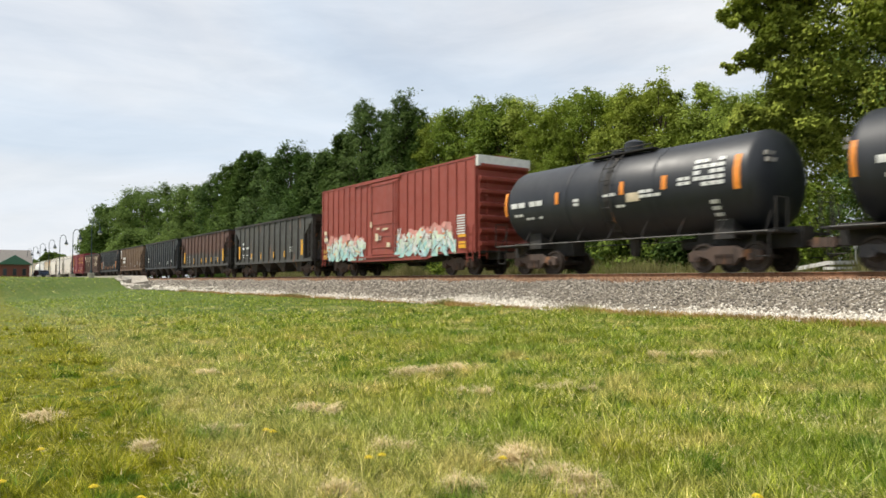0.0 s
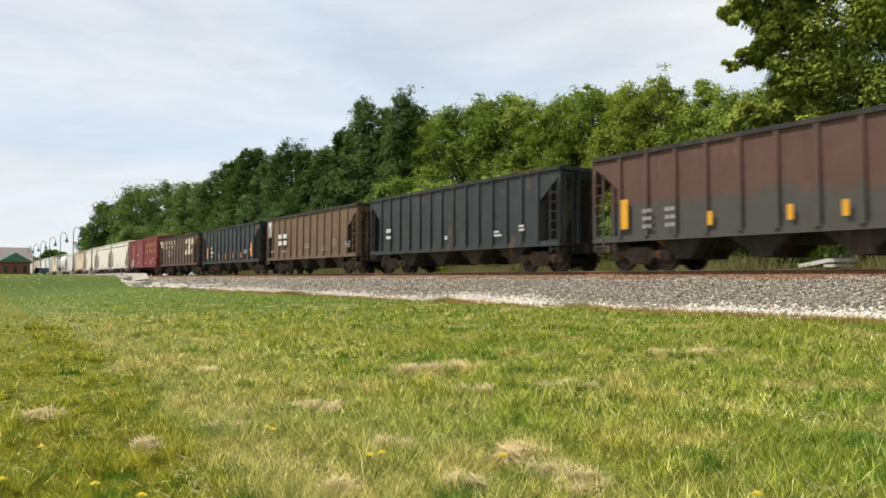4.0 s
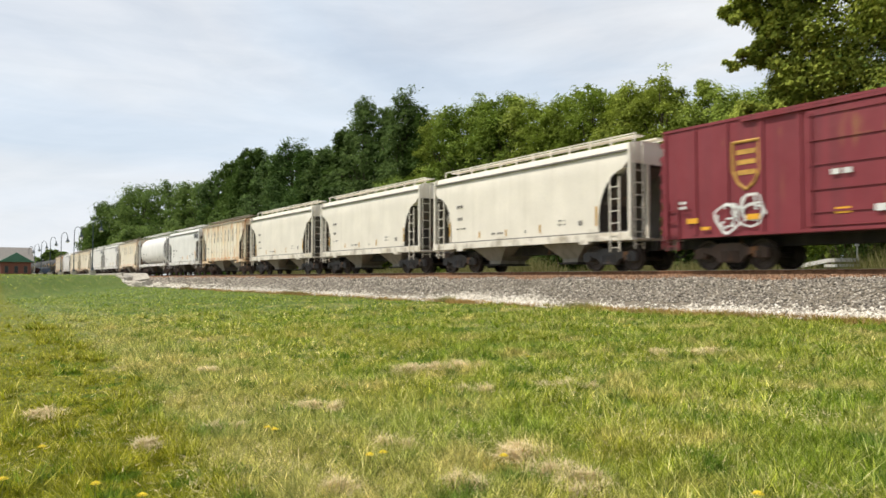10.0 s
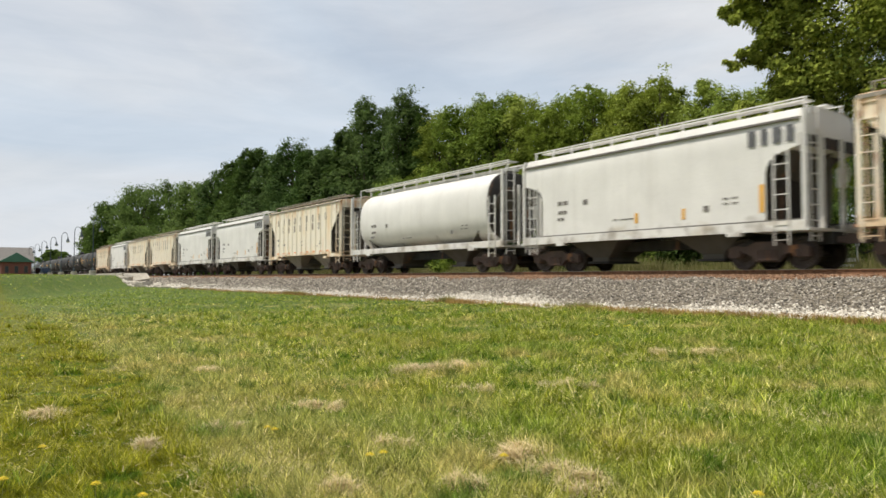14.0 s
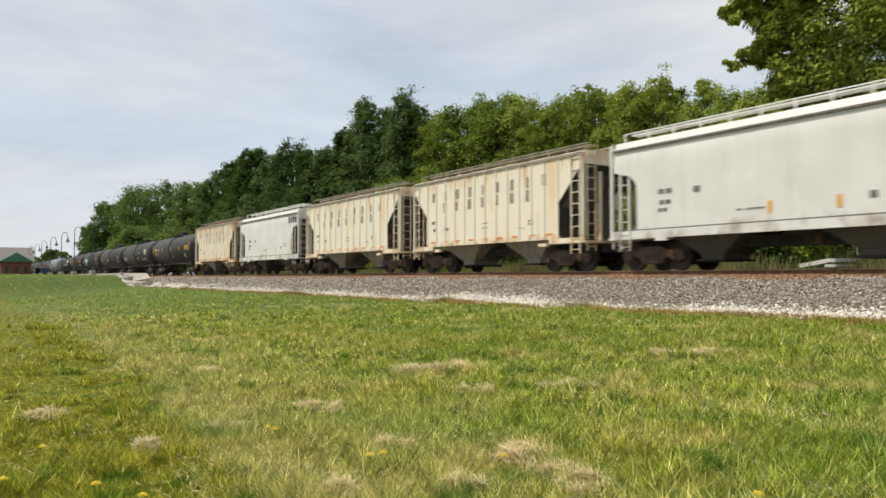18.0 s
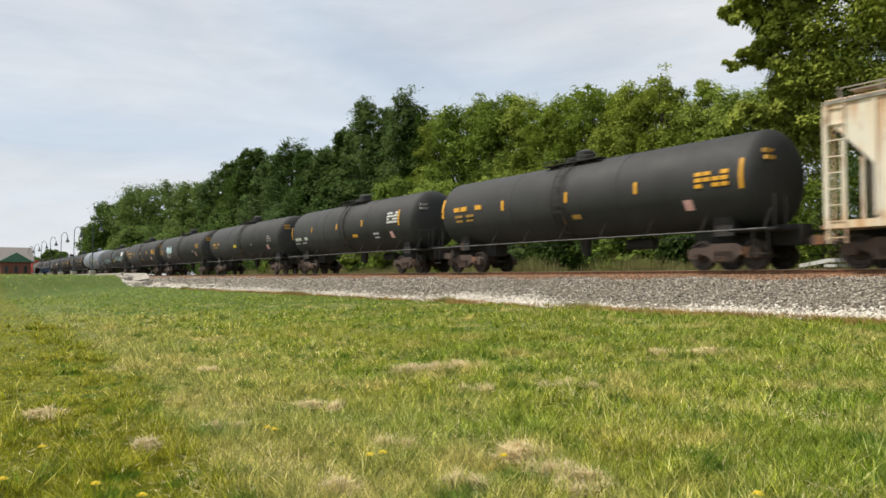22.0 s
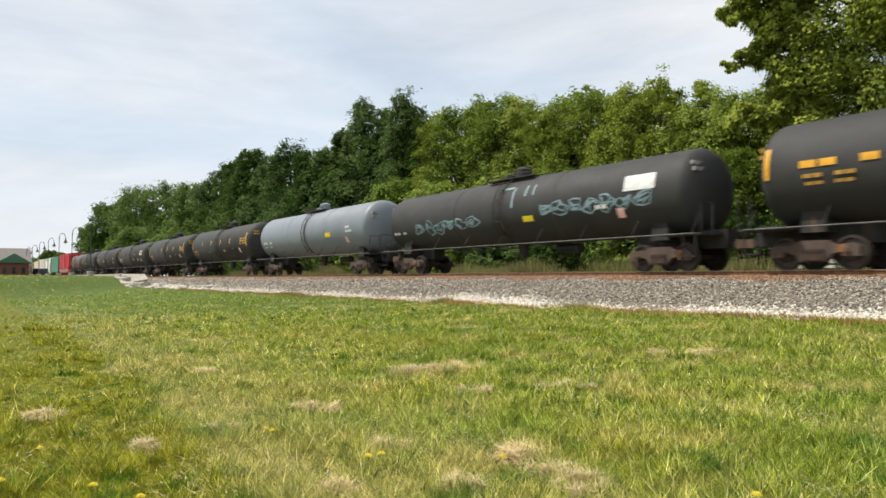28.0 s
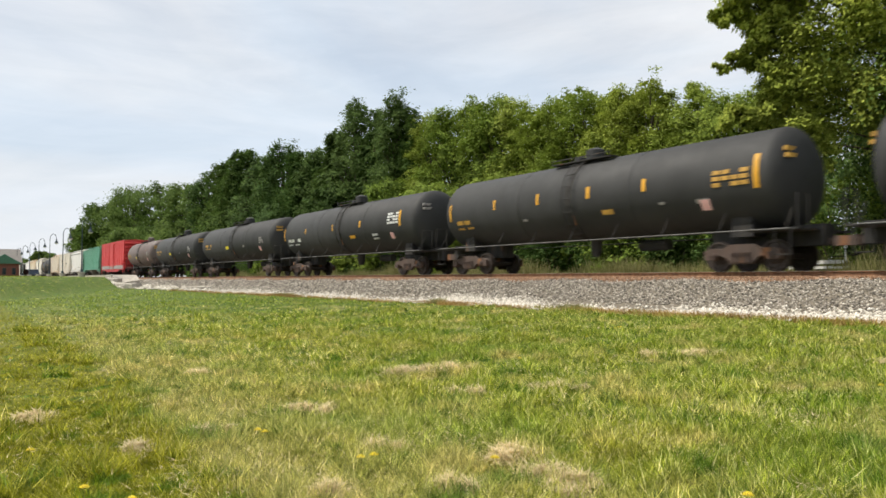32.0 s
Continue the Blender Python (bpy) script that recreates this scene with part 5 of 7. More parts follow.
        # added dark plate that closes the view through the open end
        if style != "barrel":
            part("end_gusset", Geo().side([(s * (hx - 0.22), 3.55), (s * (hx - 2.3), 1.3), (s * (hx - 0.3), 1.1), (s * (hx - 0.18), 2.5)], 0.38, 0.42), M_DARK_BROWN, car)
        part("end_platform", Geo().box(min(x - s * 1.5, x + s * 0.12), max(x - s * 1.5, x + s * 0.12), -hy, hy, zb - 0.28, zb - 0.2), frame_mat, car)
        if style == "ribbed":
            part("ladder", ladder_geo(x - s * 0.3, -hy - 0.03, 0.65, top - 0.1, 0.44, 0.42), frame_mat, car)
        else:
            part("ladder", ladder_geo(x - s * 0.62, -hy - 0.03, 0.65, 3.25, 0.42, 0.42), frame_mat, car)
        part("ladder", ladder_geo(x + s * 0.08, -hy + 0.4, 0.75, top, 0.44, 0.42, "y"), frame_mat, car)
        add_truck(car, s * (L / 2 - 2.05), truck)
    wheel = Geo()
    ring = [(hx + 0.16, 0.35 + 0.27 * math.cos(a), 2.7 + 0.27 * math.sin(a)) for a in [i * math.pi / 8 for i in range(17)]]
    wheel.pipe(ring, 0.02, 6)
    for i in range(0, 16, 4):
        wheel.tube((hx + 0.16, 0.35, 2.7), ring[i], 0.015, 0.015, 5)
    part("brake_wheel", wheel, frame_mat, car)
    part("brake_box", Geo().box(hx + 0.02, hx + 0.15, 0.2, 0.5, 2.3, 2.85), frame_mat, car)
    for s in (-1, 1):
        for e in (-1, 1):
            part("jacking_pad", Geo().box(e * (hx - 2.1) - 0.22, e * (hx - 2.1) + 0.22, min(s * 1.36, s * 1.54), max(s * 1.36, s * 1.54), zb - 0.36, zb - 0.24), frame_mat, car)
    part("brake_cylinder", Geo().tube((-hx + 0.5, 0.2, 1.7), (-hx + 1.3, 0.2, 1.7), 0.16, 0.16, 10), M_UNDER, car)
    add_ends(car, L, 0.86)
    return car


def tank_patch(x, z, w, h, r, zc, n=5):
    """A mark that lies on the tank's shell, on the side towards the lawn; z is the height of its middle."""
    a = math.asin(max(-0.98, min(0.98, (z - zc) / r)))
    da = h / r / 2
    rings = []
    for j in range(n + 1):
        aa = a - da + 2 * da * j / n
        c, d = math.cos(aa), math.sin(aa)
        lo, hi = r + 0.002, r + 0.008
        rings.append([(x - w / 2, -c * lo, zc + d * lo), (x + w / 2, -c * lo, zc + d * lo), (x + w / 2, -c * hi, zc + d * hi), (x - w / 2, -c * hi, zc + d * hi)])
    return Geo().loft(rings)


def text_bars(x, z, w, h, r, zc):
    """Plain bars in place of lettering: one row, or several for a taller block."""
    bars = []
    rows = max(1, round(h / 0.17))
    for i in range(rows):
        zz, hh = z + h / 2 - (i + 0.5) * h / rows, h / rows * (0.66 if rows > 1 else 0.9)
        n = max(1, min(5, round(w / (hh * 2.6))))
        for j in range(n):
            if n > 2 and (i * 5 + j * 3) % 7 == 6:
                continue
            bars.append(tank_patch(x - w / 2 + (j + 0.5) * w / n, zz, w / n * 0.84, hh, r, zc, 2))
    return bars


def tank_stroke(g, xa, za, xb, zb, wide, r, zc):
    """A slanting spray stroke laid on the tank's side."""
    d = Vector((xb - xa, zb - za)).normalized()
    nx, nz = -d.y * wide / 2, d.x * wide / 2
    rings = []
    for u in (0.0, 0.5, 1.0):
        x, z = xa + (xb - xa) * u, za + (zb - za) * u
        ring = []
        for s, rr in ((-1, r), (1, r), (1, r - 0.008), (-1, r - 0.008)):
            zz = z + s * nz - zc
            ring.append((x + s * nx, -math.sqrt(rr * rr - zz * zz), zz + zc))
        rings.append(ring)
    g.loft(rings)


def tank_car(label, L, mat, r=1.5, marks=(), name="tank_car", truck="old", zc=2.78):
    car = new_car(name, label, "tank car")
    head_ink = M_AMBER if any(mm is M_AMBER for _, mm, _ in marks) else M_CHALK
    hx = L / 2 - 0.95
    body = part("tank", Geo().spin([(-hx + 0.62 * (1 - math.cos(i / 10 * math.pi / 2)), max(0.02, r * math.sin(i / 10 * math.pi / 2))) for i in range(11)]
                                   + [(-hx * 0.34, r), (-hx * 0.34 + 0.01, r + 0.004), (0.0, r + 0.006), (hx * 0.34, r + 0.004), (hx * 0.34 + 0.01, r)]
                                   + [(hx - 0.62 * (1 - math.cos(i / 10 * math.pi / 2)), max(0.02, r * math.sin(i / 10 * math.pi / 2))) for i in range(10, -1, -1)], 40), mat, car, smooth=True)
    top = zc + r
    body.location = (0, 0, zc)
    for x in (-hx * 0.34, hx * 0.34):
        part("weld_band", Geo().spin([(x - 0.05, r - 0.01), (x - 0.05, r + 0.012), (x + 0.05, r + 0.012), (x + 0.05, r - 0.01)], 40), mat, body, smooth=True)
    part("wrap_band", Geo().spin([(-0.12, r - 0.01), (-0.12, r + 0.02), (0.12, r + 0.02), (0.12, r - 0.01)], 40), M_WORN_STEEL if mat is M_TANK_SILVER else M_UNDER, body, "dark band round the tank below the manway", smooth=True)
    part("manway", Geo().spin([(top - 0.1, 0.36), (top + 0.42, 0.36), (top + 0.47, 0.28), (top + 0.53, 0.12)], 18, "z"), mat, car)
    part("valve_housing", Geo().spin([(top - 0.1, 0.26), (top + 0.22, 0.26), (top + 0.26, 0.16)], 14, "z").moved(Matrix.Translation((-0.75, 0, 0))), mat, car)
    g = Geo()
    for s in (-1, 1):
        g.box(-1.5, 1.5, min(s * 0.45, s * 0.85), max(s * 0.45, s * 0.85), top - 0.06, top - 0.02)
    part("top_platform", g, M_UNDER, car, "steel grating round the manway", split=True)
    for s in (-1, 1):
        g = Geo()
        for x in (-1.45, 0.0, 1.45):
            g.tube((x, s * 0.86, top - 0.1), (x, s * 0.86, top + 0.1), 0.02, 0.02, 5)
        g.tube((-1.45, s * 0.86, top + 0.1), (1.45, s * 0.86, top + 0.1), 0.02, 0.02, 5)
        part("platform_rail", g, M_UNDER, car)
    for s in (-1, 1):
        lad = Geo()
        pts = []
        for k in range(8):
            a = radians(-52 + k * 17)
            pts.append((s * math.cos(a) * (r + 0.13), zc + math.sin(a) * (r + 0.13)))
        for dx in (-0.24, 0.24):
            lad.pipe([(dx, y, z) for y, z in pts], 0.022, 5)
        for y, z in pts:
            lad.tube((-0.24, y, z), (0.24, y, z), 0.016, 0.016, 5)
        part("ladder", lad, M_UNDER, car)
        g = Geo().pipe([(-hx - 0.1, s * 1.5, 1.16), (hx + 0.1, s * 1.5, 1.16)], 0.019, 6)
        part("handrail", g, M_WORN_STEEL, car, "thin worn handrail along the tank")
        for k in range(9):
            x = -hx + 2 * hx * k / 8
            part("rail_bracket", Geo().tube((x, s * 1.49, 1.16), (x, s * 1.1, 1.76), 0.016, 0.016, 5), M_UNDER, car)
    for s in (-1, 1):
        x = s * (L / 2 - 2.55)
        part("saddle", Geo().loft([[(x - 0.35, -1.0, 1.02), (x + 0.35, -1.0, 1.02), (x + 0.35, 1.0, 1.02), (x - 0.35, 1.0, 1.02)], [(x - 0.3, -0.98, 1.75), (x + 0.3, -0.98, 1.75), (x + 0.3, 0.98, 1.75), (x - 0.3, 0.98, 1.75)]]), M_UNDER, car)
        part("stub_sill", Geo().box(min(s * (L / 2 - 4.0), s * (L / 2 - 0.5)), max(s * (L / 2 - 4.0), s * (L / 2 - 0.5)), -0.32, 0.32, 0.72, 1.32), M_UNDER, car)
        e = s * (L / 2 - 0.62)
        part("end_platform", Geo().box(min(e, e - s * 1.5), max(e, e - s * 1.5), -1.5, 1.5, 1.12, 1.18), M_UNDER, car)
        for yy in (-1.48, 1.48):
            part("end_rail", Geo().pipe([(e, yy, 1.15), (e, yy, 2.1), (e, yy * 0.6, 2.1), (e, yy * 0.6, 1.15)], 0.022, 5), M_UNDER, car)
            part("sill_step", Geo().pipe([(e - s * 0.2, yy, 1.15), (e - s * 0.2, yy, 0.45), (e - s * 0.65, yy, 0.45), (e - s * 0.65, yy, 1.15)], 0.022, 5), M_UNDER, car)
        for zz in (3.25, 3.45):
            yy = -0.72
            x_head = s * (hx - 0.62 * (1 - math.sqrt(max(0.0, 1 - ((0.72 ** 2 + (zz - zc) ** 2) / (r * r))))) + 0.012)
            part("head_mark", Geo().box(min(x_head, x_head - s * 0.1), max(x_head, x_head - s * 0.1), yy - 0.34, yy + 0.34, zz - 0.06, zz + 0.06), head_ink, car, "worn lettering bar on the tank head")
        add_truck(car, s * (L / 2 - 2.55), truck)
    part("bottom_outlet", Geo().spin([(0.62, 0.14), (0.8, 0.2), (1.4, 0.24)], 12, "z"), M_UNDER, car)
    part("brake_reservoir", Geo().tube((1.8, 0.4, 0.98), (3.0, 0.4, 0.98), 0.2, 0.2, 12), M_UNDER, car)
    for k, (mname, mmat, rects) in enumerate(marks):
        if mname == "graffiti":
            g = Geo()
            for mark in rects:
                if len(mark) == 5:
                    xa, za, xb, zb, wide = mark
                    tank_stroke(g, xa * hx, za, xb * hx, zb, wide, r + 0.014 + 0.003 * k, zc)
                else:
                    q = tank_patch(mark[0] * hx, *mark[1:], r + 0.012 + 0.003 * k, zc)
                    g.add(q.v, q.f)
            part(mname, g, mmat, car, "spray-painted stroke of graffiti", split=True)
        elif mname in ("lettering", "small_markings"):
            part(mname, [bar for x, z, w, h in rects for bar in text_bars(x * hx, z, w, h, r + 0.012 + 0.003 * k, zc)], mmat, car)
        else:
            part(mname, [tank_patch(x * hx, z, w, h, r + 0.012 + 0.003 * k, zc) for x, z, w, h in rects], mmat, car)
    add_ends(car, L, 0.86, False)
    return car


# ---- the train ----
SPEED, GAIN = 13.845, 0.0522  # metres per second at the start, and its slow growth


def travelled(t):
    return SPEED * t + 0.5 * GAIN * t * t


CARS = []  # car, place of its middle along the track at the start


def couple(car, front, rear):
    car.location = ((front + rear) / 2, RAIL_Y, RAIL_Z)
    CARS.append((car, (front + rear) / 2))
    return car


def fx(L, inset, f):
    """Place along a body from its rear (0) to its front (1)."""
    return (f - 0.5) * (L - inset)


TEXT_END = [(0.86, 2.62, 1.0, 0.16), (0.86, 2.4, 1.1, 0.16), (0.86, 2.18, 0.8, 0.12)]
MARKS_YELLOW = [("reflector_stripe", M_YELLOW, [(-0.9, 2.72, 0.1, 0.75), (0.9, 2.85, 0.16, 1.0), (-0.52, 2.85, 0.1, 0.4), (-0.2, 2.85, 0.12, 0.42), (0.12, 2.85, 0.14, 0.42), (0.42, 2.85, 0.14, 0.42)]),
                ("lettering", M_AMBER, [(-0.76, 2.25, 1.5, 0.2), (-0.78, 2.0, 1.1, 0.1), (0.8, 2.74, 1.2, 0.55), (0.22, 2.1, 0.6, 0.2)]),
                ("small_markings", M_CHALK, [(0.68, 2.15, 0.5, 0.16), (0.5, 2.2, 0.25, 0.1), (-0.3, 2.1, 0.3, 0.1)]),
                ("placard", M_PLACARD, [(0.69, 2.02, 0.32, 0.36)])]
MARKS_YELLOW_BIG = [("reflector_stripe", M_YELLOW, [(-0.93, 2.95, 0.14, 0.9), (0.92, 2.8, 0.12, 0.9), (-0.4, 2.75, 0.18, 0.42), (0.05, 2.75, 0.14, 0.4), (0.45, 2.75, 0.14, 0.4)]),
                    ("lettering", M_YELLOW, [(-0.7, 2.82, 2.1, 0.22), (0.8, 2.74, 1.2, 0.55)]),
                    ("small_markings", M_AMBER, [(-0.73, 2.5, 1.4, 0.12), (-0.73, 2.3, 1.3, 0.1), (0.1, 2.0, 0.5, 0.2)]),
                    ("placard", M_PLACARD, [(0.69, 2.02, 0.32, 0.36)])]
MARKS_WHITE = [("reflector_stripe", M_YELLOW, [(-0.95, 2.7, 0.1, 0.8), (-0.55, 2.8, 0.1, 0.36), (-0.1, 2.8, 0.12, 0.36), (0.3, 2.8, 0.14, 0.36), (0.8, 2.85, 0.14, 0.8), (0.18, 2.15, 0.6, 0.18)]),
               ("lettering", M_WHITE, [(-0.77, 2.28, 2.0, 0.22), (-0.8, 2.02, 1.8, 0.1), (0.72, 2.9, 1.1, 0.62), (0.5, 2.15, 0.9, 0.12), (0.5, 1.95, 0.8, 0.1)]),
               ("placard", M_PLACARD, [(0.69, 2.02, 0.32, 0.36)])]
MARKS_ORANGE = [("reflector_stripe", M_ORANGE, [(-0.93, 2.85, 0.14, 0.95), (-0.42, 2.85, 0.18, 0.45), (0.12, 2.9, 0.18, 0.45), (0.42, 2.9, 0.2, 0.45), (0.86, 2.95, 0.22, 1.05)]),
                ("lettering", M_WHITE, [(-0.8, 2.75, 0.9, 0.22), (-0.62, 2.75, 0.8, 0.22), (-0.78, 2.35, 0.8, 0.12), (-0.65, 2.2, 1.0, 0.1), (-0.25, 2.6, 0.35, 0.3), (0.05, 2.72, 0.9, 0.12),
                                        (0.12, 2.3, 0.6, 0.1), (0.32, 2.62, 0.9, 0.3), (0.55, 2.85, 0.5, 0.3), (0.7, 3.05, 1.1, 0.9), (0.72, 1.85, 0.35, 0.75)]),
                ("data_panel", M_CREAM, [(0.2, 2.55, 0.55, 0.3)])]


def spray_marks(seed, x0, x1, z0, z1, n):
    r = random.Random(seed)
    return [(r.uniform(x0, x1), r.uniform(z0, z1), r.uniform(0.08, 0.34), r.uniform(0.08, 0.4)) for _ in range(n)]


def tag_marks(seed, x0, x1, z0, z1, n, wide):
    """Outlined spray letters: thin strokes round open shapes, in a row (places along the side as shares of its half length)."""
    r = random.Random(seed)
    out = []
    w = (x1 - x0) / n
    for i in range(n):
        cx, cz, h = x0 + (i + 0.5) * w, (z0 + z1) / 2 + r.uniform(-0.06, 0.06), (z1 - z0) * r.uniform(0.75, 1.0)
        ring = []
        for k in range(8):
            a = 2 * math.pi * (k + r.uniform(-0.2, 0.2)) / 8
            m = r.uniform(0.22, 0.66)
            ring.append((cx + math.cos(a) * w * m, cz + math.sin(a) * h * m))
        for (xa, za), (xb, zb) in zip(ring, ring[1:] + ring[:1]):
            out.append((xa, za, xb, zb, wide * r.uniform(0.7, 1.3)))
        for k in range(6):
            (xa, za), (xb, zb) = r.sample(ring, 2)
            out.append((xa + (cx - xa) * 0.3, za + (cz - za) * 0.3, xb + (cx - xb) * 0.4, zb + (cz - zb) * 0.4, wide))
    return out


def assemble():
    c = couple
    # two short tank cars and a red boxcar lead
    c(tank_car("glossy black tank car with orange reflective stripes", 17.0, M_TANK_SHINY, 1.52, MARKS_ORANGE, truck="new"), 6.7, -10.3)
    c(tank_car("glossy black tank car with white panels and orange stripes", 13.6, M_TANK_SHINY, 1.52, MARKS_ORANGE), -10.3, -23.9)
    L = 17.2
    car = boxcar("faded red boxcar with pale graffiti along its lower side", L, M_RED_BOX, top=5.2, door=(-0.1, 0.085), ribs=23, white_top=True)
    y = -1.545
    burner(car, fx(L, 1.5, 0.05), fx(L, 1.5, 0.365), 0.85, 2.4, y, 5, 3)
    burner(car, fx(L, 1.5, 0.56), fx(L, 1.5, 0.91), 0.9, 2.4, y, 5, 5)
    part("tag", slab_marks([(fx(L, 1.5, f), z, w, h) for f, z, w, h in ((0.41, 2.75, 0.2, 0.3), (0.45, 2.05, 0.3, 0.4), (0.51, 2.45, 0.5, 0.1), (0.46, 2.5, 0.3, 0.1), (0.53, 1.6, 0.35, 0.25), (0.045, 2.6, 0.35, 0.22), (0.05, 2.2, 0.5, 0.2))], -1.625), M_CREAM, car, "pale patches of spray paint")
    part("data_table", slab_marks([(fx(L, 1.5, 0.935), 1.86 + 0.115 * i, 0.62, 0.06) for i in range(8)], -1.556), M_WHITE, car, "white lines of small lettering")
    part("data_table", slab_marks([(fx(L, 1.5, 0.94), z, 0.56, h) for z, h in ((1.76, 0.13), (1.45, 0.1), (1.28, 0.16))], -1.556), M_YELLOW, car, "amber reflective panel")
    part("data_table", slab_marks([(fx(L, 1.5, 0.035), z, 0.5, h) for z, h in ((1.5, 0.22), (1.15, 0.26))], -1.556), M_AMBER, car, "amber reflective panel")
    part("lettering", text_marks([(fx(L, 1.5, 0.05), 2.35, 0.35, 0.2), (fx(L, 1.5, 0.05), 2.05, 0.4, 0.14), (fx(L, 1.5, 0.5), 2.4, 0.5, 0.12), (fx(L, 1.5, 0.47), 2.0, 0.4, 0.3)], -1.62), M_CHALK, car)
    c(car, -23.9, -41.1)
    # six open hoppers
    def strips(car, L, mat, small, big=(), z=1.55):
        rects = [(fx(L, 1.3, f), z, 0.16, 0.42) for f in small]
        for f in big:
            rects.append((fx(L, 1.3, f), 1.9, 0.3, 1.0))
        part("reflector_stripe", slab_marks(rects, -1.605), mat, car)

    L = 16.7
    car = coal_hopper("dark grey open hopper car with yellow stripes", L, M_COAL_BLACK)
    strips(car, L, M_YELLOW, (0.28, 0.41, 0.575, 0.705), (0.1, 0.9))
    part("lettering", text_marks([(fx(L, 1.3, 0.16), 2.55, 0.4, 0.2), (fx(L, 1.3, 0.16), 2.2, 0.5, 0.2), (fx(L, 1.3, 0.22), 2.2, 0.6, 0.18), (fx(L, 1.3, 0.165), 1.7, 0.5, 0.08), (fx(L, 1.3, 0.165), 1.5, 0.5, 0.08), (fx(L, 1.3, 0.22), 1.65, 0.5, 0.08), (fx(L, 1.3, 0.27), 1.4, 0.5, 0.06), (fx(L, 1.3, 0.78), 1.98, 0.5, 0.07), (fx(L, 1.3, 0.78), 1.84, 0.42, 0.07), (fx(L, 1.3, 0.78), 1.7, 0.48, 0.07)], -1.605), M_WHITE, car)
    c(car, -41.1, -57.8)
    L = 16.4
    car = coal_hopper("rust-brown open hopper car worn grey below, with yellow stripes", L, M_COAL_OXIDE, ribs=12)
    strips(car, L, M_YELLOW, (0.326, 0.49, 0.586, 0.69, 0.815), (0.108, 0.91))
    part("lettering", text_marks([(fx(L, 1.3, f), z, 0.4, 0.14) for f in (0.17, 0.23) for z in (1.95, 1.7, 1.45)] + [(fx(L, 1.3, 0.78), 1.62, 0.4, 0.36)], -1.605), M_CHALK, car)
    c(car, -57.8, -74.4)
    car = coal_hopper("black open hopper car with small white marks", L, M_COAL_BLUE, ribs=14)
    part("lettering", text_marks([(fx(L, 1.3, 0.15), 2.2, 0.5, 0.2), (fx(L, 1.3, 0.15), 1.85, 0.5, 0.16), (fx(L, 1.3, 0.5), 1.6, 0.2, 0.2), (fx(L, 1.3, 0.75), 1.6, 0.5, 0.3), (fx(L, 1.3, 0.85), 1.75, 0.3, 0.3)], -1.605), M_WHITE, car)
    c(car, -74.4, -90.8)
    L = 15.7
    car = coal_hopper("tan-brown open hopper car with white block marks", L, M_COAL_TAN, ribs=12)
    part("end_panel", slab_marks([(fx(L, 1.3, 0.045), 3.2, 0.55, 1.1)], -1.507), M_WHITE, car, "white panel at the rear corner")
    part("lettering", text_marks([[(fx(L, 1.3, f), z, 0.62, 0.3)] for f in (0.2, 0.262) for z in (2.6, 2.14)] + [(fx(L, 1.3, 0.1), 1.6, 0.6, 0.08), (fx(L, 1.3, 0.25), 1.55, 0.6, 0.08)], -1.607), M_WHITE, car)
    part("worn_lettering", text_marks([(fx(L, 1.3, 0.52), 1.8, 0.7, 0.35), (fx(L, 1.3, 0.7), 1.55, 0.7, 0.3), (fx(L, 1.3, 0.8), 1.85, 0.6, 0.5), (fx(L, 1.3, 0.92), 1.7, 0.7, 0.4)], -1.605), M_CHALK, car)
    c(car, -90.8, -106.45)
    L = 16.4
    car = coal_hopper("blue-black open hopper car with orange stripes", L, M_COAL_BLUE, ribs=13)
    strips(car, L, M_ORANGE, (0.355, 0.47, 0.60, 0.727), (0.13, 0.888))
    part("lettering", text_marks([(fx(L, 1.3, 0.205), 2.35, 0.5, 0.26), (fx(L, 1.3, 0.22), 1.95, 0.7, 0.22), (fx(L, 1.3, 0.22), 1.6, 0.7, 0.16), (fx(L, 1.3, 0.8), 1.8, 0.7, 0.3), (fx(L, 1.3, 0.87), 1.9, 0.3, 0.12)], -1.605), M_WHITE, car)
    part("rust_patch", Geo().side([(fx(L, 1.3, 0.925), 3.84), (fx(L, 1.3, 0.985), 3.84), (fx(L, 1.3, 0.968), 3.6), (fx(L, 1.3, 0.928), 3.05)], -1.506, -1.5), M_COAL_BROWN, car, "rust-brown front corner")
    c(car, -106.45, -122.9)
    car = coal_hopper("brown open hopper car with large cream block lettering", L, M_COAL_BROWN, ribs=12)
    part("end_panel", Geo().side([(fx(L, 1.3, 0.004), 3.72), (fx(L, 1.3, 0.072), 3.72), (fx(L, 1.3, 0.072), 2.78), (fx(L, 1.3, 0.01), 3.45)], -1.507, -1.5), M_CREAM, car, "cream panel at the rear corner")
    part("lettering", text_marks(letters(fx(L, 1.3, 0.09), fx(L, 1.3, 0.47), 3.45, 10, 0.34, 0.36) + letters(fx(L, 1.3, 0.09), fx(L, 1.3, 0.41), 2.98, 8, 0.34, 0.36) + [(fx(L, 1.3, 0.27), 2.45, 0.5, 0.26), (fx(L, 1.3, 0.27), 2.1, 0.5, 0.22), (fx(L, 1.3, 0.34), 2.3, 0.4, 0.2), (fx(L, 1.3, 0.3), 1.6, 0.6, 0.14), (fx(L, 1.3, 0.9), 1.7, 0.5, 0.26)], -1.506), M_CREAM, car)
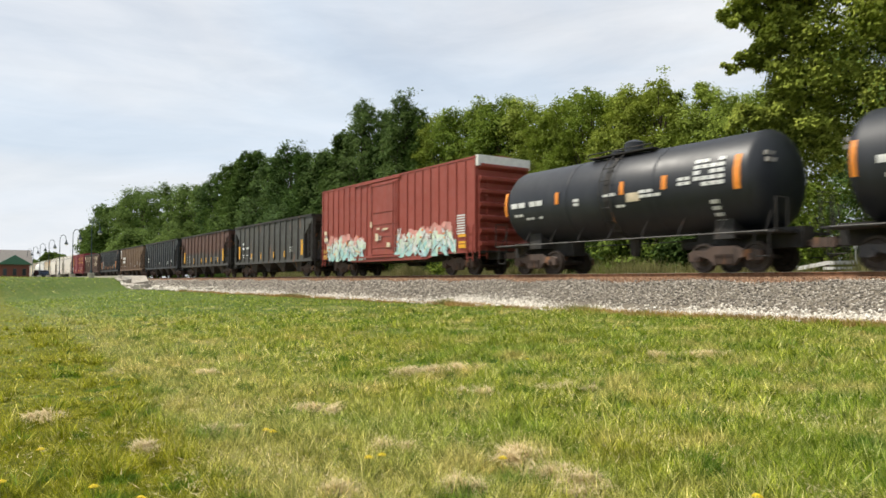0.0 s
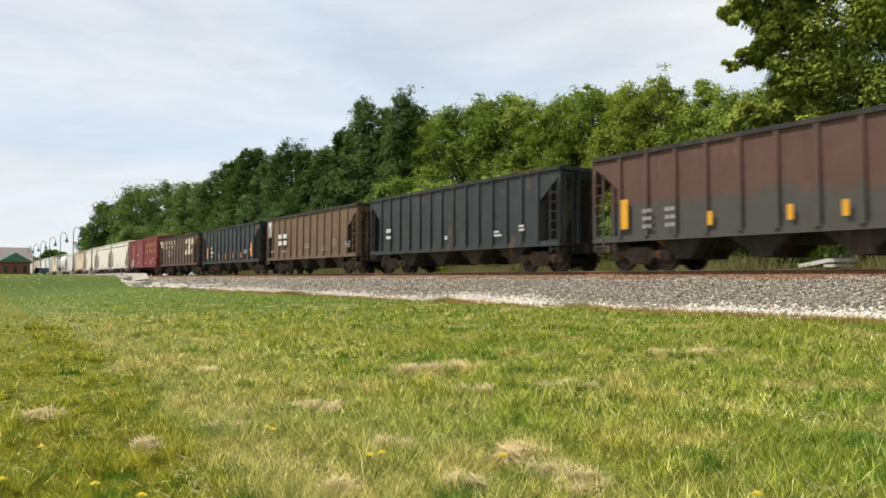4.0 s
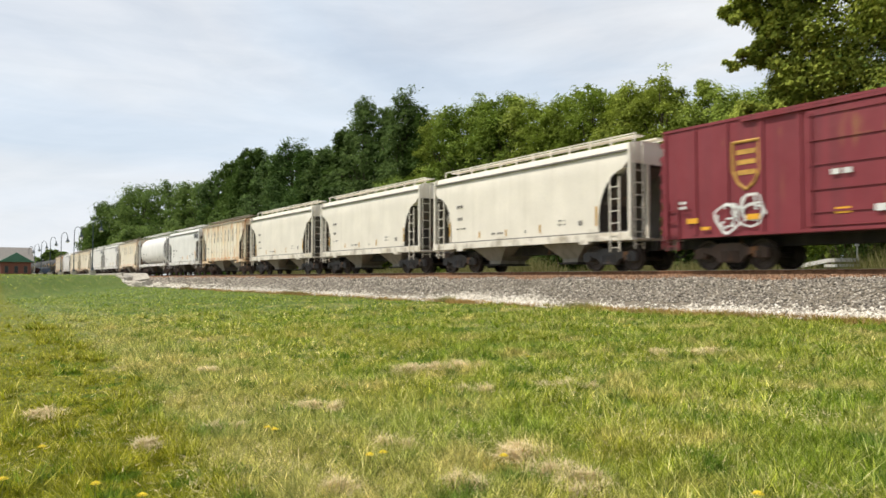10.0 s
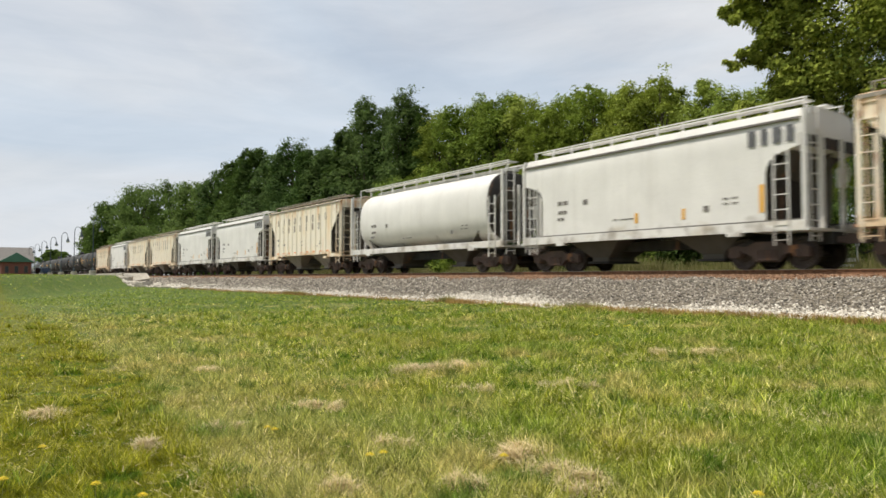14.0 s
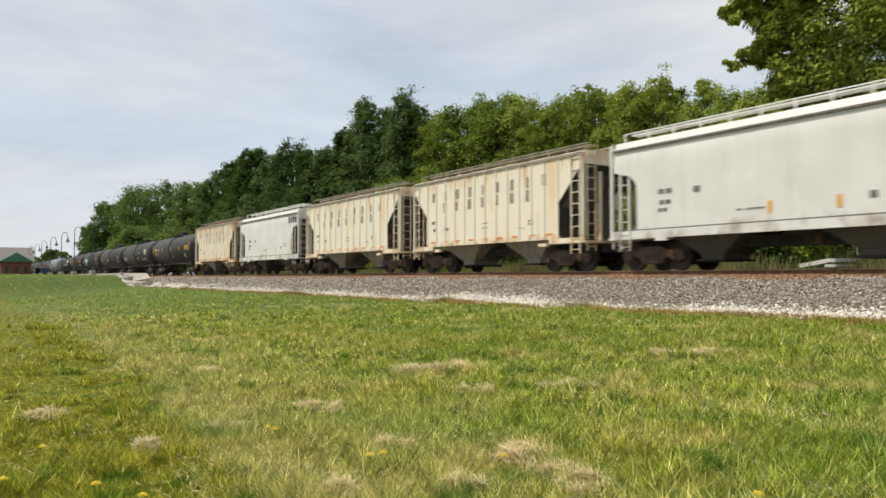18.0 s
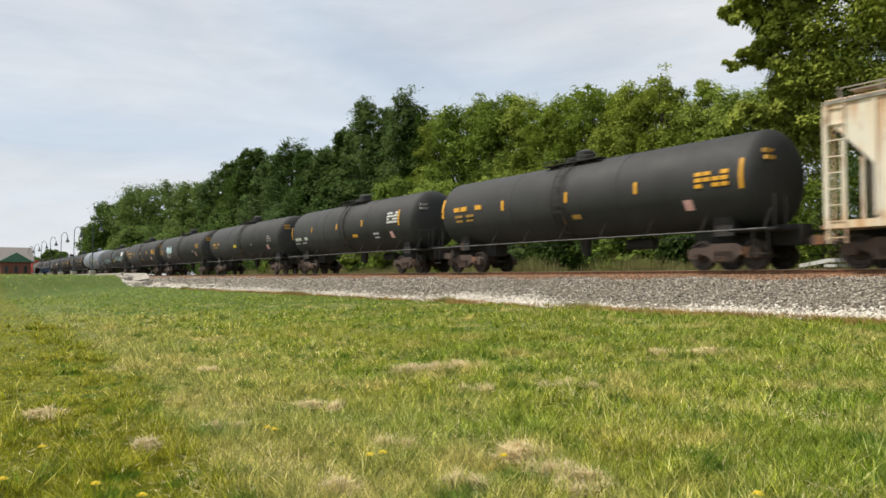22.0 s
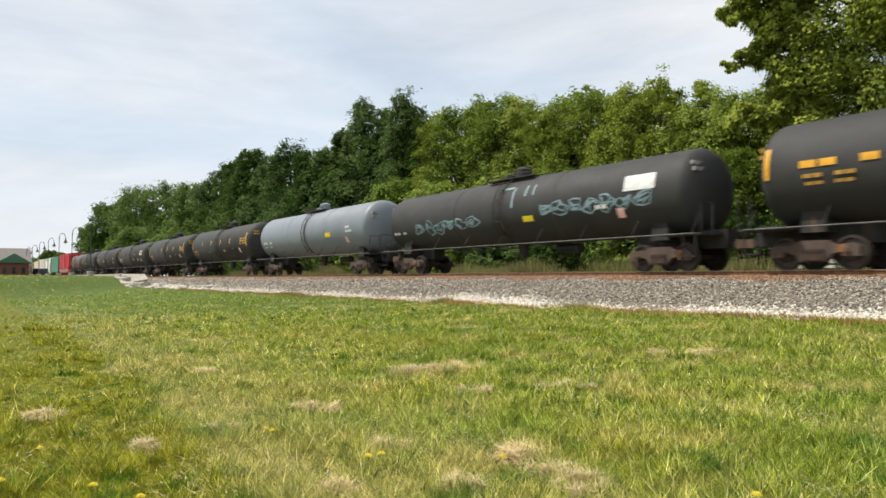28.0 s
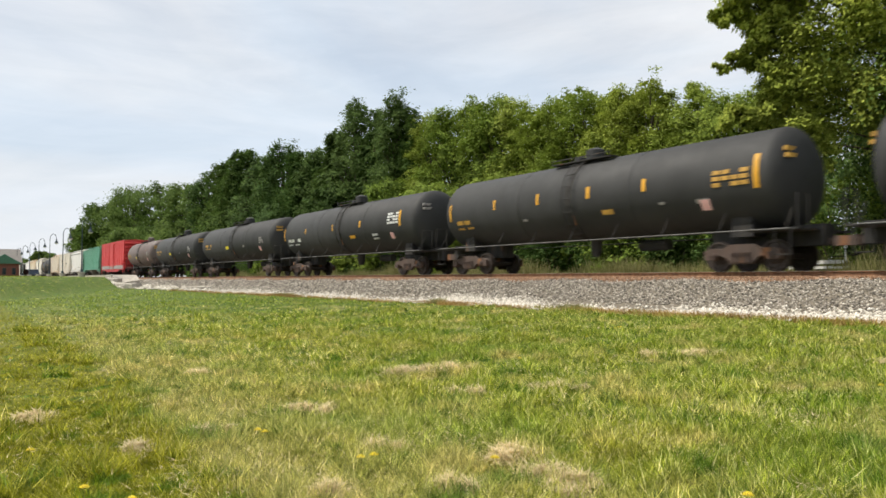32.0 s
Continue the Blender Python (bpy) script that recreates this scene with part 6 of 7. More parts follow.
    # an emblem of two slanting halves, painted over the sheets and over the ribs that cross it
    halves = [[(0.70, 3.56), (0.86, 3.56), (0.885, 3.4), (0.885, 3.1), (0.86, 2.9), (0.80, 2.9), (0.775, 3.12), (0.70, 3.12)],
              [(0.665, 2.02), (0.84, 2.02), (0.865, 2.2), (0.865, 2.52), (0.83, 2.5), (0.79, 2.72), (0.745, 2.5), (0.69, 2.5)]]
    halves.append([(0.755, 3.0), (0.83, 2.88), (0.835, 2.62), (0.76, 2.56)])
    for outline in halves:
        part("emblem", Geo().side([(fx(L, 1.3, f), z) for f, z in outline], -1.507, -1.5), M_CREAM, car, "piece of a large cream emblem")
    rib_paint = []
    for i in range(12):
        x = (i / 11 - 0.5) * (L - 1.6 - 2.3 - 0.16)
        f = x / (L - 1.3) + 0.5
        if 0.71 < f < 0.875:
            rib_paint += [(x, 3.32, 0.152, 0.42), (x, 2.24, 0.152, 0.4)]
    part("emblem", slab_marks([rib_paint], -1.602), M_CREAM, car, "paint of the emblem on the ribs")
    c(car, -122.9, -139.5)
    # maroon boxcar
    L = 17.0
    car = boxcar("maroon boxcar with amber block lettering and white graffiti", L, M_MAROON, bottom=1.01, door=(-0.2, 0.08), ribs=15)
    part("lettering", text_marks(letters(fx(L, 1.5, 0.62), fx(L, 1.5, 0.97), 3.55, 9, 0.42, 0.34) + letters(fx(L, 1.5, 0.62), fx(L, 1.5, 0.97), 2.85, 7, 0.42, 0.34), -1.55), M_AMBER, car)
    ring = [(-0.42, 0.7), (0.42, 0.7), (0.42, -0.15), (0.25, -0.5), (0.0, -0.7), (-0.25, -0.5), (-0.42, -0.15)]
    sx = fx(L, 1.5, 0.185)
    g = Geo()
    for a, b in zip(ring, ring[1:] + ring[:1]):
        m = Vector((a[0], 0, a[1])), Vector((b[0], 0, b[1]))
        g.tube(m[0] + Vector((sx, -1.5, 3.0)), m[1] + Vector((sx, -1.5, 3.0)), 0.045, 0.045, 6)
    for z in (0.4, 0.1, -0.2):
        g.box(sx - 0.3, sx + 0.3, -1.51, -1.503, 2.93 + z, 3.07 + z)
    part("emblem", g, M_AMBER, car, "amber shield outline")
    part("reflector_stripe", slab_marks([(fx(L, 1.5, f), 1.5, 0.4, 0.16) for f in (0.07, 0.2, 0.36, 0.637, 0.8, 0.945)] + [(fx(L, 1.5, f), 1.25, 0.3, 0.1) for f in (0.1, 0.5, 0.85)], -1.57), M_YELLOW, car)
    part("small_markings", text_marks([(fx(L, 1.5, 0.78), 1.85, 0.2, 0.2), (fx(L, 1.5, 0.84), 1.55, 0.45, 0.35), (fx(L, 1.5, 0.89), 1.8, 0.35, 0.5), (fx(L, 1.5, 0.97), 2.0, 0.3, 0.14), (fx(L, 1.5, 0.36), 2.5, 0.6, 0.16), (fx(L, 1.5, 0.42), 1.5, 0.4, 0.2), (fx(L, 1.5, 0.05), 2.0, 0.3, 0.3)], -1.612), M_WHITE, car)
    loops(car, fx(L, 1.5, 0.13), fx(L, 1.5, 0.27), 0.85, 2.15, -1.552, M_WHITE, 8, 11)
    c(car, -139.5, -156.5)

    # covered hoppers
    def small_text(car, L, mat, spots, y=-1.508):
        part("small_markings", text_marks([(fx(L, 1.15, f), z, w, h) for f, z, w, h in spots], y), mat, car)

    def white_hopper(L, front, style="smooth", mat=M_WHITE_HOP, label="off-white smooth-sided covered hopper car", truck="new"):
        car = covered_hopper(label, L, mat, style, truck=truck)
        small_text(car, L, M_GREY_INK, [(0.18, 2.95, 0.5, 0.14), (0.19, 2.4, 0.6, 0.14), (0.19, 1.95, 0.7, 0.06), (0.4, 1.62, 0.8, 0.08), (0.8, 1.75, 0.22, 0.2), (0.72, 1.9, 0.4, 0.06), (0.72, 1.75, 0.4, 0.06), (0.55, 1.6, 0.1, 0.1)], -1.49)
        if style == "smooth":
            part("reflector_stripe", slab_marks([(fx(L, 1.15, f), z, 0.09, h) for f, z, h in ((0.115, 1.95, 0.6), (0.3, 1.62, 0.26), (0.45, 1.62, 0.26), (0.62, 1.66, 0.32), (0.865, 1.95, 0.7))], -1.488), M_AMBER, car, "faded amber reflective strip")
        return couple(car, front, front - L)

    white_hopper(13.25, -156.5)
    white_hopper(12.8, -169.75, mat=M_WHITE_HOP, label="cream-white smooth-sided covered hopper car")
    white_hopper(12.9, -182.55)

    def cream_hopper(L, front, mat, label):
        car = covered_hopper(label, L, mat, "ribbed", roof_mat=M_CHUTE)
        ink = M_PALE_INK
        lx = [fx(L, 1.15, 0.16 + 0.66 * i / 8) for i in range(9)]
        row = letters(lx[0] - 0.45, lx[8] + 0.45, 3.55, 9, 0.44, 0.34) + letters(lx[0] + 0.45, lx[7] + 0.45, 3.02, 7, 0.44, 0.34)
        part("lettering", text_marks(row, -1.507), ink, car, "worn grey block lettering")
        small_text(car, L, M_GREY_INK, [(0.16, 2.35, 0.35, 0.16), (0.17, 2.0, 0.3, 0.16), (0.25, 2.0, 0.4, 0.16), (0.7, 1.75, 0.4, 0.06), (0.75, 1.95, 0.3, 0.25), (0.5, 2.1, 0.4, 0.05), (0.5, 1.9, 0.4, 0.05)])
        part("reflector_stripe", slab_marks([(fx(L, 1.15, 0.16 + 0.085 * i), 1.42, 0.34, 0.07) for i in range(9)], -1.509), M_ORANGE, car)
        return couple(car, front, front - L)

    def marked_hopper(L, front, label="pale grey smooth-sided covered hopper car with dark initials", style="smooth"):
        car = covered_hopper(label, L, M_GREY_HOP, style, small_cut=True, chute_mat=M_DARK_BROWN)
        if style == "smooth":
            part("lettering", text_marks(letters(fx(L, 1.15, 0.845), fx(L, 1.15, 0.975), 3.72, 4, 0.46, 0.36), -1.505), M_DARK_INK, car, "dark block initials near the roof")
            part("reflector_stripe", slab_marks([(fx(L, 1.15, f), 1.75, 0.12, 0.34) for f in (0.5, 0.66)] + [(fx(L, 1.15, 0.885), 2.0, 0.14, 0.8)], -1.488), M_YELLOW, car)
        small_text(car, L, M_GREY_INK, [(0.2, 2.55, 0.6, 0.16), (0.2, 2.2, 0.5, 0.14), (0.2, 1.95, 0.6, 0.12), (0.3, 2.5, 0.3, 0.2), (0.45, 1.75, 0.9, 0.05), (0.73, 1.85, 0.25, 0.2), (0.8, 2.1, 0.5, 0.06), (0.8, 1.95, 0.5, 0.06)], -1.489)
        return couple(car, front, front - L)

    rusty = "cream covered hopper car streaked with rust"
    clean = "cream ribbed covered hopper car with worn grey lettering"
    cream_hopper(13.0, -195.4, M_WC_RUSTY, rusty)
    marked_hopper(12.8, -208.4)
    marked_hopper(15.1, -221.2, "pale grey barrel-shaped covered hopper car", "barrel")
    cream_hopper(13.0, -236.3, M_WC_CLEAN, clean)
    marked_hopper(13.0, -249.3)
    marked_hopper(13.0, -262.3)
    cream_hopper(12.9, -275.3, M_WC_CLEAN, clean)
    cream_hopper(13.2, -288.2, M_WC_CLEAN, clean)
    marked_hopper(13.1, -301.4)
    cream_hopper(13.0, -314.5, M_WC_RUSTY, rusty)
    # thirteen tank cars
    ends = [-327.6, -346.0, -363.9, -383.1, -402.0, -420.8, -441.75, -460.7, -479.2, -497.5, -516.2, -535.0, -552.0, -566.4]
    kinds = ["big", "white", "plain", "spray", "big", "spray2", "silver", "yellow", "yellow", "white", "plain", "plain", "plain"]
    labels = {"yellow": "black tank car with yellow reflective stripes", "big": "black tank car with amber lettering at its end", "white": "grey-black tank car with white panels and yellow stripes",
              "plain": "dusty black tank car with few marks", "spray": "black tank car with sky-blue graffiti", "spray2": "black tank car scrawled with pale graffiti and a white panel", "silver": "pale grey tank car with a yellow mark"}
    for k, kind in enumerate(kinds):
        a, b = ends[k], ends[k + 1]
        L = a - b
        marks, mat = MARKS_YELLOW, M_TANK
        if kind == "big":
            marks = MARKS_YELLOW_BIG
        elif kind == "white":
            marks = MARKS_WHITE
        elif kind == "plain":
            marks = [("lettering", M_AMBER, [(-0.72, 2.62, 1.7, 0.2), (-0.74, 2.36, 1.2, 0.1)]), ("small_markings", M_CHALK, [(0.75, 2.6, 0.8, 0.5), (0.3, 2.3, 0.3, 0.14)]), ("placard", M_PLACARD, [(0.69, 2.02, 0.32, 0.36)]), ("data_panel", M_LEMON, [(-0.15, 2.3, 0.65, 0.24)])]
        elif kind == "spray":
            marks = [("lettering", M_AMBER, [(-0.8, 2.6, 1.1, 0.14), (-0.82, 2.35, 0.7, 0.3), (0.78, 2.75, 1.1, 0.5)]), ("reflector_stripe", M_YELLOW, [(-0.93, 2.6, 0.1, 0.7)]), ("placard", M_PLACARD, [(0.69, 2.02, 0.32, 0.36)]),
                     ("graffiti", M_LIGHT_SPRAY, tag_marks(4, -0.6, -0.33, 2.25, 3.05, 4, 0.09) + tag_marks(6, -0.58, -0.35, 2.35, 2.95, 4, 0.11)), ("graffiti", M_CHALK, spray_marks(5, -0.62, -0.45, 1.9, 2.3, 8) + [(0.6, 2.3, 0.4, 0.2)])]
        elif kind == "spray2":
            marks = [("graffiti", M_PALE_SPRAY, tag_marks(8, -0.7, -0.15, 1.9, 2.55, 6, 0.055) + tag_marks(9, 0.26, 0.84, 2.1, 2.75, 7, 0.055) + [(0.09, 3.1, 0.12, 0.9), (0.05, 3.5, 0.6, 0.12), (0.17, 3.3, 0.1, 0.5), (0.22, 3.3, 0.1, 0.5)]),
                     ("panel", M_WHITE, [(0.78, 3.0, 1.3, 0.55)]), ("small_markings", M_WHITE, [(-0.85, 2.05, 1.2, 0.14), (0.6, 2.3, 0.6, 0.16)]), ("placard", M_PLACARD, [(0.69, 2.02, 0.32, 0.36)]), ("data_panel", M_LEMON, [(0.19, 2.15, 0.6, 0.24)])]
        elif kind == "silver":
            mat = M_TANK_SILVER
            marks = [("small_markings", M_WHITE, [(-0.78, 2.3, 1.7, 0.2), (-0.78, 2.02, 1.5, 0.1), (0.74, 2.75, 0.9, 0.14), (0.74, 2.52, 0.8, 0.14)]), ("data_panel", M_LEMON, [(0.41, 2.42, 0.7, 0.26)]), ("placard", M_PLACARD, [(0.69, 2.02, 0.32, 0.36)])]
        if k == 12:
            mat = M_TANK_BROWN
        c(tank_car(labels[kind] if k != 12 else "rust-brown tank car with worn white marks", L, mat, 1.42 if kind == "spray2" else 1.5, marks, zc=2.62 if kind == "spray2" else 2.73), a, b)
    # the far rear of the train
    car = boxcar("bright red boxcar with a white sill", 17.0, M_BRIGHT_RED, top=4.75, door=(-0.1, 0.1), ribs=13)
    part("side_stripe", slab_marks([(fx(17.0, 1.5, 0.5), 1.35, 15.0, 0.45)], -1.56), M_CHALK, car, "pale band along the sill")
    c(car, -566.4, -583.4)
    c(covered_hopper("green ribbed covered hopper car", 17.0, M_GREEN_HOP, "ribbed"), -583.4, -600.4)
    white_hopper(14.2, -600.4, mat=M_GREY_HOP, label="grey smooth-sided covered hopper car")
    car = boxcar("white boxcar with faint lettering", 15.4, M_WHITE_HOP, top=4.6, ribs=13)
    part("lettering", text_marks([(fx(15.4, 1.5, 0.3), 3.2, 2.5, 0.3), (fx(15.4, 1.5, 0.7), 2.7, 2.5, 0.3)], -1.56), M_GREY_INK, car)
    c(car, -614.6, -630.0)
    white_hopper(14.0, -630.0, "ribbed", M_WC_CLEAN, "cream covered hopper car")
    c(tank_car("black tank car at the rear of the train", 17.0, M_TANK, 1.5, MARKS_YELLOW), -644.0, -661.0)
    white_hopper(14.0, -661.0, mat=M_WHITE_HOP)
    white_hopper(14.0, -675.0, "ribbed", M_WC_RUSTY, "rusty cream covered hopper car")
    white_hopper(14.0, -689.0, mat=M_GREY_HOP, label="grey smooth-sided covered hopper car")
    c(coal_hopper("black open hopper car", 16.4, M_COAL_BLACK), -703.0, -719.4)
    white_hopper(14.0, -719.4, mat=M_WHITE_HOP)


# ---- station, platform, far side ----


def build_platform():
    g = Geo().box(-420, -83.5, 14.6, 17.3, 0.6, 1.86)
    g.loft([[(-83.5, 14.6, 0.5), (-83.5, 17.3, 0.5), (-83.5, 17.3, 1.86), (-83.5, 14.6, 1.86)], [(-81.3, 15.4, 0.4), (-81.3, 17.2, 0.4), (-81.3, 17.2, 1.3), (-81.3, 15.4, 1.0)]])
    p = tagged(new("platform", mesh_of("platform", g, M_CONCRETE)), "pale concrete station platform with a ramp down to the lawn", "platform", kind="structure")
    # broken concrete at the foot of the ramp: slabs and lumps
    n = 420
    x = np.concatenate([rng.uniform(-82, -52, n // 2), rng.normal(-79.5, 2.2, n - n // 2)])
    y = np.concatenate([rng.uniform(15.2, 16.2, n // 2), rng.uniform(14.2, 16.0, n - n // 2)])
    me = solids_mesh("rubble", np.stack([x, y, np.maximum(ground_z(x, y), bank_z(y)) + 0.05], -1), rng.uniform(0.1, 0.3, n), OCTA_V, OCTA_F, M_WHITE_STONE, rng, 0.55)
    tagged(new("rubble", me), "pale broken concrete beside the ramp", "rubble", kind="stuff")
    for k in range(26):
        u = random.random()
        bx, by = -84.0 + 9.5 * u + random.uniform(-0.6, 0.6), 14.55 + 0.9 * u + random.uniform(-0.5, 0.6)
        w, d, h = random.uniform(0.3, 0.9), random.uniform(0.25, 0.5), random.uniform(0.14, 0.3)
        g = Geo().loft([[(-w, -d, -h), (w * 0.9, -d * 1.1, -h), (w, d, -h), (-w * 0.8, d, -h)], [(-w * 0.9, -d * 0.9, h), (w * 0.8, -d, h * 0.8), (w * 0.9, d * 0.8, h), (-w * 0.7, d * 0.9, h * 1.1)]])
        slab = tagged(new("concrete_block", mesh_of("concrete_block", g, M_CONCRETE)), "broken pale concrete block at the platform's end", "concrete block", "broken blocks by the platform")
        slab.matrix_basis = pose(bx, by, float(max(ground_z(bx, by), bank_z(by))) + h * 0.5, random.uniform(-12, 12), random.uniform(-12, 12), random.uniform(-40, 40))


def build_lamps():
    proto = None
    for k, s in enumerate((84.7, 99.7, 113.3, 127.5, 142.0, 155.6, 168.7, 182.0)):
        m = pose(-s, 12.0, 1.7)
        if proto is None:
            proto = thing("street_lamp", "dark gooseneck platform lamp on a concrete footing", "street lamp", "platform lamps", m)
            part("footing", Geo().spin([(-0.4, 0.34), (0.4, 0.34), (0.44, 0.3)], 16, "z"), M_CONCRETE, proto, "concrete footing")
            part("pole", Geo().spin([(0.44, 0.14), (0.7, 0.13), (0.75, 0.055), (5.3, 0.042)], 12, "z"), M_LAMP, proto)
            arc = [(0, 0.75 - 0.75 * math.cos(a), 5.3 + 0.75 * math.sin(a)) for a in [i * math.pi / 10 for i in range(11)]]
            arc = [(0.08 * y, 0.52 * y, z) for _, y, z in arc]
            part("gooseneck", Geo().pipe(arc, 0.038, 8), M_LAMP, proto)
            e = arc[-1]
            head = part("shade", Geo().spin([(e[2] + 0.05, 0.07), (e[2] - 0.2, 0.1), (e[2] - 0.42, 0.22), (e[2] - 0.55, 0.27), (e[2] - 0.55, 0.23)], 18, "z").moved(Matrix.Translation((e[0], e[1], 0))), M_LAMP, proto, "bell-shaped shade")
            part("lens", Geo().spin([(e[2] - 0.54, 0.22), (e[2] - 0.66, 0.16), (e[2] - 0.7, 0.05)], 14, "z").moved(Matrix.Translation((e[0], e[1], 0))), M_LENS, head)
        else:
            copy_thing(proto, m)


def build_station():
    st = thing("station_building", "red brick station with a green gable and brown shingle roof", "building", m=pose(-160, 9.2, 1.6))
    w0, w1 = -2.4, 2.6
    part("front_wall", Geo().box(-6, 0, w0, w1, -0.6, 2.9), M_BRICK, st)
    part("gable", Geo().loft([[(x, w0 - 0.5, 2.75), (x, w1 + 0.5, 2.75), (x, (w0 + w1) / 2, 4.6)] for x in (-6.5, 0.4)]), M_ROOF_GREEN, st, "green metal gable roof")
    part("main_wall", Geo().box(-18, -6, -11, 2.4, -0.6, 2.9), M_BRICK, st)
    part("main_roof", Geo().loft([[(-19, y, 2.8), (-5, y, 2.8), (-12, y, 6.0)] for y in (-12, 3.6)]), M_SHINGLE, st, "brown shingle roof")
    for y in (-1.5, 0.1, 1.7):
        w = part("window", Geo().box(0.0, 0.06, y - 0.35, y + 0.35, 0.6, 2.0), M_TIE, st)
        part("pane", Geo().box(0.05, 0.07, y - 0.28, y + 0.28, 0.68, 1.92), M_GLASS_DARK, w)
    part("eave_post", Geo().box(0.9, 1.05, 3.0, 3.15, -0.6, 2.9), M_WHITE_PAINT, st, "white eave post")
    part("eave_trim", Geo().box(-6.5, 0.5, w1 + 0.4, w1 + 0.55, 2.6, 2.78), M_WHITE_PAINT, st)


def parked_car(label, mat, m):
    car = thing("parked_car", label, "car", "vehicles parked by the station", m)
    body = [(-2.2, 0.35), (-2.25, 0.85), (-1.5, 0.98), (-0.9, 1.5), (0.7, 1.52), (1.9, 1.45), (2.2, 0.95), (2.22, 0.4)]
    part("body", Geo().side(body, -0.88, 0.88), mat, car)
    for s in (-1, 1):
        part("side_window", Geo().side([(-1.2, 1.0), (-0.75, 1.42), (1.6, 1.4), (1.9, 1.0)], s * 0.885 - 0.006, s * 0.885 + 0.006), M_GLASS_DARK, car)
    part("rear_window", Geo().box(2.03, 2.07, -0.7, 0.7, 1.02, 1.36), M_GLASS_DARK, car)
    for x in (-1.4, 1.4):
        for s in (-1, 1):
            w = part("wheel", Geo().tube((x, s * 0.72, 0.33), (x, s * 0.92, 0.33), 0.33, 0.33, 16), M_TYRE, car)
            part("rim", Geo().tube((x, s * 0.9, 0.33), (x, s * 0.93, 0.33), 0.2, 0.2, 12), M_CHALK, w)


def build_far_side():
    # weeds along the far side of the track
    n = 62000
    x = rng.uniform(-75, 14, n)
    y = 23.9 + np.abs(rng.normal(0, 1.6, n))
    clump = 0.5 + 0.5 * np.sin(x * 0.8 + 2 * np.sin(y)) * np.sin(x * 0.23 + 1)
    h = rng.uniform(0.35, 1.25, n) * (0.45 + 0.9 * clump)
    t, la = rng.uniform(0, 2 * np.pi, n), rng.uniform(0, 2 * np.pi, n)
    w = 0.03
    z = np.full(n, 0.85)
    tri = np.stack([np.stack([x - np.cos(t) * w, y - np.sin(t) * w, z], -1), np.stack([x + np.cos(t) * w, y + np.sin(t) * w, z], -1), np.stack([x + np.cos(la) * h * 0.4, y + np.sin(la) * h * 0.4, z + h + 0.25], -1)], 1)
    tagged(new("weeds", fast_mesh("weeds", tri.reshape(-1, 3), 3, M_WEED)), "tall dry weeds beyond the track", "weeds", kind="stuff")
    for k in range(34):
        bx, by = -74 + k * 2.7 + random.uniform(-0.8, 0.8), 28.3 + random.uniform(-0.7, 1.6)
        hgt = random.uniform(3.0, 4.8)
        bush = thing("bush", "dense green roadside bush under the trees", "bush", "bushes beyond the track", pose(bx, by, 0.95, 0, 0, random.uniform(0, 360)))
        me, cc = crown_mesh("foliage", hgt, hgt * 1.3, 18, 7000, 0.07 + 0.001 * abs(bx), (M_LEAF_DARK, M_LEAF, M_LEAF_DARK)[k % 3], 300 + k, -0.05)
        part("foliage", me, None, bush)
        part("stem", [Geo().tube((0, 0, -0.2), q, 0.035, 0.012, 5) for q in cc.tolist()], M_BARK, bush)
    # dense undergrowth below the trees
    n = 64000
    x, y = rng.uniform(-110, 25, n), rng.uniform(29.5, 33.5, n)
    top = 2.9 + 0.9 * np.sin(x * 0.7) * np.sin(x * 0.23 + 2)
    p = np.stack([x, y, 0.95 + rng.uniform(0, 1, n) * top], -1)
    a, b = rng.normal(0, 1, (n, 3)), rng.normal(0, 1, (n, 3))
    a /= np.linalg.norm(a, axis=1)[:, None]
    b = np.cross(a, b)
    b /= np.linalg.norm(b, axis=1)[:, None]
    s = rng.uniform(0.1, 0.2, n)[:, None]
    quads = np.stack([p - a * s, p + b * s * 0.6, p + a * s, p - b * s * 0.6], 1)
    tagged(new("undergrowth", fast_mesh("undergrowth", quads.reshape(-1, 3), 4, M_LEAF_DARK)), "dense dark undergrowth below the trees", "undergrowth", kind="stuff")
    bar = thing("low_barrier", "low white board barrier on short legs beyond the track", "barrier", m=pose(-13.2, 25.8, 1.0))
    part("sloped_board", Geo().loft([[(-1.07, -0.06, 0.74), (-1.07, 0.06, 0.74), (-1.07, 0.06, 0.88), (-1.07, -0.06, 0.88)], [(0.0, -0.06, 0.93), (0.0, 0.06, 0.93), (0.0, 0.06, 1.07), (0.0, -0.06, 1.07)]]), M_WHITE_PAINT, bar)
    part("top_board", Geo().box(0.0, 1.02, -0.06, 0.06, 0.94, 1.07), M_WHITE_PAINT, bar)
    part("lower_board", Geo().box(-0.1, 1.1, -0.09, -0.03, 0.76, 0.86), M_WHITE_PAINT, bar)
    for x, z in ((-0.95, 0.8), (0.0, 0.95), (0.95, 0.95)):
        part("leg", Geo().box(x - 0.05, x + 0.05, -0.03, 0.05, -0.1, z), M_TIE, bar)
    mk = thing("marker_post", "thin white marker post with a round cap", "post", m=pose(-12.3, 26.0, 1.0))
    part("shaft", Geo().tube((0, 0, -0.1), (0, 0, 1.5), 0.035, 0.03, 8), M_WHITE_PAINT, mk)
    part("cap", Geo().spin([(1.48, 0.03), (1.5, 0.075), (1.6, 0.075), (1.63, 0.02)], 12, "z"), M_WHITE_PAINT, mk)


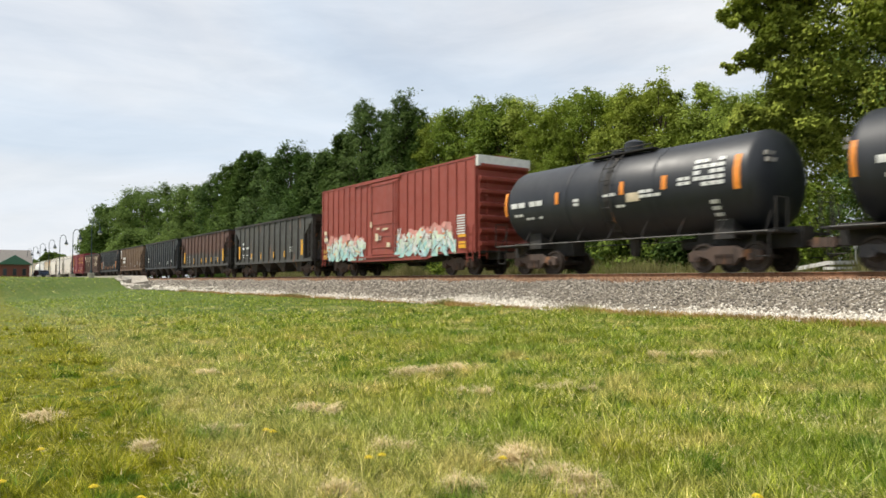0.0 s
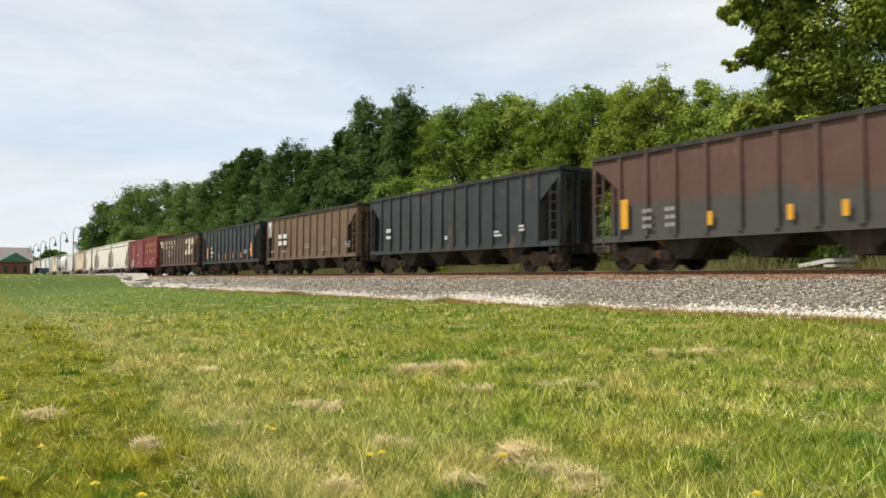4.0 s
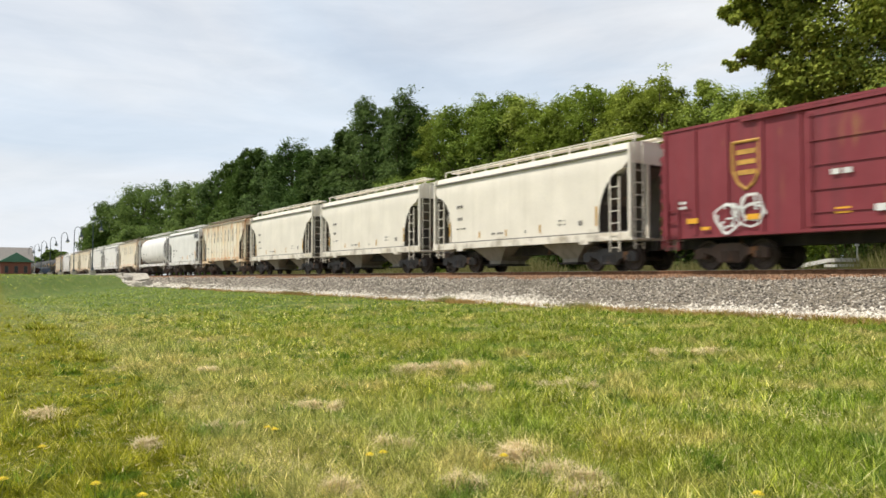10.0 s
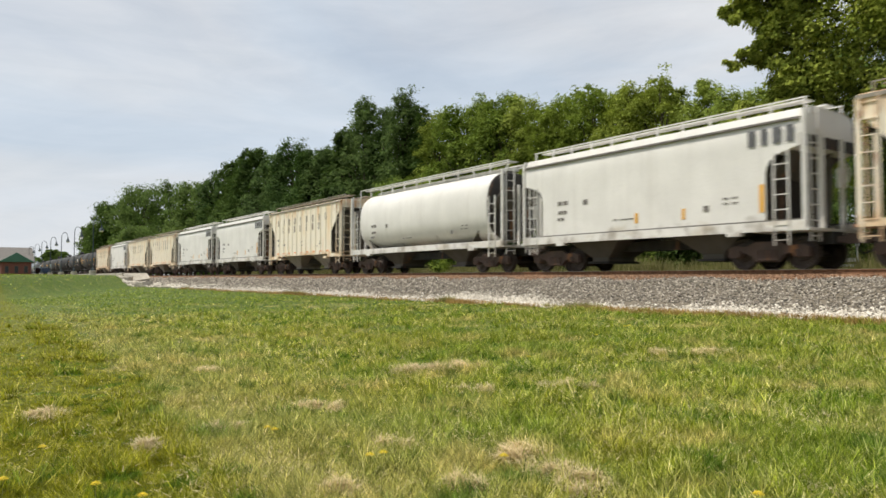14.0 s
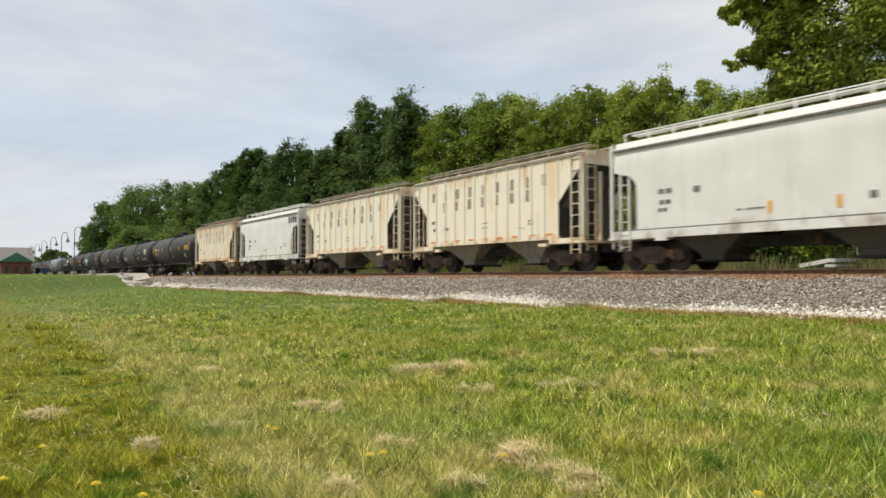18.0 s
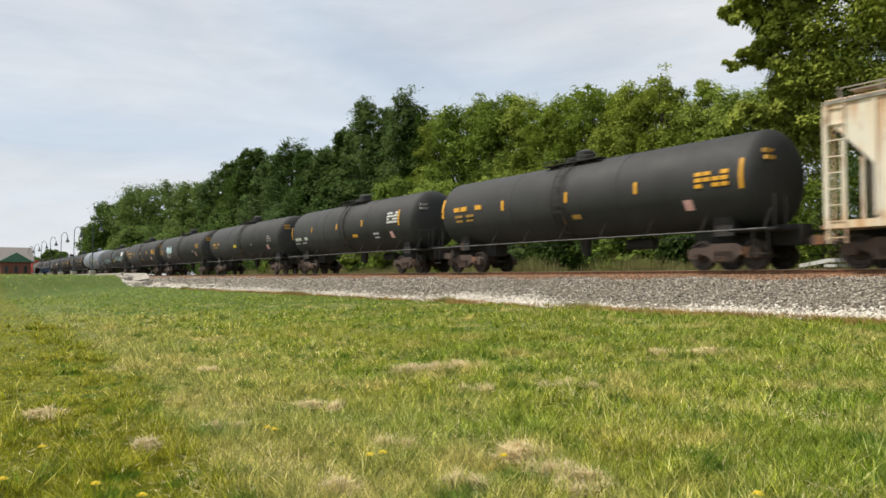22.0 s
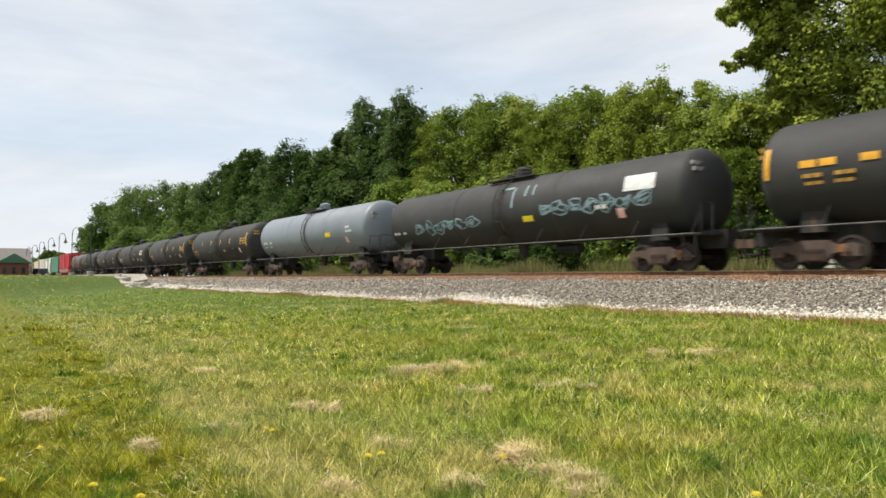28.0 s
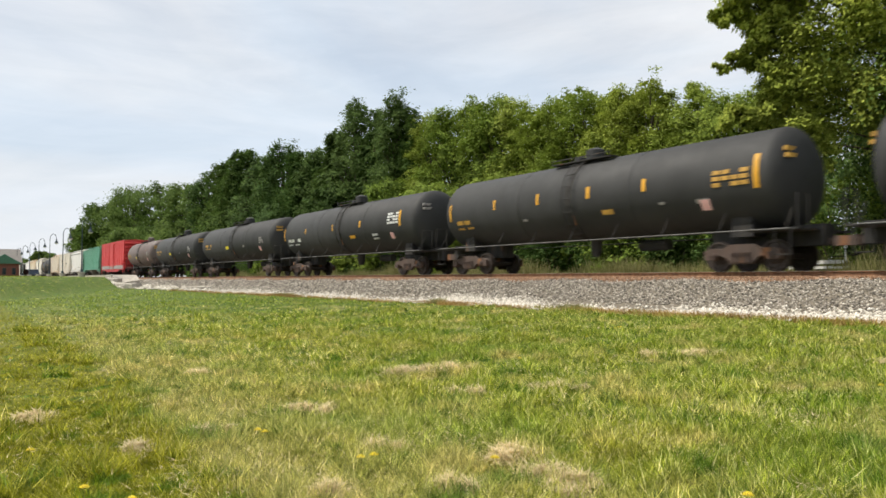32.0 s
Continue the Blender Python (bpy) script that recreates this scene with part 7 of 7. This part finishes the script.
def big_tree():
    # the near tree whose crown hangs over the far side of the track
    tips = [(-9.2, 9.8, 0.3), (-8.9, 9.7, 0.38), (-8.5, 9.9, 0.45), (-8.1, 9.6, 0.5), (-7.8, 10.3, 0.7), (-7.3, 9.7, 0.7), (-9.2, 8.0, 0.25), (-8.9, 7.9, 0.3), (-8.6, 8.3, 0.35), (-8.2, 8.1, 0.4), (-7.9, 8.6, 0.4), (-7.5, 8.1, 0.55), (-7.1, 8.6, 0.7),
            (-8.8, 6.0, 0.4), (-8.4, 6.3, 0.5), (-7.9, 5.9, 0.55), (-7.4, 6.4, 0.7), (-6.8, 7.2, 0.9), (-6.6, 9.3, 0.9), (-6.4, 5.4, 0.9)]
    tips += [(-7.2, 9.0, 0.8), (-6.9, 7.6, 0.75), (-6.5, 6.5, 0.8), (-6.7, 10.5, 0.85), (-6.0, 5.8, 0.8), (-5.6, 5.0, 0.8), (-7.6, 9.2, 0.55), (-7.4, 10.9, 0.6)]
    extra = [(0.565 * a, 0.825 * a, z, r) for a, z, r in tips]
    extra += [(0.565 * a + b * 0.825, 0.825 * a - b * 0.565, z, 1.7) for a, b, z in ((-4.5, 1.5, 9.5), (-4.0, -1.0, 7.5), (-3.0, 2.5, 11.5), (-2.5, 0.5, 6.0), (-1.0, 2.8, 8.5), (-1.0, 3.0, 5.5), (-4.8, 1.0, 12.0), (-0.5, 2.5, 11.5))]
    extra += [(0.565 * a + b * 0.825, 0.825 * a - b * 0.565, z, 1.15) for a, b, z in ((-7.2, 0.3, 11.2), (-8.0, 0.2, 10.9), (-6.4, 0.5, 11.6), (-6.3, -0.3, 9.9), (-6.2, 0.6, 8.4), (-6.2, 0.0, 7.0), (-5.6, 0.8, 10.6), (-5.5, 0.4, 7.9), (-5.6, 0.5, 12.8), (-5.4, 0.2, 5.8), (-4.6, 1.2, 8.6), (-4.4, 1.4, 6.6))]
    # second tree added in darker leaves: the inner crown's shade put into colour
    make_tree("tree", "dark second tree in place of the large tree's shaded inner crown", 16.5, 14.0, 110, 150000, 0.08, M_LEAF_MID, 71, pose(-8.3, 31.6, 1.0), 0.05)
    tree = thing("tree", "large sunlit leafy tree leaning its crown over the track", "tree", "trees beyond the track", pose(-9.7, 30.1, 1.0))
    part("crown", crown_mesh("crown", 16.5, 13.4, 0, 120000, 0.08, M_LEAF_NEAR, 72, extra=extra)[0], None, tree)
    part("trunk", trunk_geo(13.0, 9.0, [e[:3] for e in extra[-20:]], 72), M_BARK, tree)
    for a, b, z in ((0, 6, 9.0), (6, 13, 7.4), (13, 20, 5.0)):
        way = [Vector(e[:3]) for e in extra[a:b]] + [Vector((-2.0, -3.0, z)), Vector((-0.3, -0.4, z - 1.5))]
        part("branch", Geo().pipe(way, 0.035, 5), M_BARK, tree)


build_platform()
build_lamps()
build_station()
parked_car("dark blue parked car beside the station", M_CAR_BLUE, pose(-166, 14.2, 1.84, 0, 0, 10))
parked_car("teal parked car beside the station", M_CAR_TEAL, pose(-178, 15.0, 1.84, 0, 0, 4))
build_trees()
big_tree()
build_far_side()
assemble()
build_dandelions()
build_clippings()
build_grass()
scatter_stones()
build_track()


def motions():
    for car, x in CARS:
        walk(car, [(t, pose(x + travelled(t), RAIL_Y, RAIL_Z)) for t in (0, 4, 8, 12, 16, 20, 24, 28, 32)])
    # all wheels turn alike: the first leading and trailing wheelsets are keyed, the others share their keys
    keyed = {}
    for w, sx in WHEELSETS:
        if sx not in keyed:
            rows = []
            for k in range(32 * FPS + 1):
                turn = math.degrees(travelled(k / FPS) / WHEEL_R)
                rows.append((k / FPS, pose(sx, 0, WHEEL_R, 0, turn % 360.0, 0)))
            walk(w, rows)
            keyed[sx] = w.animation_data
        else:
            w.rotation_mode = "QUATERNION"
            d = w.animation_data_create()
            d.action = keyed[sx].action
            d.action_slot = keyed[sx].action_slot


motions()
